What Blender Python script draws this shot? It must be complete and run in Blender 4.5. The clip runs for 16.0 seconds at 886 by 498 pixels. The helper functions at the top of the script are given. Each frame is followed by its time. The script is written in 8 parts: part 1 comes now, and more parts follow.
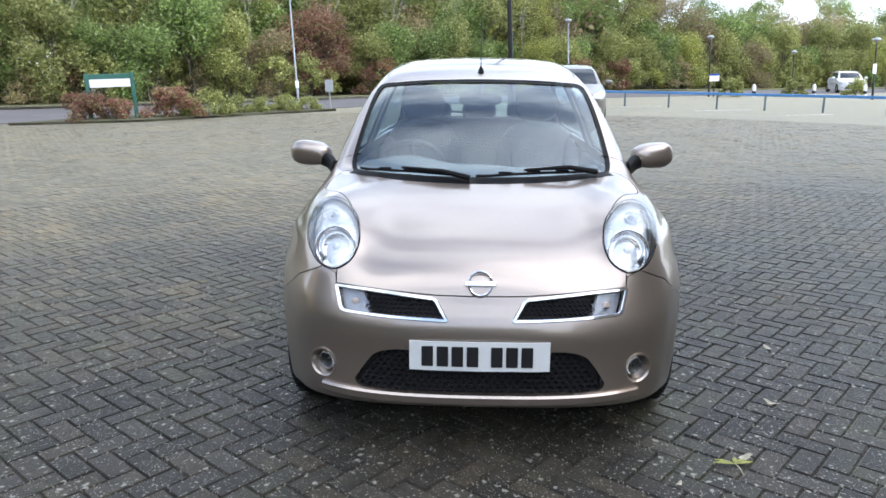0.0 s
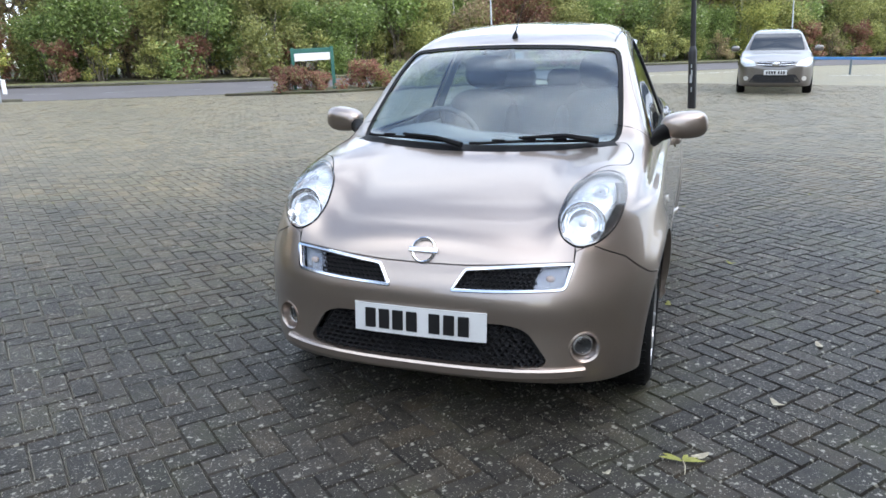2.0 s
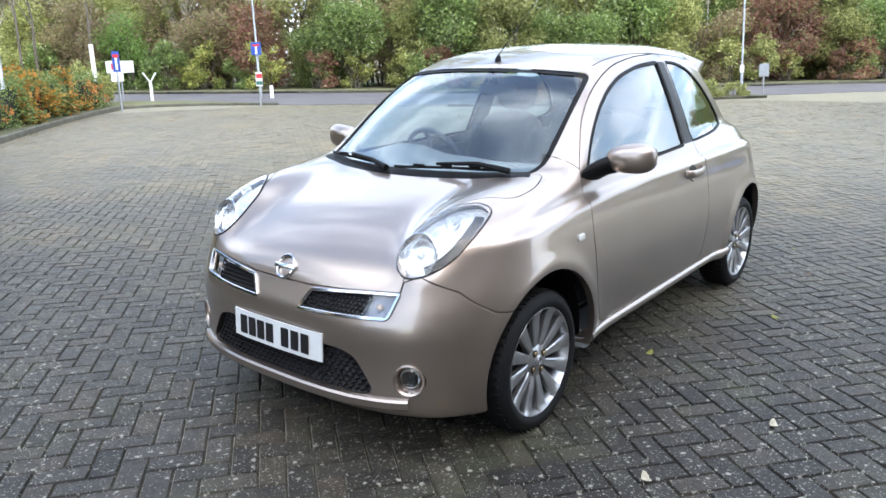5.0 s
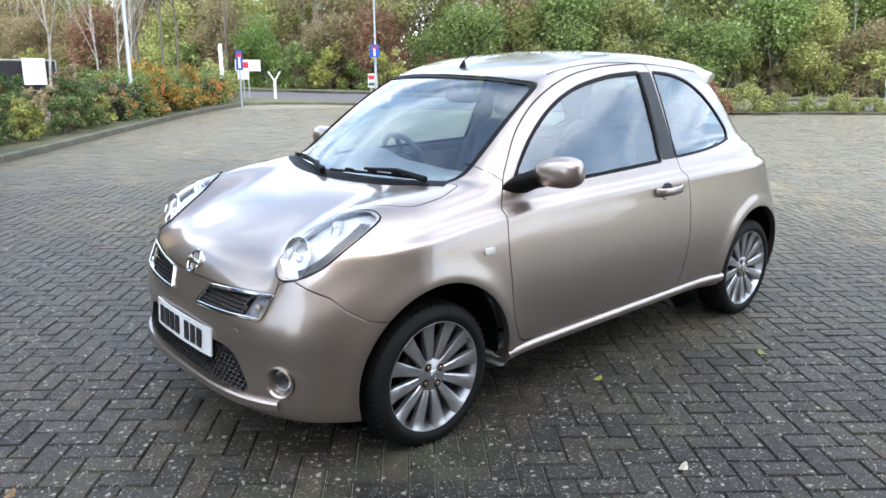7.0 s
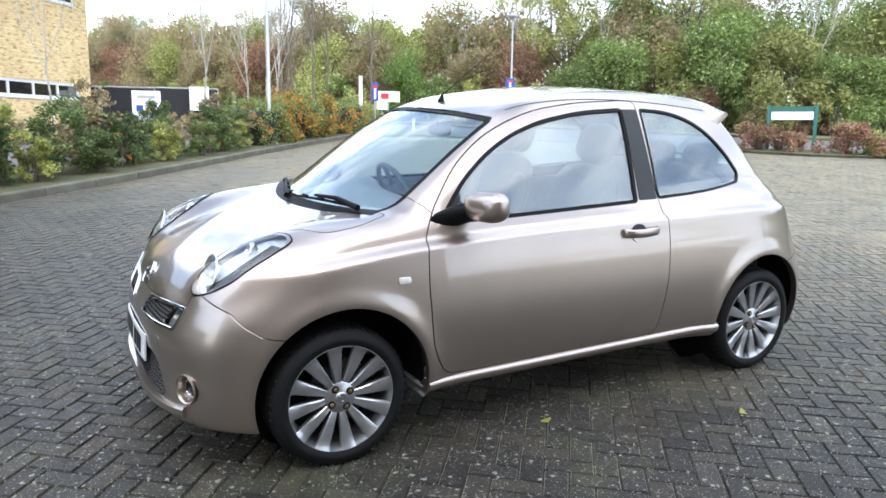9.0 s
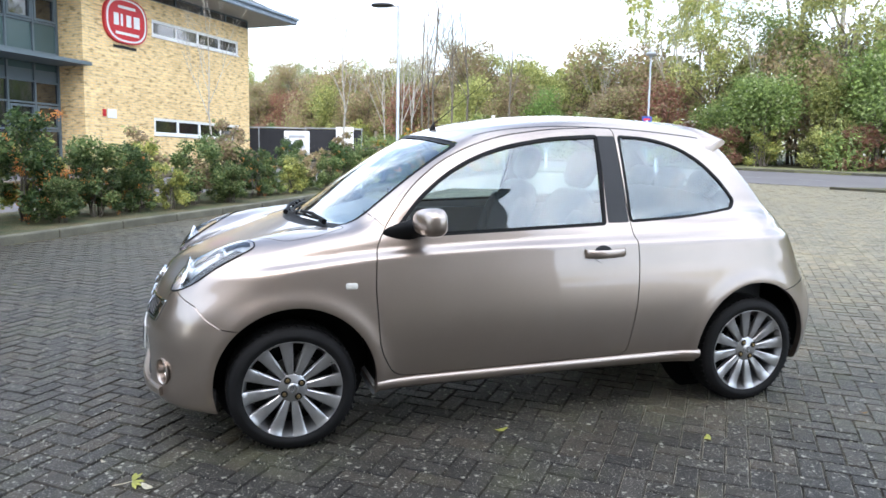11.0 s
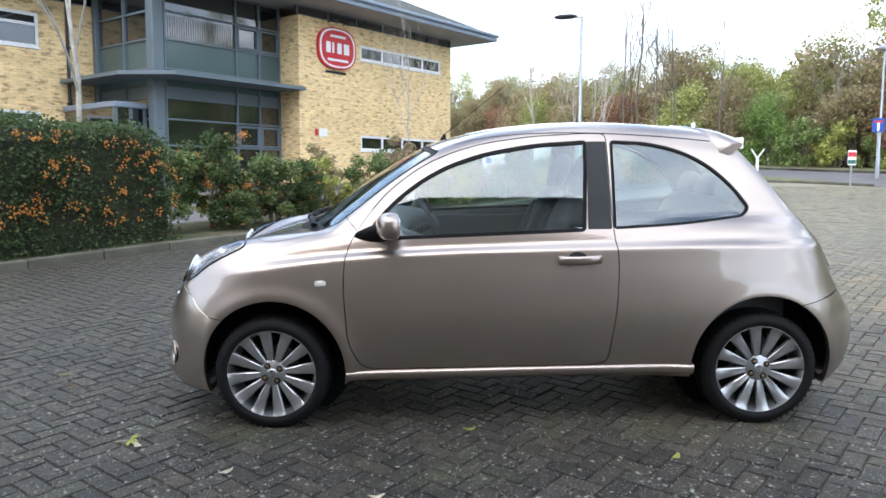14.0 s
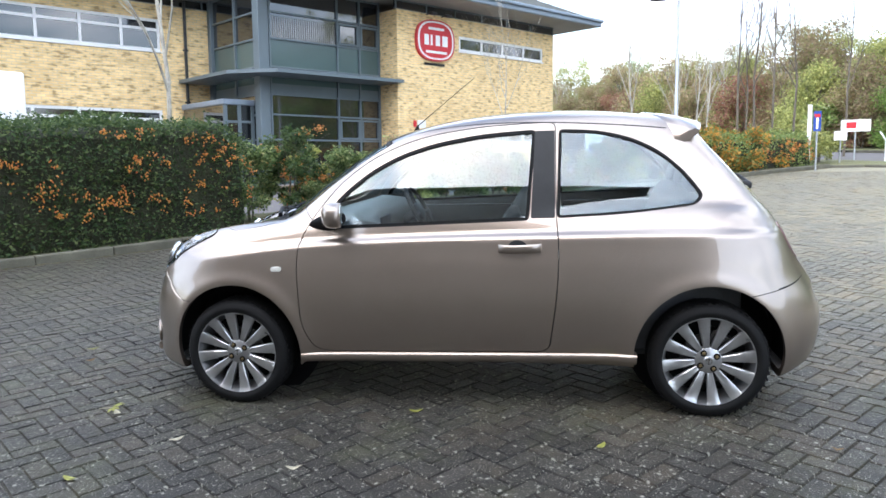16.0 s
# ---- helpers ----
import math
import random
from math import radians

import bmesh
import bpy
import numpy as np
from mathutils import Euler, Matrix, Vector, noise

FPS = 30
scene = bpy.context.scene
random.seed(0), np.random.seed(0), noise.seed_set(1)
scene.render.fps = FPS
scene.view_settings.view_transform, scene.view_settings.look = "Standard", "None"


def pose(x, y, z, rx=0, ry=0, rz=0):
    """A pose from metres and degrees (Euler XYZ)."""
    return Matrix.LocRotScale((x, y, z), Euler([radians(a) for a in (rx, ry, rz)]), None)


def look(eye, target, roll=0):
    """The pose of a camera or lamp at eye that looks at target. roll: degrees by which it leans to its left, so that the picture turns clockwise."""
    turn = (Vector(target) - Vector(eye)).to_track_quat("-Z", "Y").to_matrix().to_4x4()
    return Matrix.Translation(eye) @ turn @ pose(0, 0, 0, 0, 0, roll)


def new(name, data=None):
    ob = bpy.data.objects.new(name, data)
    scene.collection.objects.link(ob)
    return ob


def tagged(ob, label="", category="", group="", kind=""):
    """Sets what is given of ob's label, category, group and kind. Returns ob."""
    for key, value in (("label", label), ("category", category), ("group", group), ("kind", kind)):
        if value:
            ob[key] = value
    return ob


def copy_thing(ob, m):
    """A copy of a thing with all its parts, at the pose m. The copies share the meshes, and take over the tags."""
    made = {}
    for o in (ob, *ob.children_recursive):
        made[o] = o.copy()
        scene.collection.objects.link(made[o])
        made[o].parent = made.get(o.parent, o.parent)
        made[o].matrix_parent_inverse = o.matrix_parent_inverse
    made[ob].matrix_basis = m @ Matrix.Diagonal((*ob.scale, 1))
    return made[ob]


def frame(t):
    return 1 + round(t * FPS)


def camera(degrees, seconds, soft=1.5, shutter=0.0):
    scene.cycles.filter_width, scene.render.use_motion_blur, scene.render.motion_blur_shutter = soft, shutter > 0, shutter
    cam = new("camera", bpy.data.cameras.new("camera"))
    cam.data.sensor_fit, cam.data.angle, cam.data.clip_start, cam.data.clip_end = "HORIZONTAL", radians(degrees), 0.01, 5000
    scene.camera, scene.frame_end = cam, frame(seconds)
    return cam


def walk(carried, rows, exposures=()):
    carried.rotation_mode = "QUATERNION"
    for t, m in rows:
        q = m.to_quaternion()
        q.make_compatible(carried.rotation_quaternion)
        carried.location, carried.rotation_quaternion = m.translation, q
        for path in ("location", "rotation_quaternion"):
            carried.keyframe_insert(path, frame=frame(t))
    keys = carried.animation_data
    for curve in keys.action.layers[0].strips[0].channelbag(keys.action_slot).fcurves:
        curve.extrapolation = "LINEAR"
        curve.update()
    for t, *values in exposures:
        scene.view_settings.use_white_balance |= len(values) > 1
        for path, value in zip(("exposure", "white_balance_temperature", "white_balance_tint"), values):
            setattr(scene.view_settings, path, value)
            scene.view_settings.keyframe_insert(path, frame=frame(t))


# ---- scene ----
cam = camera(61.5, 16.0, soft=1.6)
PATH = [
    (0, (-0.027, -3.234, 1.447), (-0.109, -1.292, 0.978), 0.2),
    (0.5, (0.214, -3.26, 1.447), (0.002, -1.332, 0.96), 1.4),
    (1, (0.425, -3.227, 1.443), (0.063, -1.318, 0.97), -0.1),
    (1.5, (0.641, -3.134, 1.432), (0.185, -1.255, 0.92), 0.6),
    (2, (0.929, -3.076, 1.419), (0.306, -1.253, 0.882), -1.0),
    (2.5, (1.182, -2.974, 1.41), (0.38, -1.233, 0.838), -2.8),
    (3, (1.372, -2.825, 1.432), (0.528, -1.1, 0.874), -1.9),
    (3.5, (1.641, -2.742, 1.434), (0.687, -1.056, 0.94), -1.1),
    (4, (1.87, -2.647, 1.444), (0.814, -1.019, 0.958), -0.7),
    (6.5, (2.662, -1.881, 1.465), (1.262, -0.544, 0.961), -0.2),
    (7, (2.824, -1.731, 1.462), (1.366, -0.453, 0.971), 0.5),
    (7.5, (3.034, -1.574, 1.487), (1.513, -0.367, 1.005), 0.3),
    (8, (3.131, -1.39, 1.467), (1.569, -0.221, 1.026), 1.3),
    (8.5, (3.197, -1.218, 1.474), (1.587, -0.116, 1.037), 1.6),
    (9, (3.391, -1.021, 1.481), (1.688, -0.057, 1.066), 1.4),
    (11.5, (4.076, -0.164, 1.432), (2.165, 0.343, 1.132), 0.8),
    (12, (4.13, 0.017, 1.448), (2.19, 0.413, 1.168), 0.5),
    (12.5, (4.287, 0.239, 1.448), (2.323, 0.522, 1.192), -0.0),
    (13, (4.373, 0.455, 1.443), (2.396, 0.648, 1.21), -1.0),
    (13.5, (4.363, 0.661, 1.428), (2.382, 0.763, 1.176), 0.4),
    (14, (4.383, 0.855, 1.428), (2.404, 0.856, 1.138), -0.5),
    (14.5, (4.483, 1.112, 1.433), (2.506, 1.026, 1.142), -0.7),
    (15, (4.484, 1.296, 1.422), (2.508, 1.18, 1.135), -0.7),
    (15.5, (4.428, 1.499, 1.427), (2.464, 1.294, 1.107), -0.3),
    (16, (4.44, 1.755, 1.423), (2.492, 1.425, 1.112), -1.7),
]
walk(cam, [(t, look(eye, target, roll)) for t, eye, target, roll in PATH],
     [(0, 0.58), (1, 0.60), (2, 0.64), (3, 0.85), (4, 0.92), (6.5, 0.96), (7.5, 0.88), (9, 0.97), (11.5, 0.95), (12.5, 0.80), (13.5, 0.76), (14, 0.72), (15, 0.75), (16, 0.95)])


# ---------- sky and sun ----------
SUN_AZ, SUN_EL = 115.0, 51.0     # degrees: clockwise from +y, above the horizon
world = bpy.data.worlds.new("world")
scene.world = world
world.use_nodes = True


def wire(tree, a, out, b, inp):
    tree.links.new(a.outputs[out], b.inputs[inp])


def node(tree, kind, **values):
    n = tree.nodes.new(kind)
    for key, value in values.items():
        if key in n.inputs:
            n.inputs[key].default_value = value
    return n


def ramp(tree, stops, smooth=False):
    n = tree.nodes.new("ShaderNodeValToRGB")
    e = n.color_ramp.elements
    n.color_ramp.interpolation = "EASE" if smooth else "LINEAR"
    while len(e) < len(stops):
        e.new(0.5)
    for el, (at, c) in zip(e, stops):
        el.position = at
        el.color = (*c, 1) if len(c) == 3 else c
    return n


def build_world():
    t = world.node_tree
    t.nodes.clear()
    out = t.nodes.new("ShaderNodeOutputWorld")
    sky = t.nodes.new("ShaderNodeTexSky")
    sky.sky_type = "NISHITA"
    sky.sun_disc = False
    sky.sun_elevation, sky.sun_rotation = radians(SUN_EL), radians(SUN_AZ)
    sky.air_density, sky.dust_density = 1.0, 2.0
    clear = node(t, "ShaderNodeBackground", Strength=0.27)
    wire(t, sky, "Color", clear, "Color")
    # broken streaky cloud over the whole dome
    co = t.nodes.new("ShaderNodeTexCoord")
    sep = t.nodes.new("ShaderNodeSeparateXYZ")
    wire(t, co, "Generated", sep, "Vector")
    lift = t.nodes.new("ShaderNodeMath")
    lift.operation = "MAXIMUM"
    lift.inputs[1].default_value = 0.0
    wire(t, sep, "Z", lift, 0)
    add = t.nodes.new("ShaderNodeMath")
    add.inputs[1].default_value = 0.22
    wire(t, lift, 0, add, 0)
    div = t.nodes.new("ShaderNodeVectorMath")
    div.operation = "DIVIDE"
    wire(t, co, "Generated", div, 0)
    comb = t.nodes.new("ShaderNodeCombineXYZ")
    for k in "XYZ":
        wire(t, add, 0, comb, k)
    wire(t, comb, "Vector", div, 1)
    mp = node(t, "ShaderNodeMapping", Scale=(0.7, 1.7, 1.0), Rotation=(0, 0, 0.5))
    wire(t, div, "Vector", mp, "Vector")
    nz = node(t, "ShaderNodeTexNoise", Scale=1.3, Detail=6.0, Roughness=0.58, Distortion=0.5)
    wire(t, mp, "Vector", nz, "Vector")
    cover = ramp(t, [(0.385, (0.04,) * 3), (0.60, (1, 1, 1))], True)
    wire(t, nz, "Fac", cover, "Fac")
    nz2 = node(t, "ShaderNodeTexNoise", Scale=2.1, Detail=5.0, Roughness=0.6)
    wire(t, mp, "Vector", nz2, "Vector")
    tone = ramp(t, [(0.30, (1.06, 1.27, 1.62)), (0.48, (1.45, 1.63, 1.94)), (0.66, (2.02, 2.14, 2.36))], True)
    wire(t, nz2, "Fac", tone, "Fac")
    # cloud is thinner and brighter towards the veiled sun
    dot = t.nodes.new("ShaderNodeVectorMath")
    dot.operation = "DOT_PRODUCT"
    a, e = radians(SUN_AZ), radians(SUN_EL)
    dot.inputs[1].default_value = (math.sin(a) * math.cos(e), math.cos(a) * math.cos(e), math.sin(e))
    wire(t, co, "Generated", dot, 0)
    glow = t.nodes.new("ShaderNodeMapRange")
    glow.interpolation_type = "SMOOTHSTEP"
    glow.inputs[1].default_value, glow.inputs[2].default_value = 0.1, 1.0
    glow.inputs[3].default_value, glow.inputs[4].default_value = 1.0, 1.32
    wire(t, dot, "Value", glow, 0)
    cloud = node(t, "ShaderNodeBackground", Strength=1.0)
    wire(t, tone, "Color", cloud, "Color")
    wire(t, glow, 0, cloud, "Strength")
    mix = t.nodes.new("ShaderNodeMixShader")
    wire(t, cover, "Color", mix, 0)
    t.links.new(clear.outputs[0], mix.inputs[1])
    t.links.new(cloud.outputs[0], mix.inputs[2])
    wire(t, mix, 0, out, "Surface")


build_world()
sun = new("sun", bpy.data.lights.new("sun", "SUN"))
sun.data.energy, sun.data.angle, sun.data.color = 0.5, radians(75), (1.0, 0.99, 0.98)
_a, _e = radians(SUN_AZ), radians(SUN_EL)
sun.matrix_world = look((60 * math.sin(_a) * math.cos(_e), 60 * math.cos(_a) * math.cos(_e), 60 * math.sin(_e)), (0, 0, 0))


# ---------- materials ----------
def mat(name):
    m = bpy.data.materials.new(name)
    m.use_nodes = True
    t = m.node_tree
    return m, t, t.nodes["Principled BSDF"]


def surface(name, colour, rough=0.5, metal=0.0, var=0.15, scale=8.0, fine=120.0, bump=0.1, depth=0.002, spec=0.5, coat=0.0, island=0.0, colour2=None, rvar=0.1):
    """A surface with stains at two scales, uneven gloss and fine relief."""
    m, t, b = mat(name)
    b.inputs["Metallic"].default_value = metal
    b.inputs["Specular IOR Level"].default_value = spec
    b.inputs["Coat Weight"].default_value = coat
    b.inputs["Coat Roughness"].default_value = 0.05
    co = t.nodes.new("ShaderNodeTexCoord")
    big = node(t, "ShaderNodeTexNoise", Scale=scale, Detail=4.0, Roughness=0.6)
    small = node(t, "ShaderNodeTexNoise", Scale=fine, Detail=3.0, Roughness=0.6)
    wire(t, co, "Object", big, "Vector")
    wire(t, co, "Object", small, "Vector")
    c2 = colour2 or tuple(c * (1 - var) for c in colour)
    c1 = tuple(min(1, c * (1 + var)) for c in colour)
    r1 = ramp(t, [(0.3, c2), (0.7, c1)])
    wire(t, big, "Fac", r1, "Fac")
    r2 = ramp(t, [(0.25, (1 - var,) * 3), (0.75, (1, 1, 1))])
    wire(t, small, "Fac", r2, "Fac")
    mul = t.nodes.new("ShaderNodeMix")
    mul.data_type, mul.blend_type = "RGBA", "MULTIPLY"
    mul.inputs[0].default_value = 1.0
    t.links.new(r1.outputs[0], mul.inputs[6])
    t.links.new(r2.outputs[0], mul.inputs[7])
    col = mul.outputs[2]
    if island:
        geo = t.nodes.new("ShaderNodeNewGeometry")
        info = t.nodes.new("ShaderNodeObjectInfo")
        a = t.nodes.new("ShaderNodeMath")
        wire(t, geo, "Random Per Island", a, 0)
        wire(t, info, "Random", a, 1)
        f = t.nodes.new("ShaderNodeMath")
        f.operation = "FRACT"
        wire(t, a, 0, f, 0)
        r3 = ramp(t, [(0.0, (1 - island,) * 3), (1.0, (1 + island,) * 3)])
        wire(t, f, 0, r3, "Fac")
        m2 = t.nodes.new("ShaderNodeMix")
        m2.data_type, m2.blend_type = "RGBA", "MULTIPLY"
        m2.inputs[0].default_value = 1.0
        t.links.new(col, m2.inputs[6])
        t.links.new(r3.outputs[0], m2.inputs[7])
        col = m2.outputs[2]
    t.links.new(col, b.inputs["Base Color"])
    rr = t.nodes.new("ShaderNodeMapRange")
    rr.inputs[3].default_value, rr.inputs[4].default_value = max(0.02, rough - rvar), min(1, rough + rvar)
    wire(t, big, "Fac", rr, 0)
    wire(t, rr, 0, b, "Roughness")
    if bump:
        bp = node(t, "ShaderNodeBump", Strength=bump, Distance=depth)
        wire(t, small, "Fac", bp, "Height")
        wire(t, bp, "Normal", b, "Normal")
    return m


def car_paint(name, colour, flake=0.25, metal=0.55, rough=0.34):
    m, t, b = mat(name)
    b.inputs["Metallic"].default_value = metal
    b.inputs["Roughness"].default_value = rough
    b.inputs["Coat Weight"].default_value = 1.0
    b.inputs["Coat Roughness"].default_value = 0.015
    b.inputs["Coat IOR"].default_value = 1.66
    co = t.nodes.new("ShaderNodeTexCoord")
    fl = node(t, "ShaderNodeTexVoronoi", Scale=1400.0)
    wire(t, co, "Object", fl, "Vector")
    r = ramp(t, [(0.0, tuple(c * (1 - flake * 0.5) for c in colour)), (1.0, tuple(c * (1 + flake) for c in colour))])
    wire(t, fl, "Color", r, "Fac")
    dust = node(t, "ShaderNodeTexNoise", Scale=3.0, Detail=5.0, Roughness=0.6)
    wire(t, co, "Object", dust, "Vector")
    r2 = ramp(t, [(0.35, (0.94, 0.93, 0.92)), (0.7, (1.0, 1.0, 1.0))])
    wire(t, dust, "Fac", r2, "Fac")
    mul = t.nodes.new("ShaderNodeMix")
    mul.data_type, mul.blend_type = "RGBA", "MULTIPLY"
    mul.inputs[0].default_value = 1.0
    t.links.new(r.outputs[0], mul.inputs[6])
    t.links.new(r2.outputs[0], mul.inputs[7])
    t.links.new(mul.outputs[2], b.inputs["Base Color"])
    rc = t.nodes.new("ShaderNodeMapRange")
    rc.inputs[3].default_value, rc.inputs[4].default_value = 0.01, 0.05
    wire(t, dust, "Fac", rc, 0)
    wire(t, rc, 0, b, "Coat Roughness")
    return m


def glass(name, tint=(0.93, 0.97, 0.96), rough=0.0, ior=1.45):
    m, t, b = mat(name)
    b.inputs["Base Color"].default_value = (*tint, 1)
    b.inputs["Roughness"].default_value = rough
    b.inputs["Transmission Weight"].default_value = 1.0
    b.inputs["IOR"].default_value = ior
    return m


def leafy(name, stops, rough=0.6, trans=0.42):
    """Leaves: each one its own shade between the stops."""
    m, t, b = mat(name)
    geo = t.nodes.new("ShaderNodeNewGeometry")
    info = t.nodes.new("ShaderNodeObjectInfo")
    r = ramp(t, stops)
    wire(t, geo, "Random Per Island", r, "Fac")
    hs = node(t, "ShaderNodeHueSaturation", Saturation=0.95)
    mr = t.nodes.new("ShaderNodeMapRange")
    mr.inputs[3].default_value, mr.inputs[4].default_value = 0.8, 1.2
    wire(t, info, "Random", mr, 0)
    wire(t, mr, 0, hs, "Value")
    wire(t, r, "Color", hs, "Color")
    wire(t, hs, "Color", b, "Base Color")
    b.inputs["Roughness"].default_value = rough
    tr = t.nodes.new("ShaderNodeBsdfTranslucent")
    wire(t, hs, "Color", tr, "Color")
    mx = t.nodes.new("ShaderNodeMixShader")
    mx.inputs[0].default_value = trans
    t.links.new(b.outputs[0], mx.inputs[1])
    t.links.new(tr.outputs[0], mx.inputs[2])
    t.links.new(mx.outputs[0], t.nodes["Material Output"].inputs[0])
    return m


M = {}
M["paint"] = car_paint("champagne_paint", (0.338, 0.279, 0.237), metal=0.92, rough=0.335)
M["black"] = surface("black_plastic", (0.0055, 0.0055, 0.006), 0.55, var=0.2, bump=0.15, spec=0.14)
M["trim"] = surface("grey_trim", (0.016, 0.0165, 0.018), 0.45, var=0.15, spec=0.3)
M["rubber"] = surface("tyre_rubber", (0.006, 0.006, 0.0064), 0.7, var=0.3, scale=14, bump=0.3, spec=0.22)
M["chrome"] = surface("chrome", (0.66, 0.67, 0.69), 0.08, 1.0, var=0.03, bump=0.0, rvar=0.03)
M["alloy"] = surface("silver_alloy", (0.45, 0.45, 0.455), 0.32, 0.9, var=0.08, scale=20, bump=0.03)
M["steel"] = surface("brake_steel", (0.07, 0.067, 0.064), 0.45, 0.9, var=0.25, scale=20)
M["glass"] = glass("car_glass", (0.80, 0.92, 0.95), ior=1.74)
M["screen_glass"] = glass("windscreen_glass", (0.82, 0.94, 0.97), ior=1.56)
M["dark_glass"] = glass("tinted_glass", (0.66, 0.79, 0.83), ior=1.74)
M["lens"] = glass("lamp_lens", (0.98, 0.985, 0.99), ior=1.4)
M["reflector"] = surface("lamp_reflector", (0.86, 0.88, 0.91), 0.13, 0.95, var=0.06, scale=60, fine=70, bump=0.45, depth=0.004, rvar=0.06)
M["lamp_grey"] = surface("grey_lamp_reflector", (0.62, 0.66, 0.70), 0.25, 0.35, var=0.2, scale=70, fine=120, bump=0.3)
M["indicator"] = surface("indicator_reflector", (0.27, 0.29, 0.33), 0.3, 0.4, var=0.25, scale=90, fine=200, bump=0.3)
M["mirror"] = surface("mirror_glass", (0.9, 0.9, 0.9), 0.02, 1.0, var=0.01, bump=0, rvar=0.01)
M["brass"] = surface("dull_brass", (0.40, 0.30, 0.16), 0.35, 0.9, var=0.15)
M["amber"] = surface("amber_bulb", (0.5, 0.40, 0.33), 0.2, var=0.1)
M["red_lens"] = surface("smoked_lens", (0.26, 0.17, 0.17), 0.12, var=0.1, coat=1)
M["plate"] = surface("white_plate", (0.64, 0.65, 0.64), 0.3, var=0.04, bump=0.02)
M["ink"] = surface("plate_ink", (0.01, 0.01, 0.011), 0.35, var=0.1)
M["mesh"] = surface("grille_mesh", (0.022, 0.022, 0.024), 0.5, var=0.2, spec=0.3)
M["cabin"] = surface("cabin_plastic", (0.19, 0.20, 0.205), 0.6, var=0.12, scale=10, bump=0.2)
M["cabin_dark"] = surface("dark_cabin_plastic", (0.06, 0.063, 0.068), 0.6, var=0.15, bump=0.2)
M["seat"] = surface("seat_cloth", (0.062, 0.068, 0.075), 0.85, var=0.2, scale=12, fine=400, bump=0.4)
M["clear_white"] = surface("white_lens", (0.52, 0.51, 0.47), 0.15, var=0.05)


# ---------- mesh tools ----------
def link_mesh(name, verts, faces, material, parent=None, smooth=True):
    me = bpy.data.meshes.new(name)
    me.from_pydata([tuple(v) for v in verts], [], [tuple(f) for f in faces])
    me.update()
    if material is not None:
        me.materials.append(material)
    me.polygons.foreach_set("use_smooth", [smooth] * len(me.polygons))
    ob = new(name, me)
    if parent is not None:
        ob.parent = parent
    return ob


def part(name, bm, material, parent, label="", smooth=30):
    """One bmesh as one mesh object under a thing or a part; edges sharper than smooth degrees stay sharp."""
    bmesh.ops.recalc_face_normals(bm, faces=bm.faces)
    me = bpy.data.meshes.new(name)
    for f in bm.faces:
        f.smooth = smooth > 0
    if smooth:
        for e in bm.edges:
            e.smooth = e.calc_face_angle(0.0) < radians(smooth)
    bm.to_mesh(me)
    bm.free()
    for m_ in material if isinstance(material, (list, tuple)) else [material]:
        me.materials.append(m_)
    ob = new(name, me)
    ob.parent = parent
    if label:
        ob["label"] = label
    return ob


def box(bm, x0, x1, y0, y1, z0, z1, m=Matrix(), bevel=0.0, seg=2):
    v = [bm.verts.new(m @ Vector((x, y, z))) for z in (z0, z1) for y in (y0, y1) for x in (x0, x1)]
    fs = [bm.faces.new([v[i] for i in f]) for f in ((0, 2, 3, 1), (4, 5, 7, 6), (0, 1, 5, 4), (2, 6, 7, 3), (0, 4, 6, 2), (1, 3, 7, 5))]
    if bevel:
        es = {e for f in fs for e in f.edges}
        bmesh.ops.bevel(bm, geom=list(es), offset=bevel, segments=seg, affect="EDGES", profile=0.5)
    return bm


def lathe(bm, prof, seg=32, m=Matrix(), close=True):
    """Turns a profile of (radius, along) about the local z axis."""
    rings = []
    for r, h in prof:
        rings.append([bm.verts.new(m @ Vector((r * math.cos(2 * math.pi * k / seg), r * math.sin(2 * math.pi * k / seg), h))) for k in range(seg)])
    for a, b in zip(rings, rings[1:]):
        for k in range(seg):
            bm.faces.new((a[k], a[(k + 1) % seg], b[(k + 1) % seg], b[k]))
    if close:
        bm.faces.new(rings[0][::-1])
        bm.faces.new(rings[-1])
    return bm


def tube(bm, pts, r, seg=8, caps=True):
    """A round bar along points; r may be a list."""
    pts = [Vector(p) for p in pts]
    rs = r if isinstance(r, (list, tuple)) else [r] * len(pts)
    rings, up = [], Vector((0, 0, 1))
    for i, p in enumerate(pts):
        d = (pts[min(i + 1, len(pts) - 1)] - pts[max(i - 1, 0)]).normalized()
        a = d.cross(up if abs(d.z) < 0.95 else Vector((1, 0, 0))).normalized()
        b = d.cross(a)
        rings.append([bm.verts.new(p + rs[i] * (math.cos(2 * math.pi * k / seg) * a + math.sin(2 * math.pi * k / seg) * b)) for k in range(seg)])
    for a, b in zip(rings, rings[1:]):
        for k in range(seg):
            bm.faces.new((a[k], a[(k + 1) % seg], b[(k + 1) % seg], b[k]))
    if caps:
        bm.faces.new(rings[0][::-1])
        bm.faces.new(rings[-1])
    return bm


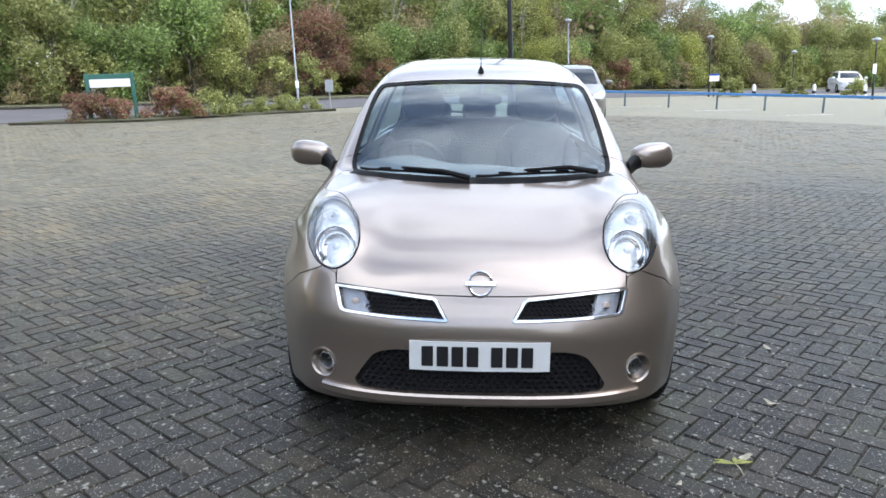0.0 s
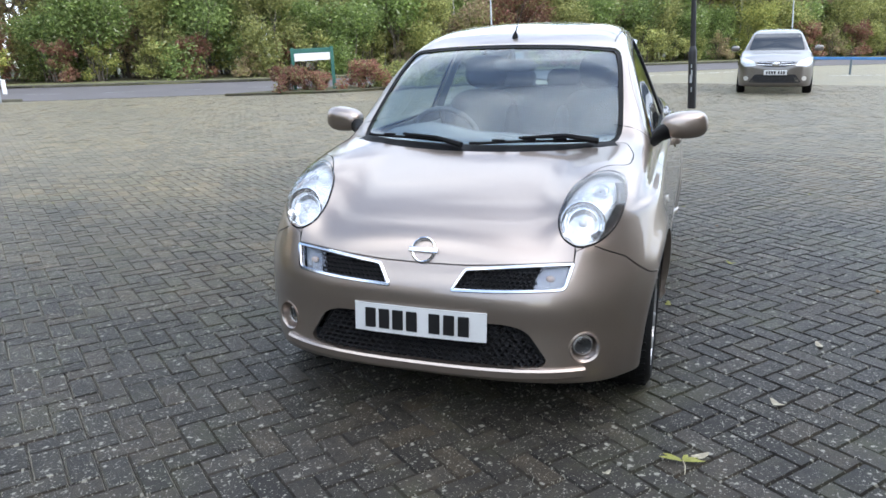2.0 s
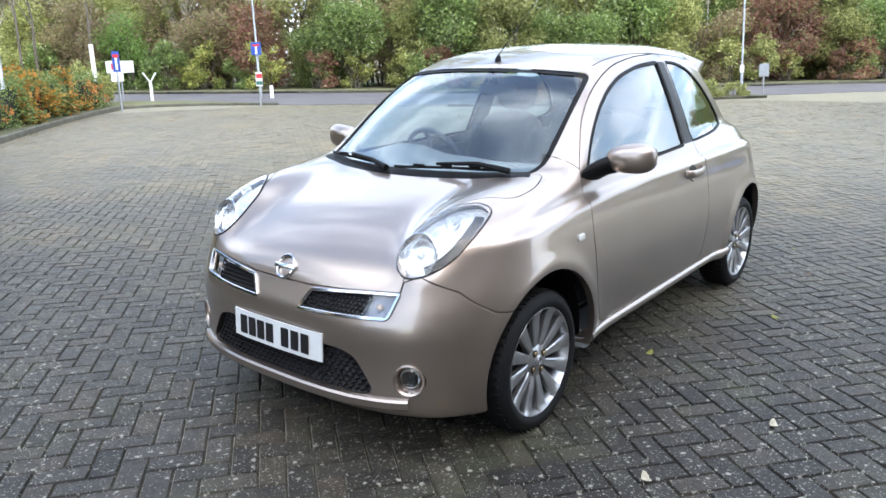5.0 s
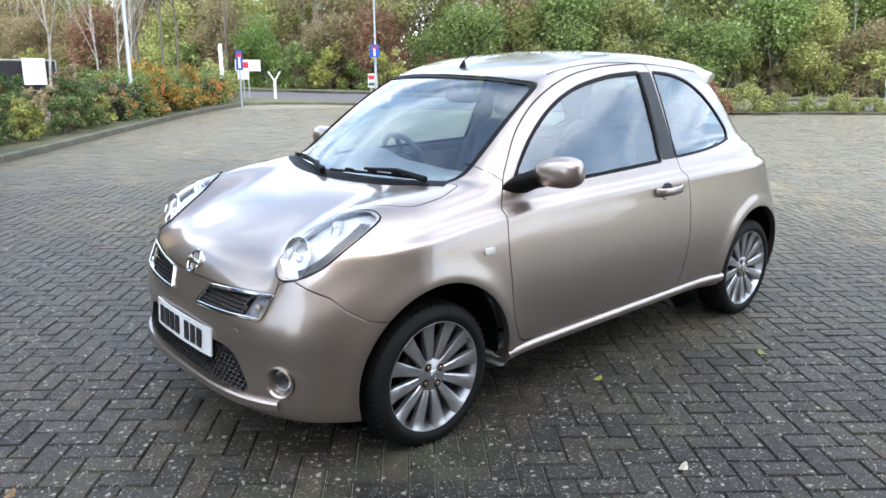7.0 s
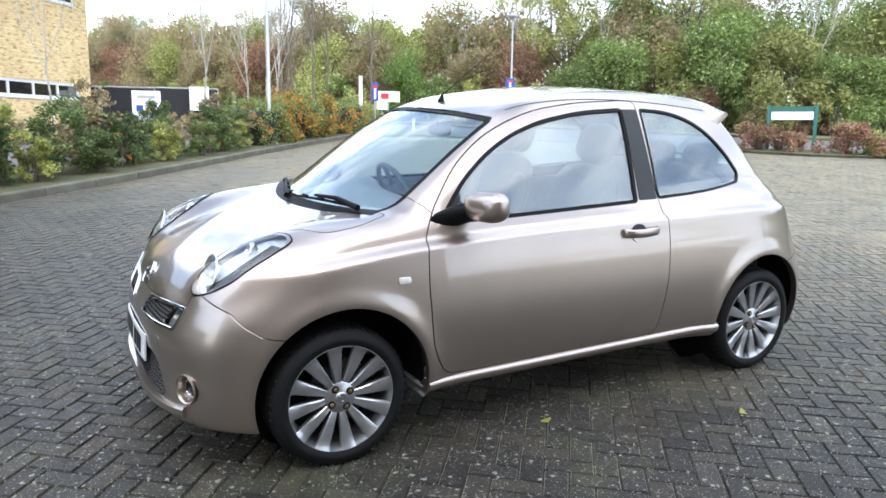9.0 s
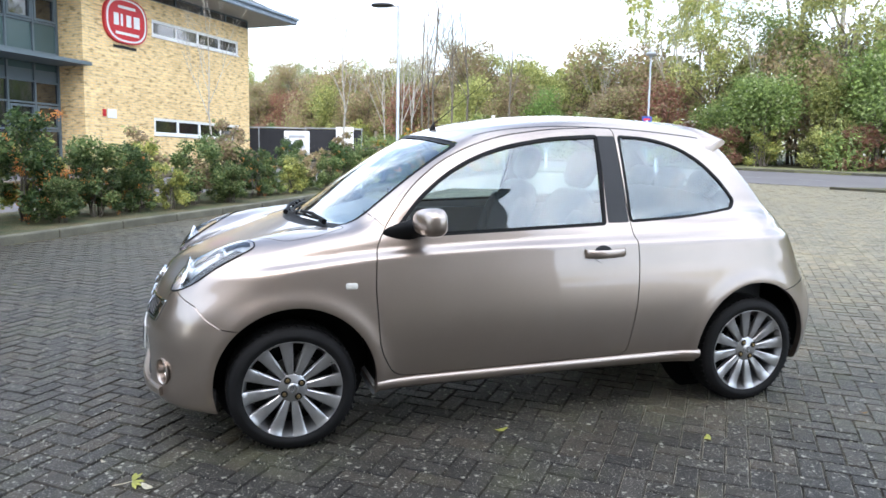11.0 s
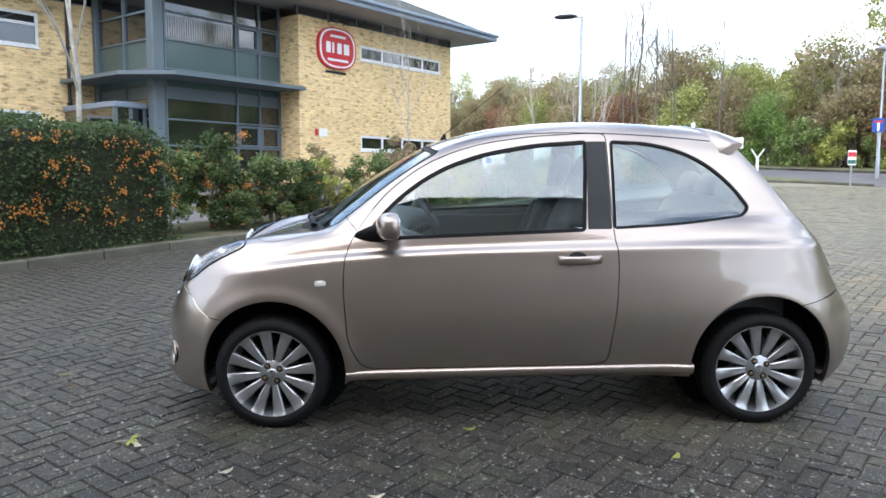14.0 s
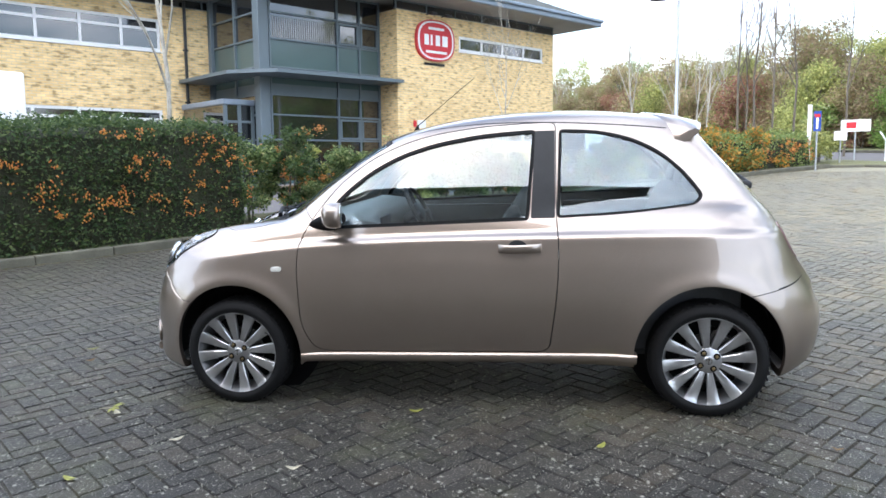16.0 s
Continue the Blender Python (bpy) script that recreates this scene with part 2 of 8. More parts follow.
def spline(pts, n=400):
    """A natural cubic through (s, v) pairs, as a fast table."""
    p = np.array(pts, float)
    s, v = p[:, 0], p[:, 1]
    h = np.diff(s)
    k = len(s)
    a = np.zeros((k, k))
    r = np.zeros(k)
    a[0, 0] = a[-1, -1] = 1
    for i in range(1, k - 1):
        a[i, i - 1], a[i, i], a[i, i + 1] = h[i - 1], 2 * (h[i - 1] + h[i]), h[i]
        r[i] = 6 * ((v[i + 1] - v[i]) / h[i] - (v[i] - v[i - 1]) / h[i - 1])
    m2 = np.linalg.solve(a, r)
    xs = np.linspace(s[0], s[-1], n)
    i = np.clip(np.searchsorted(s, xs) - 1, 0, k - 2)
    t0, t1 = s[i + 1] - xs, xs - s[i]
    ys = (m2[i] * t0**3 + m2[i + 1] * t1**3) / (6 * h[i]) + (v[i] / h[i] - m2[i] * h[i] / 6) * t0 + (v[i + 1] / h[i] - m2[i + 1] * h[i] / 6) * t1
    step = xs[1] - xs[0]
    lo, hi = (ys[1] - ys[0]) / step, (ys[-1] - ys[-2]) / step

    def f(q):
        q = np.asarray(q, float)
        return np.interp(q, xs, ys) + np.minimum(q - xs[0], 0) * lo + np.maximum(q - xs[-1], 0) * hi

    return f


def smax(a, b, k):
    h = np.maximum(k - np.abs(a - b), 0) / k
    return np.maximum(a, b) + h * h * h * k / 6


def smin(a, b, k):
    return -smax(-a, -b, k)


# ---------- the hatchback's body as one smooth solid ----------
# y runs from the front axle (0) to the tail, x across, z up; front at y = -0.65
bonnet_z = spline([(-0.75, 0.47), (-0.66, 0.60), (-0.60, 0.672), (-0.5, 0.752), (-0.35, 0.828), (-0.2, 0.882), (0.0, 0.940), (0.2, 0.985), (0.5, 1.03), (1.2, 1.05), (2.3, 1.06), (2.9, 1.03)])
bonnet_c = spline([(-0.75, 0.27), (-0.5, 0.18), (-0.3, 0.11), (-0.07, 0.062), (0.25, 0.045), (0.6, 0.05), (3.0, 0.05)])
plan_w = spline([(-0.7, 0.805), (-0.3, 0.824), (0.0, 0.831), (0.6, 0.829), (1.2, 0.828), (1.9, 0.831), (2.45, 0.830), (2.8, 0.812), (3.1, 0.79)])
tuck = spline([(0.0, 0.065), (0.15, 0.050), (0.25, 0.037), (0.34, 0.024), (0.43, 0.012), (0.53, 0.003), (0.62, 0.0), (1.4, 0.0)])
flank = spline([(0.0, -0.08), (0.15, -0.032), (0.25, -0.014), (0.34, -0.003), (0.43, 0.0), (0.53, -0.001), (0.61, -0.005), (0.69, -0.014), (0.77, -0.026), (0.85, -0.042), (0.92, -0.056), (1.0, -0.090), (1.1, -0.15), (1.3, -0.3)])
nose_y = spline([(0.0, -0.57), (0.15, -0.628), (0.23, -0.648), (0.32, -0.644), (0.42, -0.641), (0.495, -0.644), (0.535, -0.638), (0.60, -0.615), (0.66, -0.602), (0.8, -0.57), (1.1, -0.4)])
tail_y = spline([(0.0, 2.88), (0.2, 2.985), (0.3, 3.025), (0.42, 3.045), (0.55, 3.02), (0.65, 2.955), (0.8, 2.88), (0.95, 2.805), (1.1, 2.705), (1.3, 2.5)])
roof_z = spline([(0.3, 1.21), (0.6, 1.345), (0.74, 1.403), (0.855, 1.432), (1.0, 1.465), (1.25, 1.503), (1.58, 1.522), (1.9, 1.515), (2.16, 1.492), (2.4, 1.455), (2.7, 1.39)])
screen_y = spline([(0.7, -0.30), (0.95, 0.075), (1.10, 0.28), (1.25, 0.49), (1.40, 0.735), (1.55, 1.02)])
hatch_y = spline([(0.8, 2.93), (0.95, 2.83), (1.05, 2.755), (1.17, 2.655), (1.30, 2.535), (1.42, 2.42), (1.55, 2.28)])


crease_z = spline([(-0.4, 0.79), (0.1, 0.846), (0.3, 0.866), (0.7, 0.890), (1.2, 0.905), (1.8, 0.913), (2.3, 0.918), (2.75, 0.908)])


def body_f(x, y, z):
    """Below zero inside the car's outer skin."""
    ax = np.sqrt(x * x + 1e-6)
    w = plan_w(y) + flank(z) - 0.0185 * np.tanh((z - crease_z(y)) / 0.0125) * np.clip((y + 0.40) / 0.32, 0, 1) * np.clip((3.02 - y) / 0.25, 0, 1)
    # the doors draw in towards the sill
    w = w - tuck(z) * np.clip((y - 0.25) / 0.35, 0, 1) * np.clip((2.25 - y) / 0.35, 0, 1)
    # wheel-arch lips swell a little
    for cy in (0.015, 2.425):
        rr = np.sqrt((y - cy) ** 2 + (z - 0.31) ** 2)
        w = w + 0.010 * np.exp(-(((rr - 0.37) / 0.045) ** 2)) * (z > 0.1)
    front, back = nose_y(z), tail_y(z)
    y0, y1 = 0.05, 2.2
    hh = np.clip((z - 0.58) / 0.2, 0, 1)
    n1, n2 = 3.35 - 0.85 * hh * hh * (3 - 2 * hh), 4.3
    uf = np.clip((y0 - y) / (y0 - front), 0, None)
    ub = np.clip((y - y1) / (back - y1), 0, None)
    sx = ax / w
    pf = (sx**n1 + uf**n1 + 1e-9) ** (1 / n1)
    pb = (sx**n2 + ub**n2 + 1e-9) ** (1 / n2)
    shell = (np.where(y < 0.5 * (y0 + y1), pf, pb) - 1) * 0.8
    top = (z - bonnet_z(y) + bonnet_c(y) * x * x) * 0.86
    low = smax(shell, top, 0.15)
    # headlamp mounds and wing crests
    hx, hy, hz = ax - 0.575, y + 0.175, z - 0.790
    mound = (np.sqrt((hx / 0.135) ** 2 + ((hy - 0.9 * hz) / 0.26) ** 2 + (hz / 0.134) ** 2) - 1) * 0.12
    low = smin(low, smax(mound, shell - 0.012, 0.05), 0.15)
    low = smax(low, 0.180 + 0.024 * np.exp(-(((y + 0.66) / 0.16) ** 2)) + 0.075 * np.exp(-(((y - 3.02) / 0.22) ** 2)) + 0.07 * np.clip((y - 0.30) / 0.1, 0, 1) * np.clip((2.2 - y) / 0.1, 0, 1) - z, 0.04)
    # cabin
    taper = 0.105 * np.clip((y - 1.15) / 1.3, 0, None) ** 2 + 0.03 * np.clip((0.9 - y) / 0.6, 0, None) ** 2
    zz = np.sqrt((z - 0.95) ** 2 + 0.0009) * 0.5 + (z - 0.95) * 0.5
    side = (ax - (0.752 - 0.36 * zz - 0.16 * zz * zz - taper)) * 0.92
    roof = (z - roof_z(y) + 0.115 * x * x) * 0.97
    wsc = (screen_y(z) + 0.44 * x * x - y) * 0.58
    hat = (y - hatch_y(z) + 0.30 * x * x) * 0.75
    cab = smax(smax(side, roof, 0.13), smax(wsc, hat, 0.02), 0.10)
    cab = smax(cab, 0.6 - z, 0.05)
    return smin(low, cab, 0.045)


skin_f = body_f


def body_n(p):
    """Unit outward normals of the skin at points."""
    e = 0.004
    g = np.stack([skin_f(*(p + d).T) - skin_f(*(p - d).T) for d in np.eye(3) * e], 1)
    return g / np.linalg.norm(g, axis=1, keepdims=True)


def skin_mesh(off, cell=0.0150, y_lo=-0.80, y_hi=3.22, z_hi=1.64):
    """The surface body_f = off as a closed quad mesh (surface nets), pulled onto the true surface."""
    ax_ = [np.arange(-1.0, 1.01, cell), np.arange(y_lo, y_hi, cell), np.arange(0.06, z_hi, cell)]
    X, Y, Z = np.meshgrid(*ax_, indexing="ij")
    f = skin_f(X, Y, Z) - off
    s = f < 0
    n = np.array(f.shape)
    cnt = np.zeros(n - 1)
    for i in (0, 1):
        for j in (0, 1):
            for k in (0, 1):
                cnt += s[i : n[0] - 1 + i, j : n[1] - 1 + j, k : n[2] - 1 + k]
    act = (cnt > 0) & (cnt < 8)
    idx = -np.ones(act.shape, int)
    idx[act] = np.arange(act.sum())
    c = np.argwhere(act)
    p = np.stack([ax_[a][c[:, a]] + cell / 2 for a in range(3)], 1)
    for _ in range(7):
        v = skin_f(*p.T) - off
        e = 0.003
        g = np.stack([skin_f(*(p + d).T) - skin_f(*(p - d).T) for d in np.eye(3) * e], 1) / (2 * e)
        p = p - np.clip(v / np.maximum((g**2).sum(1), 0.05), -0.02, 0.02)[:, None] * g
    quads = []
    for a in range(3):
        b, d = (a + 1) % 3, (a + 2) % 3
        sl0, sl1 = [slice(None)] * 3, [slice(None)] * 3
        sl0[a], sl1[a] = slice(0, -1), slice(1, None)
        cross = s[tuple(sl0)] != s[tuple(sl1)]
        w = np.argwhere(cross)
        w = w[(w[:, b] > 0) & (w[:, d] > 0) & (w[:, b] < n[b] - 1) & (w[:, d] < n[d] - 1)]
        ib, id_ = np.eye(3, dtype=int)[b], np.eye(3, dtype=int)[d]
        q = np.stack([idx[tuple((w - o).T)] for o in (ib + id_, id_, 0 * ib, ib)], 1)
        inside = s[tuple(w.T)]
        q[~inside] = q[~inside][:, ::-1]
        quads.append(q)
    q = np.concatenate(quads)
    return p, q


def on_skin(uv, axis, sign=1, off=0.0, start=None):
    """Points of the skin met along an axis: axis 'x' takes (y, z), 'y' takes (x, z) from the front (sign -1) or back, 'z' takes (x, y) from above."""
    uv = np.asarray(uv, float)
    k = "xyz".index(axis)
    others = [i for i in range(3) if i != k]
    lim = {"x": (1.0, 0.15), "y": (-0.9, 1.3) if sign < 0 else (3.3, 1.8), "z": (1.7, 0.4)}[axis]
    ts = np.linspace(lim[0] if axis != "x" else sign * lim[0], lim[1] if axis != "x" else sign * lim[1], 160)
    p = np.zeros((len(uv), len(ts), 3))
    p[:, :, others[0]], p[:, :, others[1]] = uv[:, None, 0], uv[:, None, 1]
    p[:, :, k] = ts[None]
    f = skin_f(*p.reshape(-1, 3).T).reshape(len(uv), -1)
    first = np.argmax(f < 0, axis=1)
    first = np.maximum(first, 1)
    lo, hi = ts[first - 1], ts[first]
    q = np.zeros((len(uv), 3))
    q[:, others[0]], q[:, others[1]] = uv[:, 0], uv[:, 1]
    for _ in range(26):
        mid = (lo + hi) / 2
        q[:, k] = mid
        ins = skin_f(*q.T) < 0
        hi, lo = np.where(ins, mid, hi), np.where(ins, lo, mid)
    q[:, k] = (lo + hi) / 2
    return q + off * body_n(q) if off else q


def rounded(poly, r=0.02, n=5):
    """A polygon with its corners rounded; r may be given per corner."""
    out = []
    k = len(poly)
    for i, p in enumerate(poly):
        p, a, b = (np.array(v, float) for v in (p, poly[i - 1], poly[(i + 1) % k]))
        rr = r[i] if isinstance(r, (list, tuple)) else r
        da, db = np.linalg.norm(a - p), np.linalg.norm(b - p)
        ra = min(rr, 0.45 * da, 0.45 * db)
        pa, pb = p + (a - p) / da * ra, p + (b - p) / db * ra
        for t in np.linspace(0, 1, n):
            out.append((1 - t) ** 2 * pa + 2 * t * (1 - t) * p + t * t * pb)
    return np.array(out)


def dense(poly, step=0.02):
    out = []
    for a, b in zip(poly, np.roll(poly, -1, axis=0)):
        k = max(1, int(np.linalg.norm(b - a) / step))
        out += [a + (b - a) * i / k for i in range(k)]
    return np.array(out)


def grown(poly, d):
    """A polygon pushed outwards by d along its corner normals."""
    a, b = np.roll(poly, 1, axis=0), np.roll(poly, -1, axis=0)
    e1, e2 = poly - a, b - poly
    e1 /= np.linalg.norm(e1, axis=1, keepdims=True) + 1e-12
    e2 /= np.linalg.norm(e2, axis=1, keepdims=True) + 1e-12
    nn = np.stack([e1[:, 1] + e2[:, 1], -e1[:, 0] - e2[:, 0]], 1)
    nn /= np.maximum(np.linalg.norm(nn, axis=1, keepdims=True), 0.3)
    area = 0.5 * np.sum(poly[:, 0] * b[:, 1] - b[:, 0] * poly[:, 1])
    return poly + nn * d * (1 if area > 0 else -1)


def patch(name, poly, axis, sign, material, parent, off=0.002, thick=0.006, rings=10, label="", centre=None, step=0.02, dome=0.0):
    """A piece of skin inside an outline, lying off above it, with thickness below. dome lifts the middle."""
    loop = dense(np.asarray(poly, float), step)
    c = np.mean(loop, axis=0) if centre is None else np.array(centre)
    k = len(loop)
    uv = np.concatenate([[c]] + [c + (loop - c) * r / rings for r in range(1, rings + 1)])
    base = on_skin(uv, axis, sign)
    nn = body_n(base)
    rad = np.concatenate([[0]] + [np.full(k, r / rings) for r in range(1, rings + 1)])
    top = base + nn * (off + dome * (1 - rad**2))[:, None]
    bot = base + nn * (off - thick)
    m = len(uv)
    verts = np.concatenate([top, bot])
    faces = []
    for i in range(k):
        j = (i + 1) % k
        faces.append((0, 1 + i, 1 + j))
        faces.append((m, m + 1 + j, m + 1 + i))
        for r in range(rings - 1):
            a, b = 1 + r * k, 1 + (r + 1) * k
            faces.append((a + i, b + i, b + j, a + j))
            faces.append((m + a + i, m + a + j, m + b + j, m + b + i))
        o = 1 + (rings - 1) * k
        faces.append((o + i, m + o + i, m + o + j, o + j))
    bm = bmesh.new()
    vs = [bm.verts.new(v) for v in verts]
    for f in faces:
        bm.faces.new([vs[i] for i in f])
    return part(name, bm, material, parent, label)


def strip(name, line, axis, sign, width, material, parent, off=0.003, thick=0.006, closed=True, label=""):
    """A raised band along a line on the skin."""
    loop = np.asarray(line, float)
    p = on_skin(loop, axis, sign)
    nn = body_n(p)
    nxt, prv = (np.roll(p, -1, axis=0), np.roll(p, 1, axis=0)) if closed else (np.vstack([p[1:], 2 * p[-1] - p[-2]]), np.vstack([2 * p[0] - p[1], p[:-1]]))
    tan = nxt - prv
    tan /= np.linalg.norm(tan, axis=1, keepdims=True)
    across = np.cross(nn, tan)
    bm = bmesh.new()
    sec = [(-0.5, -thick), (-0.5, off * 0.6), (-0.3, off), (0.3, off), (0.5, off * 0.6), (0.5, -thick)]
    rows = [[bm.verts.new(p[i] + across[i] * width * a + nn[i] * b) for a, b in sec] for i in range(len(p))]
    n = len(p)
    for i in range(n if closed else n - 1):
        a, b = rows[i], rows[(i + 1) % n]
        for k in range(len(sec)):
            kk = (k + 1) % len(sec)
            bm.faces.new((a[k], a[kk], b[kk], b[k]))
    if not closed:
        bm.faces.new(rows[0])
        bm.faces.new(rows[-1][::-1])
    return part(name, bm, material, parent, label)


def prism(poly, axis, lo, hi, inner=None):
    """A temporary solid: an outline pushed along an axis from lo to hi; with inner, a ring."""
    k = "xyz".index(axis)
    o = [i for i in range(3) if i != k]

    def at(pt, h):
        v = [0, 0, 0]
        v[o[0]], v[o[1]], v[k] = pt[0], pt[1], h
        return v

    n = len(poly)
    if inner is None:
        verts = [at(p, lo) for p in poly] + [at(p, hi) for p in poly]
        faces = [list(range(n))[::-1], list(range(n, 2 * n))] + [[i, (i + 1) % n, n + (i + 1) % n, n + i] for i in range(n)]
    else:
        verts = [at(p, lo) for p in poly] + [at(p, hi) for p in poly] + [at(p, lo) for p in inner] + [at(p, hi) for p in inner]
        faces = []
        for i in range(n):
            j = (i + 1) % n
            faces += [[i, j, n + j, n + i], [2 * n + j, 2 * n + i, 3 * n + i, 3 * n + j], [j, i, 2 * n + i, 2 * n + j], [n + i, n + j, 3 * n + j, 3 * n + i]]
    bm = bmesh.new()
    vs = [bm.verts.new(v) for v in verts]
    for f in faces:
        bm.faces.new([vs[i] for i in f])
    bmesh.ops.recalc_face_normals(bm, faces=bm.faces)
    bmesh.ops.triangulate(bm, faces=[f for f in bm.faces if len(f.verts) > 4])
    me = bpy.data.meshes.new("cutter")
    bm.to_mesh(me)
    bm.free()
    return me


def boolean(me, cutter, op):
    a, b = new("solid", me), new("cutter", cutter)
    md = a.modifiers.new("cut", "BOOLEAN")
    md.operation, md.solver, md.object = op, "MANIFOLD", b
    out = bpy.data.meshes.new_from_object(a.evaluated_get(bpy.context.evaluated_depsgraph_get()))
    bpy.data.objects.remove(a)
    bpy.data.objects.remove(b)
    return out


def mirrored(poly):
    return [(-p[0], p[1]) for p in poly]


def skin_part(name, me, parent, material, label=""):
    """A cut piece of the shell, shaded by the true skin normals."""
    me.materials.clear()
    for m_ in material if isinstance(material, (list, tuple)) else [material]:
        me.materials.append(m_)
    nv = len(me.vertices)
    co = np.empty(nv * 3)
    me.vertices.foreach_get("co", co)
    co = co.reshape(-1, 3)
    g = body_n(co)
    nl, nf = len(me.loops), len(me.polygons)
    li = np.empty(nl, int)
    me.loops.foreach_get("vertex_index", li)
    fn = np.empty(nf * 3)
    me.polygons.foreach_get("normal", fn)
    fn = fn.reshape(-1, 3)
    tot = np.empty(nf, int)
    me.polygons.foreach_get("loop_total", tot)
    lf = np.repeat(np.arange(nf), tot)
    d = (g[li] * fn[lf]).sum(1)
    nrm = np.where((d > 0.8)[:, None], g[li], np.where((d < -0.8)[:, None], -g[li], fn[lf]))
    # faces that look into the car carry the cabin's lining
    inward = np.bincount(lf, weights=d, minlength=nf) / np.maximum(tot, 1) < -0.6
    if inward.any():
        me.materials.append(M["cabin"])
        me.polygons.foreach_set("material_index", np.where(inward, len(me.materials) - 1, 0))
    me.polygons.foreach_set("use_smooth", [True] * nf)
    me.normals_split_custom_set([tuple(v) for v in nrm])
    me.name = name
    ob = new(name, me)
    ob.parent = parent
    if label:
        ob["label"] = label
    return ob


def lug_wheel(parent, y, side):
    """One wheel: tyre, twelve-spoke rim, disc, nuts."""
    w = new("wheel", None)
    w.parent = parent
    w.matrix_basis = Matrix.Translation((side * (0.727 if y < 1 else 0.718), y, 0.283)) @ Euler((0, radians(90) * side, radians(0))).to_matrix().to_4x4() @ Matrix.Diagonal((0.972, 0.972, 1, 1))
    bm = bmesh.new()
    lathe(bm, [(0.222, -0.085), (0.245, -0.092), (0.272, -0.088), (0.288, -0.072), (0.295, -0.052), (0.297, 0.0), (0.295, 0.052), (0.288, 0.072), (0.272, 0.088), (0.262, 0.0895), (0.258, 0.0925), (0.245, 0.092), (0.226, 0.083), (0.222, 0.078), (0.220, 0.0), (0.222, -0.085)], 64, close=False)
    # tread grooves
    tyre = part("tyre", bm, M["rubber"], w, "black road tyre", 40)
    bm = bmesh.new()
    for h in (-0.035, -0.012, 0.012, 0.035):
        lathe(bm, [(0.2965, h - 0.003), (0.2984, h - 0.0028), (0.2984, h + 0.0028), (0.2965, h + 0.003)], 64, close=False)
    for k in range(56):
        a = 2 * math.pi * k / 56
        mm = Matrix.Rotation(a, 4, "Z") @ Matrix.Translation((0.2935, 0, 0)) @ Matrix.Rotation(0.35, 4, "X")
        for h0, h1 in ((0.045, 0.078), (-0.078, -0.045)):
            box(bm, -0.003, 0.0022, -0.004, 0.004, h0, h1, mm)
    part("tread", bm, M["rubber"], tyre)
    bm = bmesh.new()
    lathe(bm, [(0.224, 0.080), (0.2265, 0.0845), (0.2225, 0.0845), (0.216, 0.070), (0.209, 0.052), (0.203, 0.02), (0.200, -0.07), (0.205, -0.08), (0.222, -0.08), (0.224, 0.080)], 72, close=False)
    part("rim", bm, M["alloy"], w, "silver alloy rim barrel", 35)
    bm = bmesh.new()
    ns = 12
    for k in range(ns):
        a = 2 * math.pi * (k + 0.25) / ns
        mm = Matrix.Rotation(a, 4, "Z")
        secs = [(0.050, 0.0150, 0.058, 0.030), (0.075, 0.0165, 0.066, 0.034), (0.120, 0.0225, 0.071, 0.044), (0.170, 0.0285, 0.074, 0.052), (0.198, 0.0315, 0.077, 0.056), (0.212, 0.0340, 0.081, 0.056), (0.2235, 0.0400, 0.0865, 0.060)]
        rows = []
        for r, hw, zt, zb in secs:
            rows.append([bm.verts.new(mm @ Vector((r, yy, zz))) for yy, zz in ((-hw * 0.9, zb), (-hw * 0.9, zt - 0.004), (-hw * 0.66, zt), (0, zt - 0.0015), (hw * 0.66, zt), (hw * 0.9, zt - 0.004), (hw * 0.9, zb))])
        for p, q in zip(rows, rows[1:]):
            for i in range(7):
                j = (i + 1) % 7
                bm.faces.new((p[i], p[j], q[j], q[i]))
        bm.faces.new(rows[0])
        bm.faces.new(rows[-1][::-1])
    lathe(bm, [(0.012, 0.072), (0.030, 0.072), (0.036, 0.069), (0.058, 0.066), (0.068, 0.060), (0.070, 0.030), (0.03, 0.02)], 36)
    part("spokes", bm, M["alloy"], w, "twelve-spoke silver alloy face", 35)
    bm = bmesh.new()
    lathe(bm, [(0.005, 0.0775), (0.022, 0.0765), (0.026, 0.073), (0.026, 0.066)], 28)
    cap = part("centre_cap", bm, M["alloy"], w)
    bm = bmesh.new()
    lathe(bm, [(0.012, 0.0768), (0.0125, 0.0795), (0.0155, 0.0795), (0.016, 0.0762)], 28, close=False)
    box(bm, -0.017, 0.017, -0.003, 0.003, 0.0765, 0.0795)
    part("badge", bm, M["chrome"], cap)
    for k in range(4):
        a = math.pi / 2 * k + 0.55
        bm = bmesh.new()
        lathe(bm, [(0.0165, 0.0705), (0.0160, 0.0715), (0.0120, 0.0715), (0.0115, 0.0690)], 16, Matrix.Translation((0.046 * math.cos(a), 0.046 * math.sin(a), 0)))
        part("bolt_hole", bm, M["black"], w)
        bm = bmesh.new()
        lathe(bm, [(0.003, 0.0770), (0.0085, 0.0760), (0.0100, 0.0735), (0.0100, 0.06)], 6, Matrix.Translation((0.046 * math.cos(a), 0.046 * math.sin(a), 0)))
        part("wheel_nut", bm, M["brass"], w)
    bm = bmesh.new()
    lathe(bm, [(0.05, 0.022), (0.128, 0.022), (0.130, 0.020), (0.130, 0.006), (0.05, 0.006)], 48)
    box(bm, 0.085, 0.150, -0.055, 0.055, -0.03, 0.035, Matrix.Rotation(2.6, 4, "Z"), 0.008)
    part("brake_disc", bm, M["steel"], w)
    bm = bmesh.new()
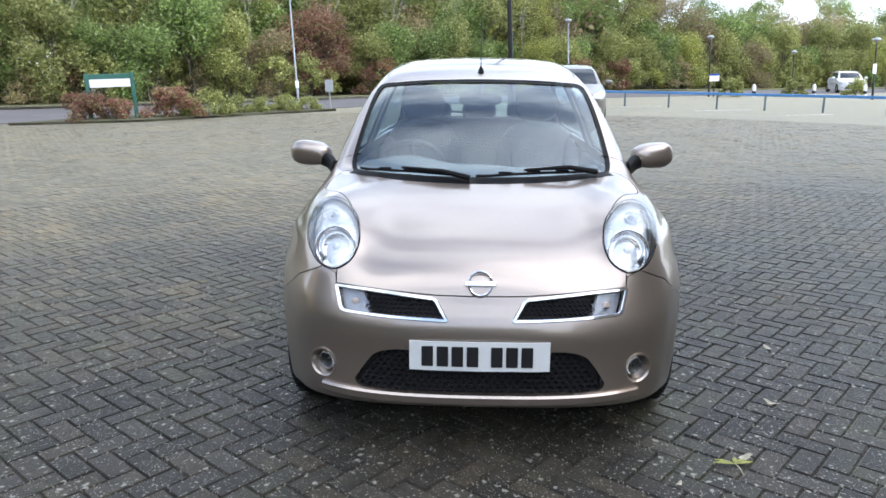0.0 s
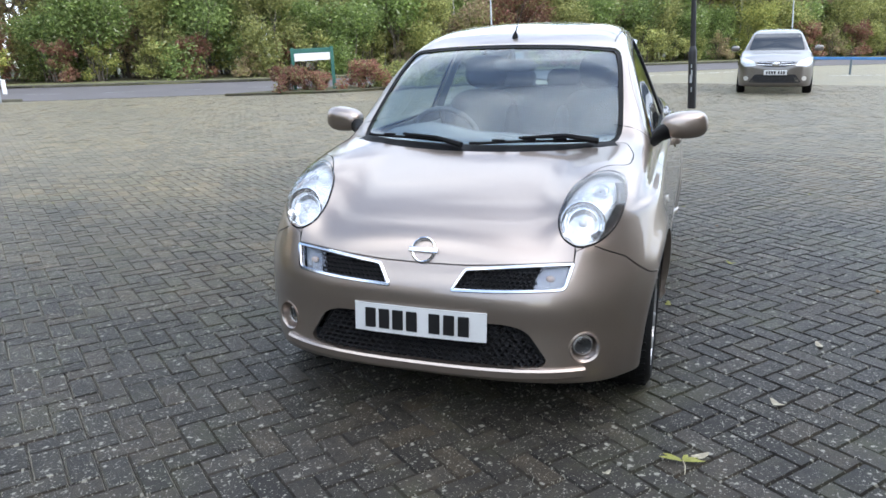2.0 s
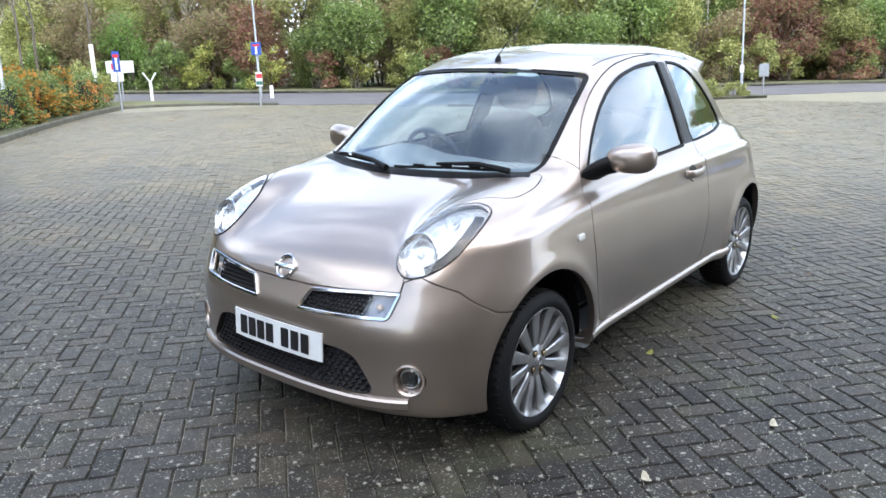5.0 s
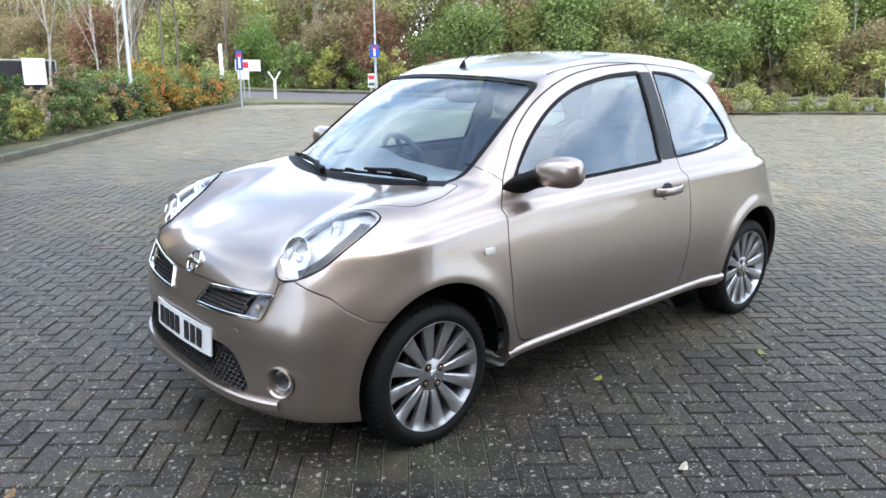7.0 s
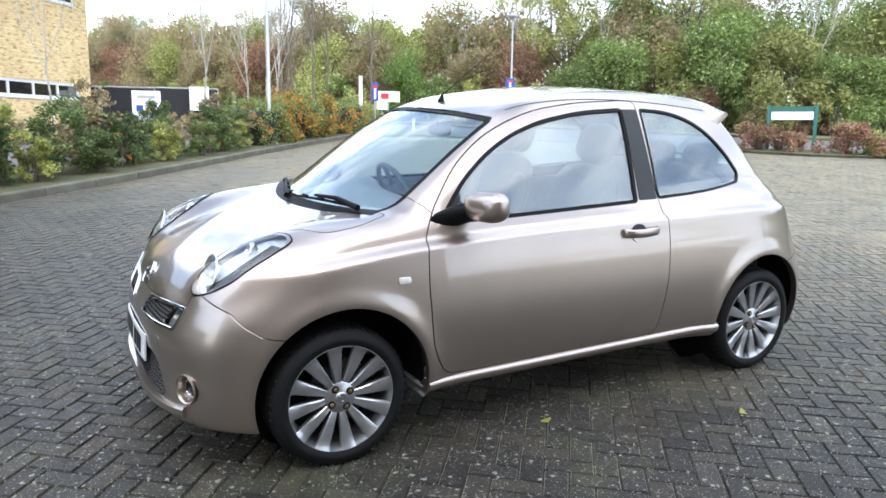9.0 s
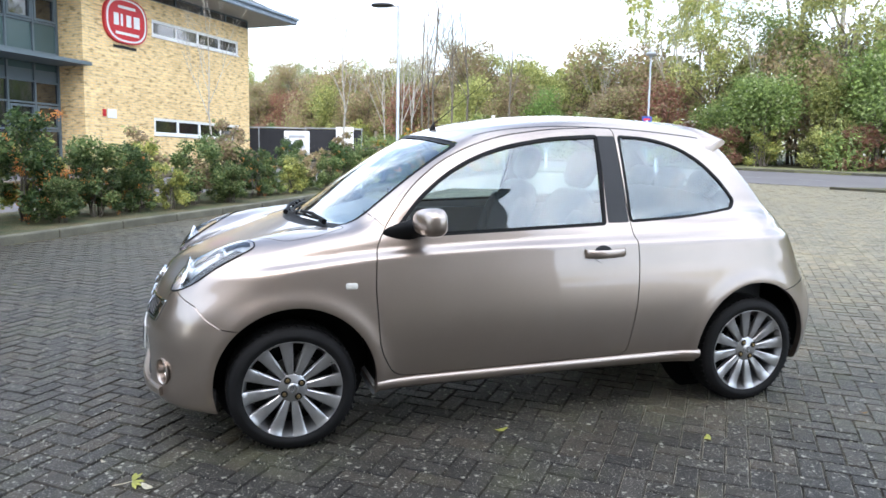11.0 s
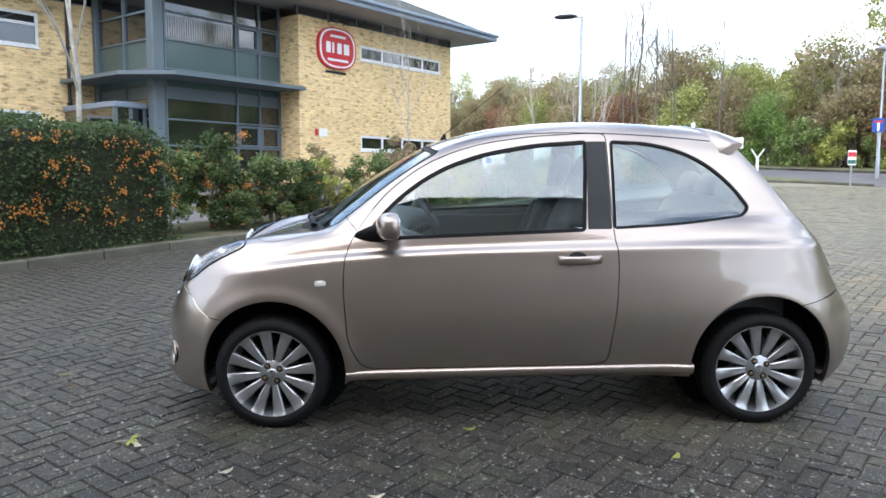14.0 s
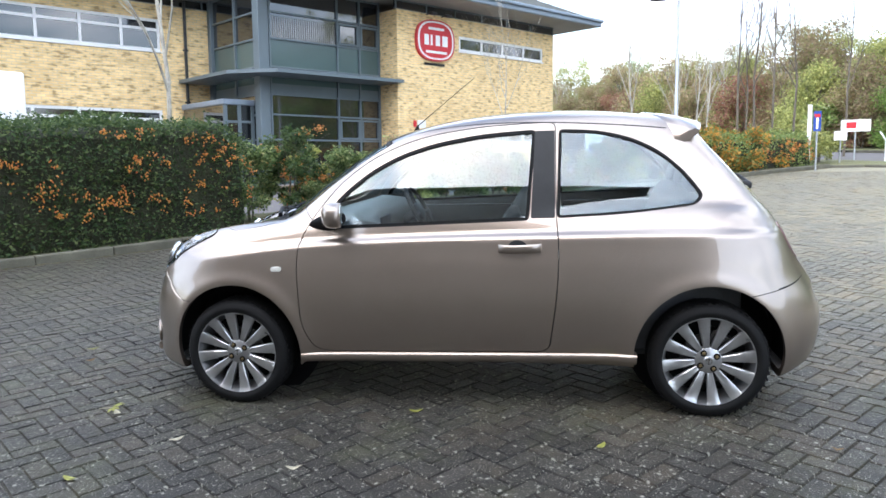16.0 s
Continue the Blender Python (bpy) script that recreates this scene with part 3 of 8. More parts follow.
    lathe(bm, [(0.001, -0.05), (0.205, -0.05), (0.205, -0.055), (0.001, -0.055)], 40)
    part("inner_shield", bm, M["black"], w)
    return w


def ellipsoid(bm, c, r, m=Matrix(), seg=24, rings=14, p=2.0):
    """A superellipsoid: p over 2 is boxier."""
    def sgn(v):
        return math.copysign(abs(v) ** (2 / p), v)
    rows = []
    for i in range(rings + 1):
        a = math.pi * (i / rings - 0.5)
        if i in (0, rings):
            rows.append([bm.verts.new(m @ Vector((c[0], c[1], c[2] + r[2] * (1 if i else -1))))])
            continue
        rows.append([bm.verts.new(m @ Vector((c[0] + r[0] * sgn(math.cos(a)) * sgn(math.cos(2 * math.pi * k / seg)), c[1] + r[1] * sgn(math.cos(a)) * sgn(math.sin(2 * math.pi * k / seg)), c[2] + r[2] * sgn(math.sin(a))))) for k in range(seg)])
    for k in range(seg):
        j = (k + 1) % seg
        bm.faces.new((rows[0][0], rows[1][j], rows[1][k]))
        bm.faces.new((rows[-1][0], rows[-2][k], rows[-2][j]))
        for a, b in zip(rows[1:-2], rows[2:-1]):
            bm.faces.new((a[k], a[j], b[j], b[k]))
    return bm


# outlines, side view (y, z)
DOOR = rounded([(0.368, 0.73), (0.38, 0.89), (0.44, 1.0), (0.57, 1.165), (0.73, 1.285), (0.88, 1.355), (1.06, 1.408), (1.32, 1.443), (1.60, 1.455), (1.695, 1.452), (1.700, 1.0), (1.715, 0.84), (1.705, 0.62), (1.665, 0.345), (1.62, 0.322), (0.56, 0.306), (0.455, 0.318), (0.388, 0.44)],
               [0.1, 0.08, 0.08, 0.1, 0.1, 0.1, 0.1, 0.1, 0.05, 0.03, 0.1, 0.1, 0.1, 0.03, 0.03, 0.05, 0.06, 0.1])
GLASS_F = rounded([(0.485, 0.95), (0.49, 0.975), (0.60, 1.105), (0.74, 1.215), (0.88, 1.290), (1.06, 1.350), (1.32, 1.394), (1.585, 1.408), (1.555, 0.985)], [0.02, 0.02, 0.1, 0.1, 0.1, 0.1, 0.1, 0.012, 0.012])
GLASS_R = rounded([(1.722, 1.410), (1.91, 1.400), (2.08, 1.358), (2.22, 1.285), (2.335, 1.180), (2.412, 1.075), (2.375, 1.040), (2.02, 1.005), (1.712, 0.992)], [0.015, 0.1, 0.1, 0.1, 0.1, 0.06, 0.06, 0.1, 0.012])
# front view (x, z)
SCREEN = rounded([(-0.628, 0.972), (-0.45, 0.966), (0.0, 0.960), (0.45, 0.968), (0.625, 0.972), (0.60, 1.15), (0.572, 1.285), (0.540, 1.372), (0.30, 1.392), (0.0, 1.398), (-0.30, 1.392), (-0.540, 1.372), (-0.572, 1.285), (-0.60, 1.15)],
                 [0.07, 0.1, 0.1, 0.1, 0.07, 0.1, 0.1, 0.05, 0.1, 0.1, 0.1, 0.05, 0.1, 0.1])
REAR_SCREEN = rounded([(-0.47, 1.09), (0.47, 1.09), (0.42, 1.35), (-0.42, 1.35)], 0.06)
INLET = rounded([(-0.475, 0.300), (-0.455, 0.274), (-0.25, 0.262), (0.0, 0.258), (0.25, 0.262), (0.455, 0.274), (0.475, 0.300), (0.40, 0.412), (0.33, 0.432), (-0.33, 0.432), (-0.40, 0.412)], [0.03, 0.03, 0.1, 0.1, 0.1, 0.03, 0.03, 0.06, 0.06, 0.06, 0.06])
GRILLE = rounded([(0.116, 0.541), (0.166, 0.622), (0.36, 0.640), (0.552, 0.652), (0.528, 0.560), (0.32, 0.548)], [0.015, 0.015, 0.1, 0.012, 0.02, 0.1])
LAMP = rounded([(0.557, 0.698), (0.492, 0.735), (0.470, 0.79), (0.490, 0.868), (0.552, 0.915), (0.622, 0.925), (0.684, 0.900), (0.700, 0.845), (0.684, 0.770), (0.632, 0.718)], 0.05)
BUMPER = [(-1.0, 0.1), (1.0, 0.1), (1.0, 0.50), (0.80, 0.575), (0.715, 0.658), (0.602, 0.712), (0.552, 0.690), (0.548, 0.655), (0.36, 0.643), (0.166, 0.632), (0.0, 0.630), (-0.166, 0.632), (-0.36, 0.643), (-0.548, 0.655), (-0.552, 0.690), (-0.602, 0.712), (-0.715, 0.658), (-0.80, 0.575), (-1.0, 0.50)]
# from above (x, y)
BONNET = rounded([(0.0, -0.90), (0.56, -0.90), (0.545, -0.40), (0.50, -0.36), (0.525, -0.24), (0.60, -0.10), (0.685, -0.02), (0.69, 0.13), (0.645, 0.262), (0.3, 0.115), (0.0, 0.062),
                  (-0.3, 0.115), (-0.645, 0.262), (-0.69, 0.13), (-0.685, -0.02), (-0.60, -0.10), (-0.525, -0.24), (-0.50, -0.36), (-0.545, -0.40), (-0.56, -0.90)],
                 [0.01, 0.01, 0.03, 0.03, 0.05, 0.05, 0.05, 0.05, 0.03, 0.1, 0.1, 0.1, 0.03, 0.05, 0.05, 0.05, 0.05, 0.03, 0.03, 0.01])


def hatchback():
    car = tagged(new("hatchback_car"), "champagne metallic three-door hatchback parked on block paving", "car")
    P = M["paint"]
    # --- shell, then openings, then shut lines, then panels ---
    solids = []
    for off in (0.0, -0.028):
        p, q = skin_mesh(off, 0.0150 if off == 0.0 else 0.030)
        me = bpy.data.meshes.new("skin")
        me.from_pydata(p.tolist(), [], q.tolist())
        solids.append(me)
    me = boolean(solids[0], solids[1], "DIFFERENCE")
    circle = lambda cy, cz, r: [(cy + r * math.cos(a), cz + r * math.sin(a)) for a in np.linspace(0, 2 * math.pi, 73)[:-1]]
    cuts = []
    for s in (1, -1):
        lo, hi = sorted((s * 0.50, s * 1.2))
        cuts += [prism(circle(0.015, 0.304, 0.356), "x", lo, hi), prism(circle(2.425, 0.309, 0.355), "x", lo, hi)]
        lo, hi = sorted((s * 0.35, s * 1.2))
        cuts += [prism(grown(GLASS_F, 0.012), "x", lo, hi), prism(grown(GLASS_R, 0.008), "x", lo, hi)]
        g = GRILLE if s > 0 else np.array(mirrored(GRILLE))
        cuts.append(prism(g, "y", -1.0, -0.2))
        h = LAMP if s > 0 else np.array(mirrored(LAMP))
        cuts.append(prism(grown(h, -0.004), "y", -1.0, 0.05))
        cuts.append(prism([(s * 0.602 + 0.052 * math.cos(a), 0.345 + 0.052 * math.sin(a)) for a in np.linspace(0, 2 * math.pi, 33)[:-1]], "y", -1.0, -0.3))
    cuts += [prism(SCREEN, "y", -0.05, 0.98), prism(REAR_SCREEN, "y", 2.1, 3.3), prism(INLET, "y", -1.0, -0.3)]
    for s in (1, -1):
        lo, hi = sorted((s * 0.4, s * 1.2))
        cuts.append(prism(grown(DOOR, 0.0025), "x", lo, hi, grown(DOOR, -0.0025)))
    cuts.append(prism(grown(BONNET, 0.0022), "z", 0.636, 1.3, grown(BONNET, -0.0022)))
    bump = np.array(BUMPER)
    cuts.append(prism(grown(bump, 0.0022), "y", -1.2, -0.02, grown(bump, -0.0022)))
    for c in cuts:
        me = boolean(me, c, "DIFFERENCE")
    panels = []
    bump_solid = lambda: prism(bump, "y", -1.2, -0.02)
    panels.append(("front_bumper", boolean(me.copy(), bump_solid(), "INTERSECT")))
    me = boolean(me, bump_solid(), "DIFFERENCE")
    bon_solid = lambda: prism(BONNET, "z", 0.58, 1.3)
    panels.append(("bonnet", boolean(me.copy(), bon_solid(), "INTERSECT")))
    me = boolean(me, bon_solid(), "DIFFERENCE")
    for s in (1, -1):
        lo, hi = sorted((s * 0.4, s * 1.2))
        panels.append(("door", boolean(me.copy(), prism(DOOR, "x", lo, hi), "INTERSECT")))
        me = boolean(me, prism(DOOR, "x", lo, hi), "DIFFERENCE")
    panels.append(("body_shell", me))
    made = {}
    doors = []
    for name, m_ in panels:
        ob = skin_part(name, m_, car, P)
        if name == "door":
            doors.append(ob)
        made[name] = ob
    # --- glass ---
    for s, door in zip((1, -1), doors):
        patch("window_glass", GLASS_F, "x", s, M["glass"], door, off=-0.008, thick=0.004, label="clear side window glass").visible_shadow = False
        strip("window_seal", dense(grown(GLASS_F, 0.004), 0.03), "x", s, 0.020, M["black"], door, off=-0.001, thick=0.014)
        patch("quarter_glass", GLASS_R, "x", s, M["dark_glass"], car, off=-0.005, thick=0.004, label="tinted rear quarter glass").visible_shadow = False
        strip("quarter_seal", dense(grown(GLASS_R, 0.002), 0.03), "x", s, 0.016, M["black"], car, off=0.001, thick=0.012)
        pil = rounded([(1.575, 0.985), (1.592, 1.412), (1.692, 1.412), (1.695, 0.985)], 0.008)
        patch("pillar_trim", pil, "x", s, M["trim"], door, off=0.0025, thick=0.008, label="matt black pillar trim")
    patch("windscreen", SCREEN, "y", -1, M["screen_glass"], car, off=-0.006, thick=0.004, rings=16, label="clear curved windscreen", centre=(0, 1.18)).visible_shadow = False
    strip("screen_band", dense(grown(SCREEN, -0.008), 0.03), "y", -1, 0.026, M["black"], made["body_shell"], off=-0.003, thick=0.004, label="black glass border")
    patch("rear_window", REAR_SCREEN, "y", 1, M["dark_glass"], car, off=-0.006, thick=0.004, label="rear window glass").visible_shadow = False
    # --- front end ---
    fb = made["front_bumper"]
    for s in (1, -1):
        g = GRILLE if s > 0 else np.array(mirrored(GRILLE))
        strip("grille_frame", dense(grown(g, -0.004), 0.02), "y", -1, 0.014, M["chrome"], fb, off=0.007, thick=0.012, label="chrome grille surround")
        # honeycomb backing and slats
        inner = rounded([(s * x, z) for x, z in ((0.128, 0.548), (0.172, 0.618), (0.425, 0.638), (0.40, 0.558))], 0.006)
        gr = patch("grille", inner, "y", -1, M["mesh"], fb, off=-0.030, thick=0.006, label="black honeycomb grille")
        bm = bmesh.new()
        for r in range(6):
            for k in range(16):
                cx = 0.135 + 0.019 * (k + 0.5 * (r % 2))
                cz = 0.557 + 0.0145 * r
                lo_ = 0.128 + (cz - 0.548) * 0.6
                if lo_ < cx < 0.41 + (cz - 0.55) * 0.3 and cz < 0.612 + 0.06 * (cx - 0.12):
                    pt = on_skin([(s * cx, cz)], "y", -1, off=-0.014)[0]
                    mm = Matrix.Translation(pt) @ Euler((radians(90), 0, -s * math.atan(0.35 * cx / 0.4))).to_matrix().to_4x4()
                    lathe(bm, [(0.0105, -0.006), (0.0105, 0.006), (0.0078, 0.006), (0.0078, -0.006), (0.0105, -0.006)], 6, mm @ Matrix.Scale(0.82, 4, (0, 1, 0)), close=False)
        part("honeycomb", bm, M["mesh"], gr, smooth=0)
        lamp = rounded([(s * x, z) for x, z in ((0.412, 0.560), (0.438, 0.636), (0.536, 0.643), (0.518, 0.568))], 0.006)
        il = patch("indicator_lamp", lamp, "y", -1, M["indicator"], fb, off=-0.030, thick=0.006, label="clear front indicator lamp")
        patch("lens", lamp, "y", -1, M["lens"], il, off=-0.003, thick=0.004).visible_shadow = False
        bm = bmesh.new()
        pt = on_skin([(s * 0.475, 0.602)], "y", -1, off=-0.022)[0]
        ellipsoid(bm, pt, (0.016, 0.012, 0.012))
        part("bulb", bm, M["amber"], il)
        # headlamp
        h = LAMP if s > 0 else np.array(mirrored(LAMP))
        hl = patch("headlamp", h, "y", -1, M["lamp_grey"], made["body_shell"], off=-0.026, thick=0.006, label="oval clear-glass headlamp", centre=(s * 0.59, 0.81))
        patch("lens", h, "y", -1, M["lens"], hl, off=0.006, thick=0.004, rings=14, dome=0.006, centre=(s * 0.59, 0.81)).visible_shadow = False
        strip("gasket", dense(h, 0.02), "y", -1, 0.0075, M["black"], hl, off=0.002, thick=0.008)
        # dark bezel under the lower, outer edge and the moulded silver housing behind it
        inner = grown(h, -0.016)
        low = [tuple(q) for q in dense(inner, 0.012) if abs(q[0]) > 0.585 and 0.725 < q[1] < 0.895]
        low.sort(key=lambda q: q[1])
        strip("bezel", low, "y", -1, 0.034, M["trim"], hl, off=-0.006, thick=0.012, closed=False, label="dark lamp bezel")
        for cx, cz, r in ((0.566, 0.785, 0.078), (0.606, 0.880, 0.030)):
            pt = on_skin([(s * cx, cz)], "y", -1, off=-0.012)[0]
            nn = Vector(body_n(np.array([pt]))[0])
            aim = (Vector((0, -1, 0.12)) * 0.6 + nn * 0.4).normalized()
            mm = Matrix.Translation(pt) @ aim.to_track_quat("Z", "Y").to_matrix().to_4x4()
            bm = bmesh.new()
            lathe(bm, [(r * 1.04, 0.002), (r * 1.0, 0.005), (r * 0.93, 0.0), (r * 0.84, -0.010), (r * 0.80, -0.010), (r * 0.70, -0.022), (r * 0.66, -0.022), (r * 0.35, -0.036), (r * 0.1, -0.038)], 20, mm, close=False)
            part("reflector_bowl", bm, M["reflector"], hl)
            bm = bmesh.new()
            ellipsoid(bm, (0, 0, -0.016), (r * 0.20, r * 0.20, r * 0.22), mm)
            part("bulb", bm, M["lamp_grey"], hl)
        # fog lamp
        pt = on_skin([(s * 0.602, 0.345)], "y", -1)[0] + np.array([0, 0, 0])
        nn = Vector((s * 0.42, -0.9, 0.0)).normalized()
        mm = Matrix.Translation(Vector(pt)) @ nn.to_track_quat("Z", "Y").to_matrix().to_4x4()
        bm = bmesh.new()
        lathe(bm, [(0.060, -0.004), (0.061, 0.004), (0.056, 0.006), (0.050, 0.0), (0.043, -0.028), (0.041, -0.03)], 40, mm, close=False)
        fog = part("fog_lamp", bm, P, fb, "round fog lamp in painted bezel")
        bm = bmesh.new()
        lathe(bm, [(0.040, -0.026), (0.038, -0.022), (0.033, -0.021), (0.031, -0.026)], 36, mm, close=False)
        part("ring", bm, M["chrome"], fog)
        bm = bmesh.new()
        lathe(bm, [(0.036, -0.024), (0.030, -0.034), (0.018, -0.044), (0.008, -0.046), (0.001, -0.03)], 32, mm, close=False)
        part("reflector_bowl", bm, M["trim"], fog)
        bm = bmesh.new()
        ellipsoid(bm, (0, 0, -0.025), (0.033, 0.033, 0.007), mm)
        part("lens", bm, M["lens"], fog).visible_shadow = False
    # lower inlet
    bm = bmesh.new()
    for r in range(9):
        for k in range(-16, 17):
            cx, cz = 0.029 * (k + 0.5 * (r % 2)), 0.270 + 0.0185 * r
            if abs(cx) < 0.462 - max(0, cz - 0.30) * 0.75:
                pt = on_skin([(cx, cz)], "y", -1, off=-0.022)[0]
                ang = math.atan2(cx, 1.1)
                mm = Matrix.Translation(pt) @ Euler((radians(90), 0, -ang)).to_matrix().to_4x4()
                lathe(bm, [(0.0155, -0.008), (0.0155, 0.008), (0.0125, 0.008), (0.0125, -0.008), (0.0155, -0.008)], 6, mm @ Matrix.Scale(0.68, 4, (0, 1, 0)), close=False)
    ig = part("inlet_mesh", bm, M["mesh"], fb, "black honeycomb lower inlet", smooth=0)
    patch("backing", INLET, "y", -1, M["trim"], ig, off=-0.045, thick=0.006, centre=(0, 0.34))
    strip("chin_lip", [(x, 0.243 + 0.03 * x * x) for x in np.linspace(-0.60, 0.60, 49)], "y", -1, 0.042, P, fb, off=0.017, thick=0.02, closed=False, label="painted lower lip")
    # number plate
    bm = bmesh.new()
    pl = Matrix.Translation((0, -0.660, 0.4175)) @ Euler((radians(-3), 0, 0)).to_matrix().to_4x4()
    secs = [(-0.26, 0.012), (-0.18, 0.004), (0.0, 0.0), (0.18, 0.004), (0.26, 0.012)]
    rows = [[bm.verts.new(pl @ Vector((x, d + e, z))) for z, e in ((-0.0555, 0), (0.0555, 0), (0.0555, 0.006), (-0.0555, 0.006))] for x, d in secs]
    for a, b in zip(rows, rows[1:]):
        for k in range(4):
            bm.faces.new((a[k], a[(k + 1) % 4], b[(k + 1) % 4], b[k]))
    bm.faces.new(rows[0])
    bm.faces.new(rows[-1][::-1])
    plate = part("number_plate", bm, M["plate"], fb, "white plate with dark bars")
    bow = lambda x: float(np.interp(abs(x), (0, 0.18, 0.26), (0, 0.004, 0.012))) - 0.002
    for x0 in (-0.214, -0.158, -0.103, -0.047, 0.042, 0.098, 0.154):
        bm = bmesh.new()
        box(bm, x0, x0 + 0.043, bow(x0 + 0.02) - 0.0022, bow(x0 + 0.02) + 0.001, -0.0385, 0.0385, pl, 0.002, 1)
        part("bar", bm, M["ink"], plate, "plain black bar")
    bm = bmesh.new()
    box(bm, -0.18, 0.18, 0.004, 0.05, -0.045, 0.045, pl, 0.006)
    part("plate_mount", bm, M["black"], fb)
    # round badge with a bar across
    pt = on_skin([(0, 0.672)], "y", -1)[0]
    nn = Vector(body_n(np.array([pt]))[0])
    mm = Matrix.Translation(Vector(pt) + nn * 0.004) @ nn.to_track_quat("Z", "Y").to_matrix().to_4x4()
    bm = bmesh.new()
    lathe(bm, [(0.038, -0.006), (0.0385, 0.004), (0.043, 0.007), (0.0475, 0.004), (0.048, -0.006)], 40, mm @ Matrix.Scale(1.08, 4, (0, 1, 0)), close=False)
    box(bm, -0.057, 0.057, -0.0095, 0.0095, -0.002, 0.0085, mm, 0.002)
    part("badge", bm, M["chrome"], made["bonnet"], "plain chrome ring badge with bar")
    # tow-eye cover line
    patch("tow_cover", rounded([(0.385, 0.468), (0.385, 0.512), (0.430, 0.512), (0.430, 0.468)], 0.012), "y", -1, P, fb, off=0.0015, thick=0.004)
    # --- sides ---
    for s, door in zip((1, -1), doors):
        # sill skirt
        bm = bmesh.new()
        ys = np.linspace(0.375, 2.085, 40)
        rows = []
        for y in ys:
            x0 = float(on_skin([(y, 0.30)], "x", 1)[0][0])
            rise = 0.025 * (y - 0.375) / 1.7
            sec = [(x0 - 0.03, 0.301), (x0 + 0.008, 0.300), (x0 + 0.019, 0.294), (x0 + 0.024, 0.285), (x0 + 0.023, 0.272), (x0 + 0.016, 0.258), (x0 + 0.002, 0.246), (x0 - 0.035, 0.235), (x0 - 0.10, 0.228)]
            ease = 0.013 * (1 - min(1.0, (y - 0.375) / 0.25))
            rows.append([bm.verts.new((s * (x - 0.007 - ease), y, z + rise)) for x, z in sec])
        for a, b in zip(rows, rows[1:]):
            for k in range(len(a) - 1):
                bm.faces.new((a[k], a[k + 1], b[k + 1], b[k]))
        bm.faces.new(rows[0])
        bm.faces.new(rows[-1][::-1])
        part("side_skirt", bm, P, car, "painted side skirt", 50)
        # handle
        hp = on_skin([(1.515, 0.845)], "x", s)[0]
        bm = bmesh.new()
        base = Vector(hp)
        pts = [base + Vector((s * d, dy, dz)) for d, dy, dz in ((-0.006, -0.100, 0.001), (0.018, -0.094, 0.001), (0.030, -0.06, 0.0), (0.034, 0.0, 0.0), (0.031, 0.05, 0.002), (0.026, 0.09, 0.004), (0.012, 0.112, 0.004), (-0.006, 0.116, 0.004))]
        rows = []
        for p in pts:
            rows.append([bm.verts.new(p + Vector((s * 0.009 * math.cos(a), 0, 0.0205 * math.sin(a)))) for a in np.linspace(0, 2 * math.pi, 13)[:-1]])
        for a, b in zip(rows, rows[1:]):
            for k in range(12):
                bm.faces.new((a[k], a[(k + 1) % 12], b[(k + 1) % 12], b[k]))
        bm.faces.new(rows[0])
        bm.faces.new(rows[-1][::-1])
        hd = part("door_handle", bm, P, door, "painted pull handle", 60)
        # no hollow: a dark disc paints the cup's shade, body colour covers its lower half
        cup = [(1.512 + 0.050 * math.cos(a), 0.846 + 0.038 * math.sin(a)) for a in np.linspace(0, 2 * math.pi, 33)[:-1]]
        patch("recess", cup, "x", s, M["trim"], hd, off=0.0015, thick=0.004)
        low = [(1.512 + 0.056 * math.cos(a), 0.848 + 0.050 * math.sin(a)) for a in np.linspace(math.pi, 2 * math.pi, 17)]
        patch("recess_lip", low, "x", s, P, hd, off=0.005, thick=0.006)
        # short joint between wing and windscreen pillar
        strip("pillar_joint", dense(np.array([(0.432, 0.988), (0.395, 1.022), (0.36, 1.05)]), 0.015)[:-3], "x", s, 0.004, M["black"], made["body_shell"], off=0.0006, thick=0.003, closed=False)
        # side repeater
        rp = rounded([(0.232, 0.729), (0.232, 0.756), (0.286, 0.756), (0.286, 0.729)], 0.011)
        patch("side_repeater", rp, "x", s, M["clear_white"], made["body_shell"], off=0.006, thick=0.010, dome=0.003, label="small clear side repeater lamp")
        # mirror
        bm = bmesh.new()
        mm = Matrix.Translation((s * 0.872, 0.605, 1.025)) @ Euler((0, radians(-4) * s, radians(12) * s)).to_matrix().to_4x4()
        ellipsoid(bm, (0, 0, 0), (0.108, 0.064, 0.070), mm, 28, 16, 2.6)
        for v in bm.verts:
            q = mm.inverted() @ v.co
            if q.y > 0.030:
                q.y = 0.030 + (q.y - 0.030) * 0.1
            q.z *= 1 - 0.18 * (-(q.x * s) + 0.1) / 0.2
            v.co = mm @ q
        mir = part("door_mirror", bm, P, door, "painted door mirror on black foot", 60)
        bm = bmesh.new()
        ellipsoid(bm, (0, 0.034, 0), (0.095, 0.006, 0.052), mm, 24, 12, 3)
        part("mirror_glass", bm, M["mirror"], mir)
        bm = bmesh.new()
        foot = [(0.735, 0.505, 0.955), (0.752, 0.535, 0.975), (0.785, 0.575, 0.995), (0.83, 0.605, 1.005)]
        rows = []
        for (x, y, z), (a_, b_) in zip(foot, ((0.088, 0.046), (0.074, 0.044), (0.056, 0.042), (0.046, 0.040))):
            rows.append([bm.verts.new((s * x, y + a_ * math.cos(t), z + b_ * math.sin(t))) for t in np.linspace(0, 2 * math.pi, 17)[:-1]])
        for a, b in zip(rows, rows[1:]):
            for k in range(16):
                bm.faces.new((a[k], a[(k + 1) % 16], b[(k + 1) % 16], b[k]))
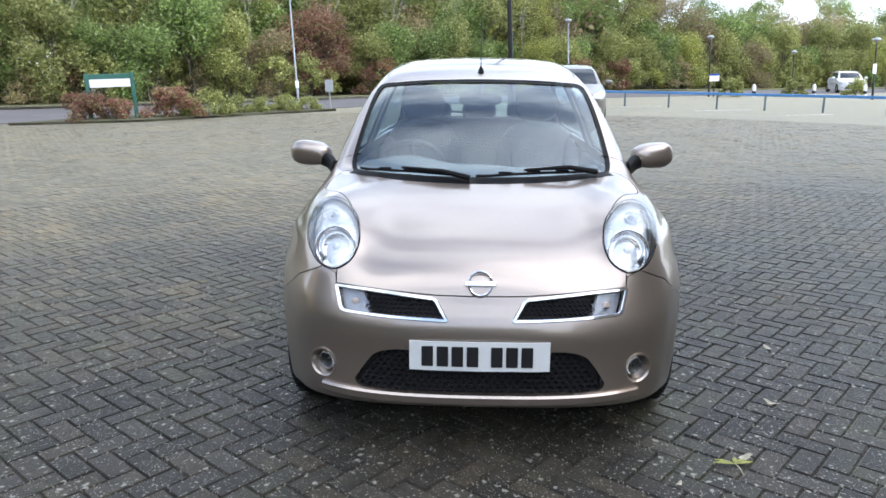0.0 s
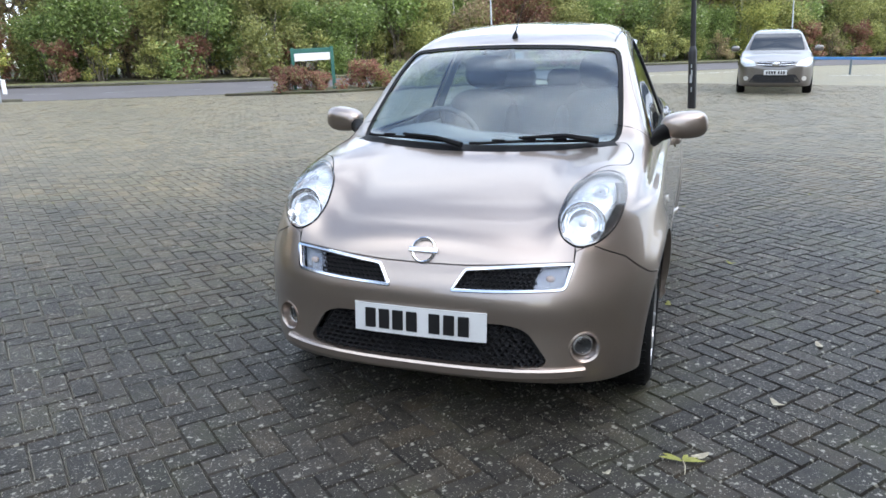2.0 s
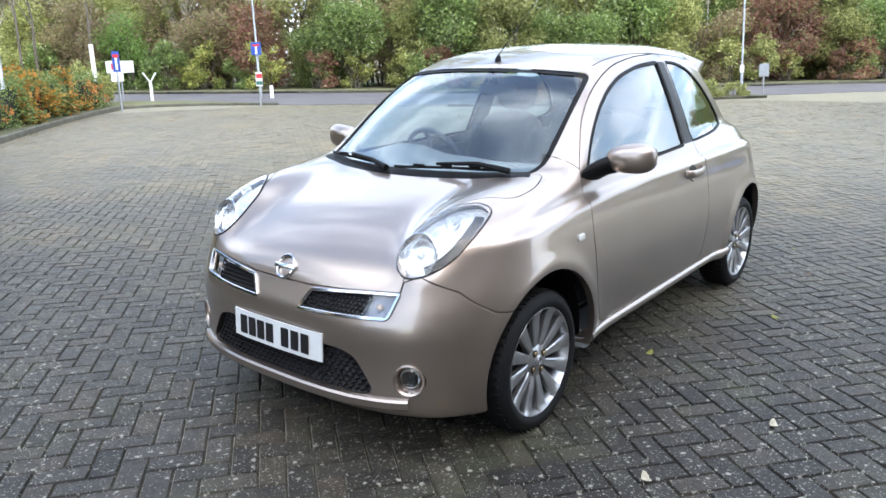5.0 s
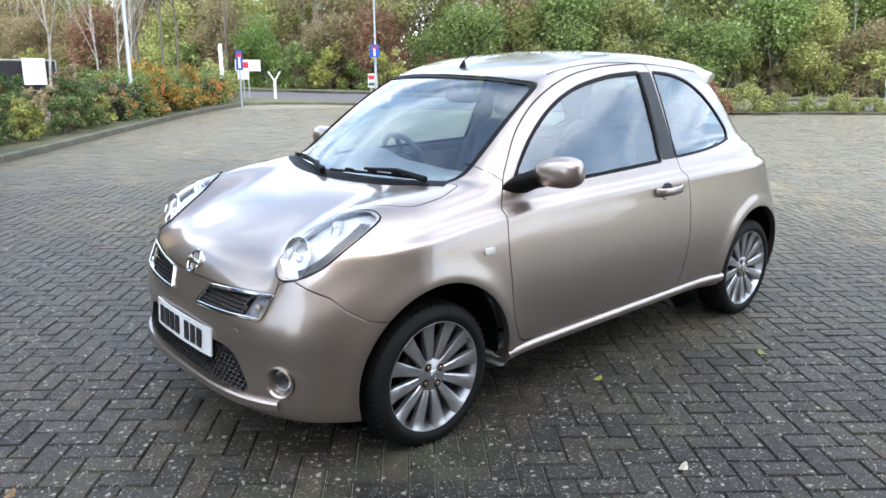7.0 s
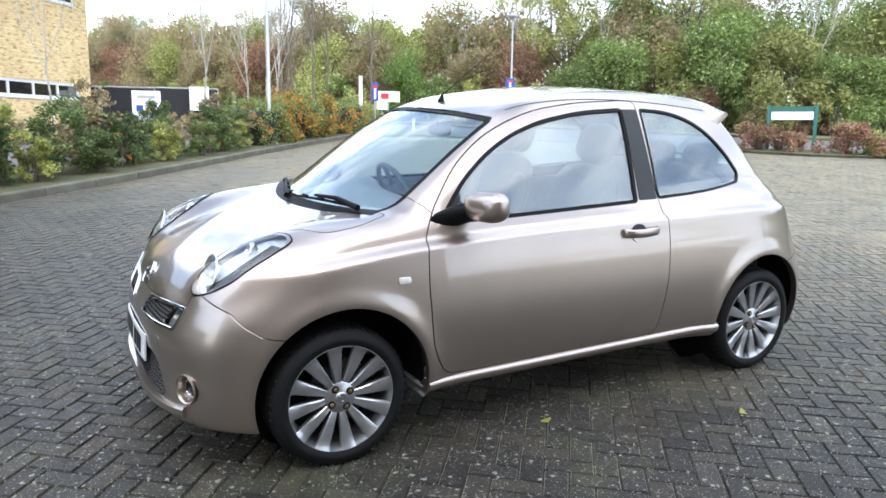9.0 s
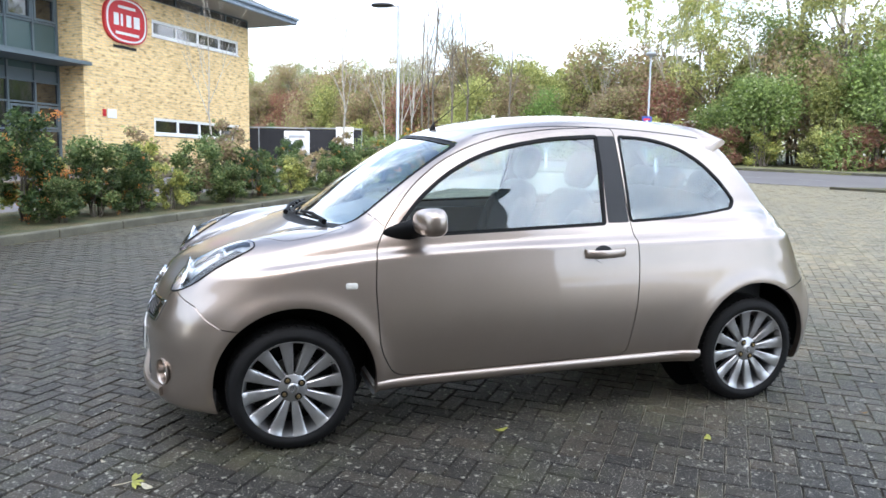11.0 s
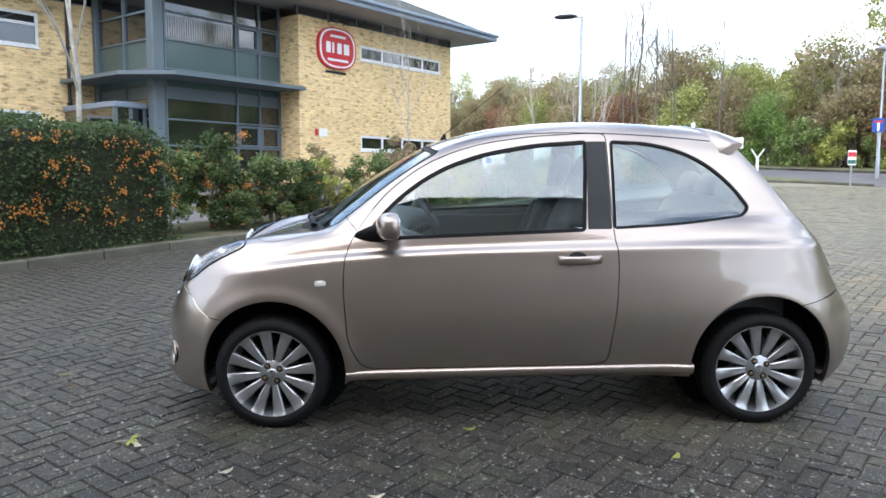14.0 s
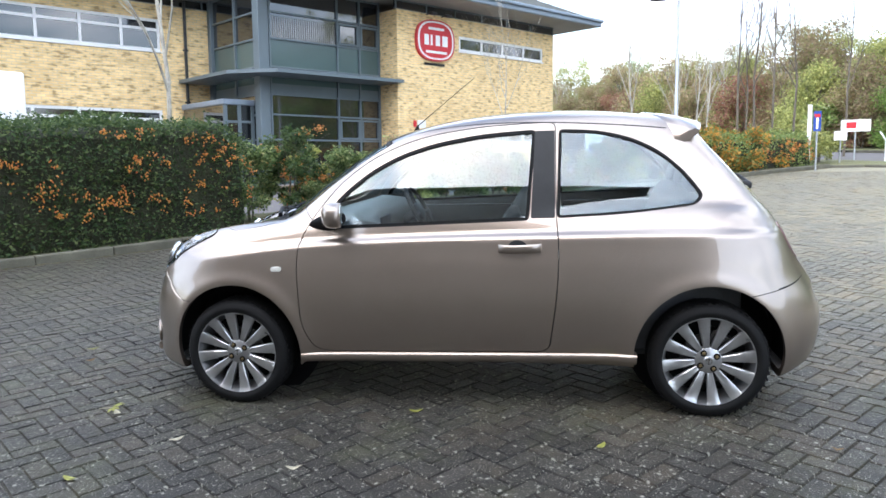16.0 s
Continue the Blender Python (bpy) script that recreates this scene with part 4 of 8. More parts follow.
        bm.faces.new(rows[0])
        bm.faces.new(rows[-1][::-1])
        part("mirror_foot", bm, M["black"], mir)
        # arch liners
        for cy, cz, r in ((0.015, 0.304, 0.369), (2.425, 0.309, 0.368)):
            bm = bmesh.new()
            an = np.linspace(-0.12, math.pi + 0.12, 33)
            rows = [[bm.verts.new((s * x, cy + rr * math.cos(a), cz + rr * math.sin(a))) for a in an] for x, rr in ((0.770, r), (0.50, r), (0.50, r + 0.004), (0.766, r + 0.004))]
            for a, b in zip(rows, rows[1:] + rows[:1]):
                for k in range(len(an) - 1):
                    bm.faces.new((a[k], a[k + 1], b[k + 1], b[k]))
            part("arch_liner", bm, M["black"], car, "black wheel-arch liner")
            bm = bmesh.new()
            lathe(bm, [(0.01, 0.0), (r, 0.0), (r, 0.006), (0.01, 0.006)], 40, Matrix.Translation((s * 0.495, cy, cz)) @ Euler((0, radians(90), 0)).to_matrix().to_4x4())
            part("arch_back", bm, M["black"], car)
        # tail lamp
        tl = rounded([(s * x, z) for x, z in ((0.46, 0.92), (0.515, 0.935), (0.55, 0.88), (0.555, 0.80), (0.52, 0.74), (0.47, 0.77))], 0.03)
        patch("tail_lamp", tl, "y", 1, M["red_lens"], made["body_shell"], off=0.006, thick=0.010, label="smoked tail lamp")
        # rear bumper seam
        seam = [(2.60, 0.612), (2.70, 0.628), (2.80, 0.648), (2.90, 0.672)]
        strip("bumper_seam", dense(np.array(seam), 0.02)[:-6], "x", s, 0.004, M["black"], made["body_shell"], off=0.0006, thick=0.003, closed=False)
        # roof seam
        rs = [(0.475, y) for y in np.linspace(0.92, 2.25, 30)]
        strip("roof_seam", [(s * (0.505 - 0.05 * max(0, y - 1.4) ** 2), y) for _, y in rs], "z", 1, 0.007, M["trim"], made["body_shell"], off=0.0008, thick=0.003, closed=False)
    # --- roof: spoiler, aerial ---
    bm = bmesh.new()
    rows = []
    for x in np.linspace(-0.50, 0.50, 25):
        e = 1 - (abs(x) / 0.50) ** 4
        y0 = 2.15 + 0.13 * (abs(x) / 0.5) ** 2.5
        z0 = float(on_skin([(x, y0)], "z", 1)[0][2])
        zt = 1.447 - 0.19 * x * x
        yt = 2.470 - 0.24 * x * x
        sec = [(y0, z0 - 0.006), (y0 + 0.02, z0 + 0.006), ((y0 + yt) / 2, (z0 + zt) / 2 + 0.014), (yt - 0.02, zt + 0.004), (yt, zt - 0.004), (yt - 0.006, zt - 0.022), (yt - 0.3 * (yt - y0), zt - 0.045), (yt - 0.6 * (yt - y0), zt - 0.065), (y0 + 0.1 * (yt - y0), z0 - 0.03)]
        rows.append([bm.verts.new((x, y, z)) for y, z in sec])
    for a, b in zip(rows, rows[1:]):
        for k in range(9):
            bm.faces.new((a[k], a[(k + 1) % 9], b[(k + 1) % 9], b[k]))
    bm.faces.new(rows[0])
    bm.faces.new(rows[-1][::-1])
    bmesh.ops.recalc_face_normals(bm, faces=bm.faces[:])
    part("roof_spoiler", bm, P, car, "painted roof spoiler", 40)
    bm = bmesh.new()
    az = float(on_skin([(0, 0.865)], "z", 1)[0][2])
    lathe(bm, [(0.017, az - 0.01), (0.016, az + 0.006), (0.010, az + 0.022), (0.005, az + 0.034), (0.002, az + 0.036)], 20, Matrix.Translation((0, 0.865, 0)) @ Matrix.Translation((0, 0, az)) @ Matrix.Rotation(-0.25, 4, "X") @ Matrix.Translation((0, 0, -az)))
    ant = part("aerial", bm, M["black"], car, "thin black roof aerial")
    bm = bmesh.new()
    tube(bm, [(0, 0.872, az + 0.03), (0, 1.0, az + 0.13), (0, 1.22, az + 0.30)], [0.0028, 0.002, 0.0014], 6)
    part("mast", bm, M["black"], ant)
    wy = float(on_skin([(0.0, 1.075)], "y", 1)[0][1])
    bm = bmesh.new()
    ellipsoid(bm, (0, wy + 0.018, 1.075), (0.030, 0.030, 0.028), Matrix(), 18, 10, 2.4)
    tube(bm, [(0.0, wy + 0.04, 1.08), (-0.12, wy + 0.005, 1.12), (-0.30, wy - 0.03, 1.135)], [0.012, 0.009, 0.006], 8)
    part("rear_wiper", bm, M["trim"], car, "dark rear window wiper")
    # --- scuttle and wipers ---
    sc = [(x, 0.074 + 0.46 * x * x * 0.96) for x in np.linspace(-0.60, 0.60, 31)]
    strip("scuttle", sc, "z", 1, 0.062, M["black"], made["body_shell"], off=0.002, thick=0.012, closed=False, label="black scuttle panel")
    for x0, x1, y0 in ((-0.08, -0.56, 0.11), (0.50, -0.02, 0.24)):
        bm = bmesh.new()
        xs = np.linspace(x0, x1, 13)
        line = []
        for i, x in enumerate(xs):
            f = i / 12
            yb = 0.086 + 0.44 * x * x + 0.016 * math.sin(math.pi * min(1, f * 1.1))
            zq = float(on_skin([(x, yb)], "z", 1)[0][2])
            line.append((x, yb, zq + 0.016))
        tube(bm, line, 0.0065, 6)
        for i in (3, 6, 9):
            p = Vector(line[i])
            box(bm, -0.03, 0.03, -0.006, 0.006, -0.002, 0.014, Matrix.Translation(p), 0.003, 1)
        wp = part("wiper", bm, M["black"], car, "black windscreen wiper parked on the glass")
        bm = bmesh.new()
        x2 = x0 + 0.03
        yb = 0.06 + 0.44 * x2 * x2
        zq = float(on_skin([(x2, yb)], "z", 1)[0][2])
        mid = Vector(line[7])
        tube(bm, [(x2, yb, zq + 0.02), (x2 * 0.6 + mid.x * 0.4, yb * 0.55 + mid.y * 0.45 - 0.01, zq + 0.045), (mid.x, mid.y, mid.z + 0.016)], [0.014, 0.010, 0.006], 8)
        part("arm", bm, M["black"], wp)
    # --- cabin ---
    bm = bmesh.new()
    rows = []
    for x in np.linspace(-0.60, 0.60, 25):
        hump = 0.055 * math.exp(-(((x + 0.36) / 0.20) ** 2)) + 0.015 * math.exp(-((x / 0.14) ** 2))
        yb = 0.20 + 0.40 * x * x
        sec = [(yb, 0.925), (yb + 0.12, 0.955 + 0.3 * hump), (yb + 0.30, 0.965 + hump), (yb + 0.40, 0.955 + hump * 0.9), (yb + 0.44, 0.92 + hump * 0.4), (yb + 0.45, 0.80), (yb + 0.42, 0.68), (yb + 0.30, 0.55), (yb, 0.50)]
        rows.append([bm.verts.new((x, y, z)) for y, z in sec])
    for a, b in zip(rows, rows[1:]):
        for k in range(8):
            bm.faces.new((a[k], a[k + 1], b[k + 1], b[k]))
    bm.faces.new(rows[0])
    bm.faces.new(rows[-1][::-1])
    dash = part("dashboard", bm, M["cabin"], car, "pale grey moulded dashboard", 50)
    bm = bmesh.new()
    box(bm, -0.13, 0.13, 0.60, 0.66, 0.60, 0.93, Matrix(), 0.02)
    part("centre_console", bm, M["cabin_dark"], dash)
    bm = bmesh.new()
    wm = Matrix.Translation((-0.36, 0.80, 0.915)) @ Euler((radians(-62), 0, 0)).to_matrix().to_4x4()
    ringp = [(0.180 + 0.0145 * math.cos(a), 0.0145 * math.sin(a)) for a in np.linspace(0, 2 * math.pi, 13)]
    lathe(bm, ringp, 40, wm, close=False)
    ellipsoid(bm, (0, 0, -0.01), (0.075, 0.062, 0.03), wm)
    for a in (0.1, math.pi - 0.1, -math.pi / 2):
        tube(bm, [wm @ Vector((0.05 * math.cos(a), 0.05 * math.sin(a), -0.01)), wm @ Vector((0.18 * math.cos(a), 0.18 * math.sin(a), 0))], 0.014, 8)
    tube(bm, [wm @ Vector((0, 0, -0.02)), wm @ Vector((0, 0, -0.25))], 0.03, 10)
    part("steering_wheel", bm, M["cabin_dark"], car, "dark grey steering wheel")
    for x in (-0.36, 0.36):
        seat = new("front_seat")
        seat.parent = car
        seat["label"] = "dark grey cloth front seat"
        sm = Matrix.Translation((x, 1.40, 0.60)) @ Matrix.Rotation(radians(-18), 4, "X")
        bm = bmesh.new()
        ellipsoid(bm, (0, 0, 0.24), (0.235, 0.075, 0.31), sm, 28, 18, 3.4)
        part("backrest", bm, M["seat"], seat, "", 80)
        for sx in (-1, 1):
            bm = bmesh.new()
            ellipsoid(bm, (sx * 0.205, -0.045, 0.2), (0.05, 0.06, 0.24), sm, 16, 12, 2.6)
            part("bolster", bm, M["seat"], seat, "", 80)
        bm = bmesh.new()
        ellipsoid(bm, (0, 0.0, 0.665), (0.135, 0.05, 0.105), sm, 24, 14, 2.9)
        part("headrest", bm, M["seat"], seat, "", 80)
        for sx in (-0.055, 0.055):
            bm = bmesh.new()
            tube(bm, [sm @ Vector((sx, 0, 0.5)), sm @ Vector((sx, 0, 0.62))], 0.006, 8)
            part("headrest_post", bm, M["chrome"], seat)
        bm = bmesh.new()
        ellipsoid(bm, (x, 1.13, 0.54), (0.245, 0.27, 0.09), Matrix(), 28, 14, 3.2)
        part("cushion", bm, M["seat"], seat, "", 80)
    rear = new("rear_bench")
    rear.parent = car
    rear["label"] = "dark cloth rear bench with three headrests"
    rm = Matrix.Translation((0, 2.22, 0.62)) @ Matrix.Rotation(radians(-20), 4, "X")
    bm = bmesh.new()
    ellipsoid(bm, (0, 0, 0.2), (0.56, 0.08, 0.30), rm, 32, 16, 4.5)
    part("backrest", bm, M["seat"], rear, "", 80)
    bm = bmesh.new()
    ellipsoid(bm, (0, 1.96, 0.52), (0.56, 0.26, 0.10), Matrix(), 32, 12, 4)
    part("cushion", bm, M["seat"], rear, "", 80)
    for x in (-0.33, 0.0, 0.33):
        bm = bmesh.new()
        ellipsoid(bm, (x, 0, 0.56), (0.125, 0.045, 0.075), rm, 20, 12, 3)
        part("headrest", bm, M["seat"], rear, "", 80)
    bm = bmesh.new()
    box(bm, -0.50, 0.50, 2.36, 2.62, 0.93, 0.95, Matrix(), 0.006)
    part("parcel_shelf", bm, M["cabin_dark"], car)
    bm = bmesh.new()
    box(bm, -0.62, 0.62, 0.45, 2.7, 0.26, 0.30, Matrix(), 0.01)
    part("cabin_floor", bm, M["cabin_dark"], car)
    for s, door in zip((1, -1), doors):
        bm = bmesh.new()
        x0, x1 = sorted((s * 0.665, s * 0.70))
        box(bm, x0, x1, 0.50, 1.66, 0.36, 0.925, Matrix(), 0.012)
        part("door_card", bm, M["cabin_dark"], door)
        bm = bmesh.new()
        x0, x1 = sorted((s * 0.60, s * 0.66))
        box(bm, x0, x1, 1.72, 2.6, 0.30, 0.945, Matrix(), 0.012)
        part("quarter_card", bm, M["cabin_dark"], car)
    bm = bmesh.new()
    ellipsoid(bm, (0, 0.86, 1.288), (0.115, 0.018, 0.034), Matrix(), 24, 10, 3)
    tube(bm, [(0, 0.86, 1.31), (0, 0.80, 1.375)], 0.012, 8)
    part("rear_view_mirror", bm, M["cabin_dark"], car)
    for s in (-1, 1):
        for y in (0.0, 2.43):
            lug_wheel(car, y, s)
    return car


hatchback()


# ---------- outdoor materials ----------
def paving_material(name, base, specks=True):
    """Weathered concrete blocks: each its own shade, stains, pale lichen flecks."""
    m, t, b = mat(name)
    co = t.nodes.new("ShaderNodeTexCoord")
    geo = t.nodes.new("ShaderNodeNewGeometry")
    info = t.nodes.new("ShaderNodeObjectInfo")
    pos = geo.outputs["Position"]
    a = t.nodes.new("ShaderNodeMath")
    wire(t, geo, "Random Per Island", a, 0)
    wire(t, info, "Random", a, 1)
    f = t.nodes.new("ShaderNodeMath")
    f.operation = "FRACT"
    wire(t, a, 0, f, 0)
    r0 = ramp(t, [(0.0, tuple(c * 0.55 for c in base)), (0.3, tuple(c * 0.9 for c in base)), (0.6, (base[0] * 1.05, base[1] * 1.08, base[2] * 1.05)), (0.8, (base[0] * 1.32, base[1] * 1.2, base[2] * 1.02)), (1.0, (base[0] * 1.4, base[1] * 1.4, base[2] * 1.4))])
    wire(t, f, 0, r0, "Fac")
    stain = node(t, "ShaderNodeTexNoise", Scale=0.55, Detail=5.0, Roughness=0.62)
    t.links.new(pos, stain.inputs["Vector"])
    r1 = ramp(t, [(0.32, (0.66, 0.66, 0.68)), (0.5, (1, 1, 1)), (0.68, (1.22, 1.19, 1.08))])
    wire(t, stain, "Fac", r1, "Fac")
    grit = node(t, "ShaderNodeTexNoise", Scale=190.0, Detail=3.0, Roughness=0.7)
    t.links.new(pos, grit.inputs["Vector"])
    r2 = ramp(t, [(0.3, (0.72,) * 3), (0.7, (1.25,) * 3)])
    wire(t, grit, "Fac", r2, "Fac")
    col = r0.outputs[0]
    mott = node(t, "ShaderNodeTexNoise", Scale=16.0, Detail=5.0, Roughness=0.68)
    t.links.new(pos, mott.inputs["Vector"])
    r4 = ramp(t, [(0.32, (0.62, 0.64, 0.62)), (0.5, (1, 1, 1)), (0.70, (1.45, 1.42, 1.28))])
    wire(t, mott, "Fac", r4, "Fac")
    for other in (r1, r2, r4):
        mul = t.nodes.new("ShaderNodeMix")
        mul.data_type, mul.blend_type = "RGBA", "MULTIPLY"
        mul.inputs[0].default_value = 1.0
        t.links.new(col, mul.inputs[6])
        t.links.new(other.outputs[0], mul.inputs[7])
        col = mul.outputs[2]
    # paler far end: dry sandy tone plus grazing sky sheen put into the colour
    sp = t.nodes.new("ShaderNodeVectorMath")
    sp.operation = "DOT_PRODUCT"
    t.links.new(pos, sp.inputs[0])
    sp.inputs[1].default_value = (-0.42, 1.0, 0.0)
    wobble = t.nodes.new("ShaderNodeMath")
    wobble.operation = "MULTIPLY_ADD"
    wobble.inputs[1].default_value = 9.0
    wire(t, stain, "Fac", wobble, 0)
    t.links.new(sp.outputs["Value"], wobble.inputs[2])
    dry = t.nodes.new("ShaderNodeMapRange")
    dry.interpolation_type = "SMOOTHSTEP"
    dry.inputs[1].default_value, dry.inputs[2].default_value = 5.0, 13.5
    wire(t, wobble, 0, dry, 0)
    dry_sheen = t.nodes.new("ShaderNodeMix")
    dry_sheen.data_type, dry_sheen.blend_type = "RGBA", "MULTIPLY"
    wire(t, dry, 0, dry_sheen, 0)
    t.links.new(col, dry_sheen.inputs[6])
    dry_sheen.inputs[7].default_value = (5.2, 4.95, 4.0, 1)
    col = dry_sheen.outputs[2]
    # the side away from the offices is darker, with a ragged edge
    side_dot = t.nodes.new("ShaderNodeVectorMath")
    side_dot.operation = "DOT_PRODUCT"
    t.links.new(pos, side_dot.inputs[0])
    side_dot.inputs[1].default_value = (1.0, 0.15, 0.0)
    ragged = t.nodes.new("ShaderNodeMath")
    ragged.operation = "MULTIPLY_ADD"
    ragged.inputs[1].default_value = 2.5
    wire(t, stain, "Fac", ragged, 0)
    t.links.new(side_dot.outputs["Value"], ragged.inputs[2])
    side_mask = t.nodes.new("ShaderNodeMapRange")
    side_mask.interpolation_type = "SMOOTHSTEP"
    side_mask.inputs[1].default_value, side_mask.inputs[2].default_value = 1.4, 3.0
    wire(t, ragged, 0, side_mask, 0)
    side_dark = t.nodes.new("ShaderNodeMix")
    side_dark.data_type, side_dark.blend_type = "RGBA", "MULTIPLY"
    wire(t, side_mask, 0, side_dark, 0)
    t.links.new(col, side_dark.inputs[6])
    side_dark.inputs[7].default_value = (0.80, 0.80, 0.83, 1)
    col = side_dark.outputs[2]
    # moss
    moss = node(t, "ShaderNodeTexNoise", Scale=1.7, Detail=6.0, Roughness=0.7)
    t.links.new(pos, moss.inputs["Vector"])
    rm = ramp(t, [(0.50, (0, 0, 0)), (0.70, (0.55, 0.55, 0.55))])
    wire(t, moss, "Fac", rm, "Fac")
    mx = t.nodes.new("ShaderNodeMix")
    mx.data_type = "RGBA"
    wire(t, rm, "Color", mx, 0)
    t.links.new(col, mx.inputs[6])
    mx.inputs[7].default_value = (0.058, 0.060, 0.030, 1)
    col = mx.outputs[2]
    if specks:
        wob = node(t, "ShaderNodeTexNoise", Scale=42.0, Detail=2.0)
        t.links.new(pos, wob.inputs["Vector"])
        for scale, cut, dens in ((24.0, 0.25, 0.47), (55.0, 0.27, 0.47), (110.0, 0.3, 0.42)):
            jig = t.nodes.new("ShaderNodeMix")
            jig.data_type = "VECTOR"
            jig.inputs[0].default_value = 0.028
            t.links.new(pos, jig.inputs[4])
            t.links.new(wob.outputs["Color"], jig.inputs[5])
            vo = node(t, "ShaderNodeTexVoronoi", Scale=scale)
            t.links.new(jig.outputs[1], vo.inputs["Vector"])
            spot = ramp(t, [(cut * 0.6, (1, 1, 1)), (cut, (0, 0, 0))])
            wire(t, vo, "Distance", spot, "Fac")
            pick = t.nodes.new("ShaderNodeSeparateColor")
            wire(t, vo, "Color", pick, 0)
            patchy = node(t, "ShaderNodeTexNoise", Scale=2.3, Detail=3.0)
            t.links.new(pos, patchy.inputs["Vector"])
            lim = t.nodes.new("ShaderNodeMath")
            lim.operation = "MULTIPLY_ADD"
            lim.inputs[1].default_value, lim.inputs[2].default_value = -0.9, dens + 0.55
            wire(t, patchy, "Fac", lim, 0)
            gt = t.nodes.new("ShaderNodeMath")
            gt.operation = "GREATER_THAN"
            wire(t, pick, 0, gt, 0)
            wire(t, lim, 0, gt, 1)
            mm = t.nodes.new("ShaderNodeMath")
            mm.operation = "MULTIPLY"
            wire(t, spot, "Color", mm, 0)
            wire(t, gt, 0, mm, 1)
            m2 = t.nodes.new("ShaderNodeMath")
            m2.operation = "MULTIPLY"
            m2.inputs[1].default_value = 0.85
            wire(t, mm, 0, m2, 0)
            mx = t.nodes.new("ShaderNodeMix")
            mx.data_type = "RGBA"
            wire(t, m2, 0, mx, 0)
            t.links.new(col, mx.inputs[6])
            mx.inputs[7].default_value = (0.30, 0.29, 0.24, 1)
            col = mx.outputs[2]
    t.links.new(col, b.inputs["Base Color"])
    rr = t.nodes.new("ShaderNodeMapRange")
    rr.inputs[3].default_value, rr.inputs[4].default_value = 0.42, 0.70
    wire(t, stain, "Fac", rr, 0)
    wire(t, rr, 0, b, "Roughness")
    b.inputs["Specular IOR Level"].default_value = 0.28
    b.inputs["Sheen Weight"].default_value = 0.46
    b.inputs["Sheen Roughness"].default_value = 0.22
    b.inputs["Sheen Tint"].default_value = (1.0, 0.95, 0.76, 1)
    bp = node(t, "ShaderNodeBump", Strength=0.5, Distance=0.003)
    wire(t, grit, "Fac", bp, "Height")
    wire(t, bp, "Normal", b, "Normal")
    return m


def brick_material(name):
    m, t, b = mat(name)
    co = t.nodes.new("ShaderNodeTexCoord")
    sep = t.nodes.new("ShaderNodeSeparateXYZ")
    wire(t, co, "Object", sep, "Vector")
    add = t.nodes.new("ShaderNodeMath")
    wire(t, sep, "X", add, 0)
    wire(t, sep, "Y", add, 1)
    comb = t.nodes.new("ShaderNodeCombineXYZ")
    wire(t, add, 0, comb, "X")
    wire(t, sep, "Z", comb, "Y")
    br = node(t, "ShaderNodeTexBrick", Scale=1.0)
    br.inputs["Brick Width"].default_value, br.inputs["Row Height"].default_value = 0.225, 0.075
    br.inputs["Mortar Size"].default_value, br.inputs["Mortar Smooth"].default_value = 0.009, 0.2
    br.inputs["Color1"].default_value, br.inputs["Color2"].default_value = (0.84, 0.62, 0.31, 1), (0.68, 0.465, 0.21, 1)
    br.inputs["Mortar"].default_value = (0.60, 0.50, 0.34, 1)
    br.inputs["Bias"].default_value = -0.25
    wire(t, comb, "Vector", br, "Vector")
    nz = node(t, "ShaderNodeTexNoise", Scale=0.8, Detail=5.0, Roughness=0.65)
    wire(t, co, "Object", nz, "Vector")
    mp = node(t, "ShaderNodeMapping", Scale=(4.4, 4.4, 13.3))
    wire(t, co, "Object", mp, "Vector")
    n2 = node(t, "ShaderNodeTexNoise", Scale=1.0, Detail=1.0)
    wire(t, mp, "Vector", n2, "Vector")
    r1 = ramp(t, [(0.3, (0.86, 0.84, 0.82)), (0.7, (1.1, 1.1, 1.1))])
    wire(t, nz, "Fac", r1, "Fac")
    r2 = ramp(t, [(0.30, (0.55, 0.5, 0.46)), (0.44, (1, 1, 1)), (0.75, (1.15, 1.15, 1.12))])
    wire(t, n2, "Fac", r2, "Fac")
    col = br.outputs["Color"]
    for other in (r1, r2):
        mul = t.nodes.new("ShaderNodeMix")
        mul.data_type, mul.blend_type = "RGBA", "MULTIPLY"
        mul.inputs[0].default_value = 1.0
        t.links.new(col, mul.inputs[6])
        t.links.new(other.outputs[0], mul.inputs[7])
        col = mul.outputs[2]
    t.links.new(col, b.inputs["Base Color"])
    b.inputs["Roughness"].default_value = 0.88
    bp = node(t, "ShaderNodeBump", Strength=0.6, Distance=0.006)
    bp.invert = True
    wire(t, br, "Fac", bp, "Height")
    wire(t, bp, "Normal", b, "Normal")
    return m


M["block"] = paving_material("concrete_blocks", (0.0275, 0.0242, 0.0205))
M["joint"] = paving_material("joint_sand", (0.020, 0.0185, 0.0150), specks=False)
M["kerb"] = surface("kerb_concrete", (0.125, 0.119, 0.088), 0.88, var=0.32, scale=3, fine=70, bump=0.4, island=0.12)
M["faded_line"] = surface("worn_line_paint", (0.26, 0.26, 0.26), 0.8, var=0.3, scale=3, fine=50)
M["asphalt"] = surface("asphalt", (0.135, 0.125, 0.125), 0.8, var=0.18, scale=0.5, fine=120, bump=0.4)
M["soil"] = surface("leaf_litter", (0.12, 0.095, 0.05), 0.95, var=0.45, scale=3.0, fine=40, bump=0.8, depth=0.02, colour2=(0.055, 0.085, 0.028))
M["grass"] = surface("verge_grass", (0.17, 0.17, 0.075), 0.9, var=0.3, scale=1.5, fine=60, bump=0.8, depth=0.02)
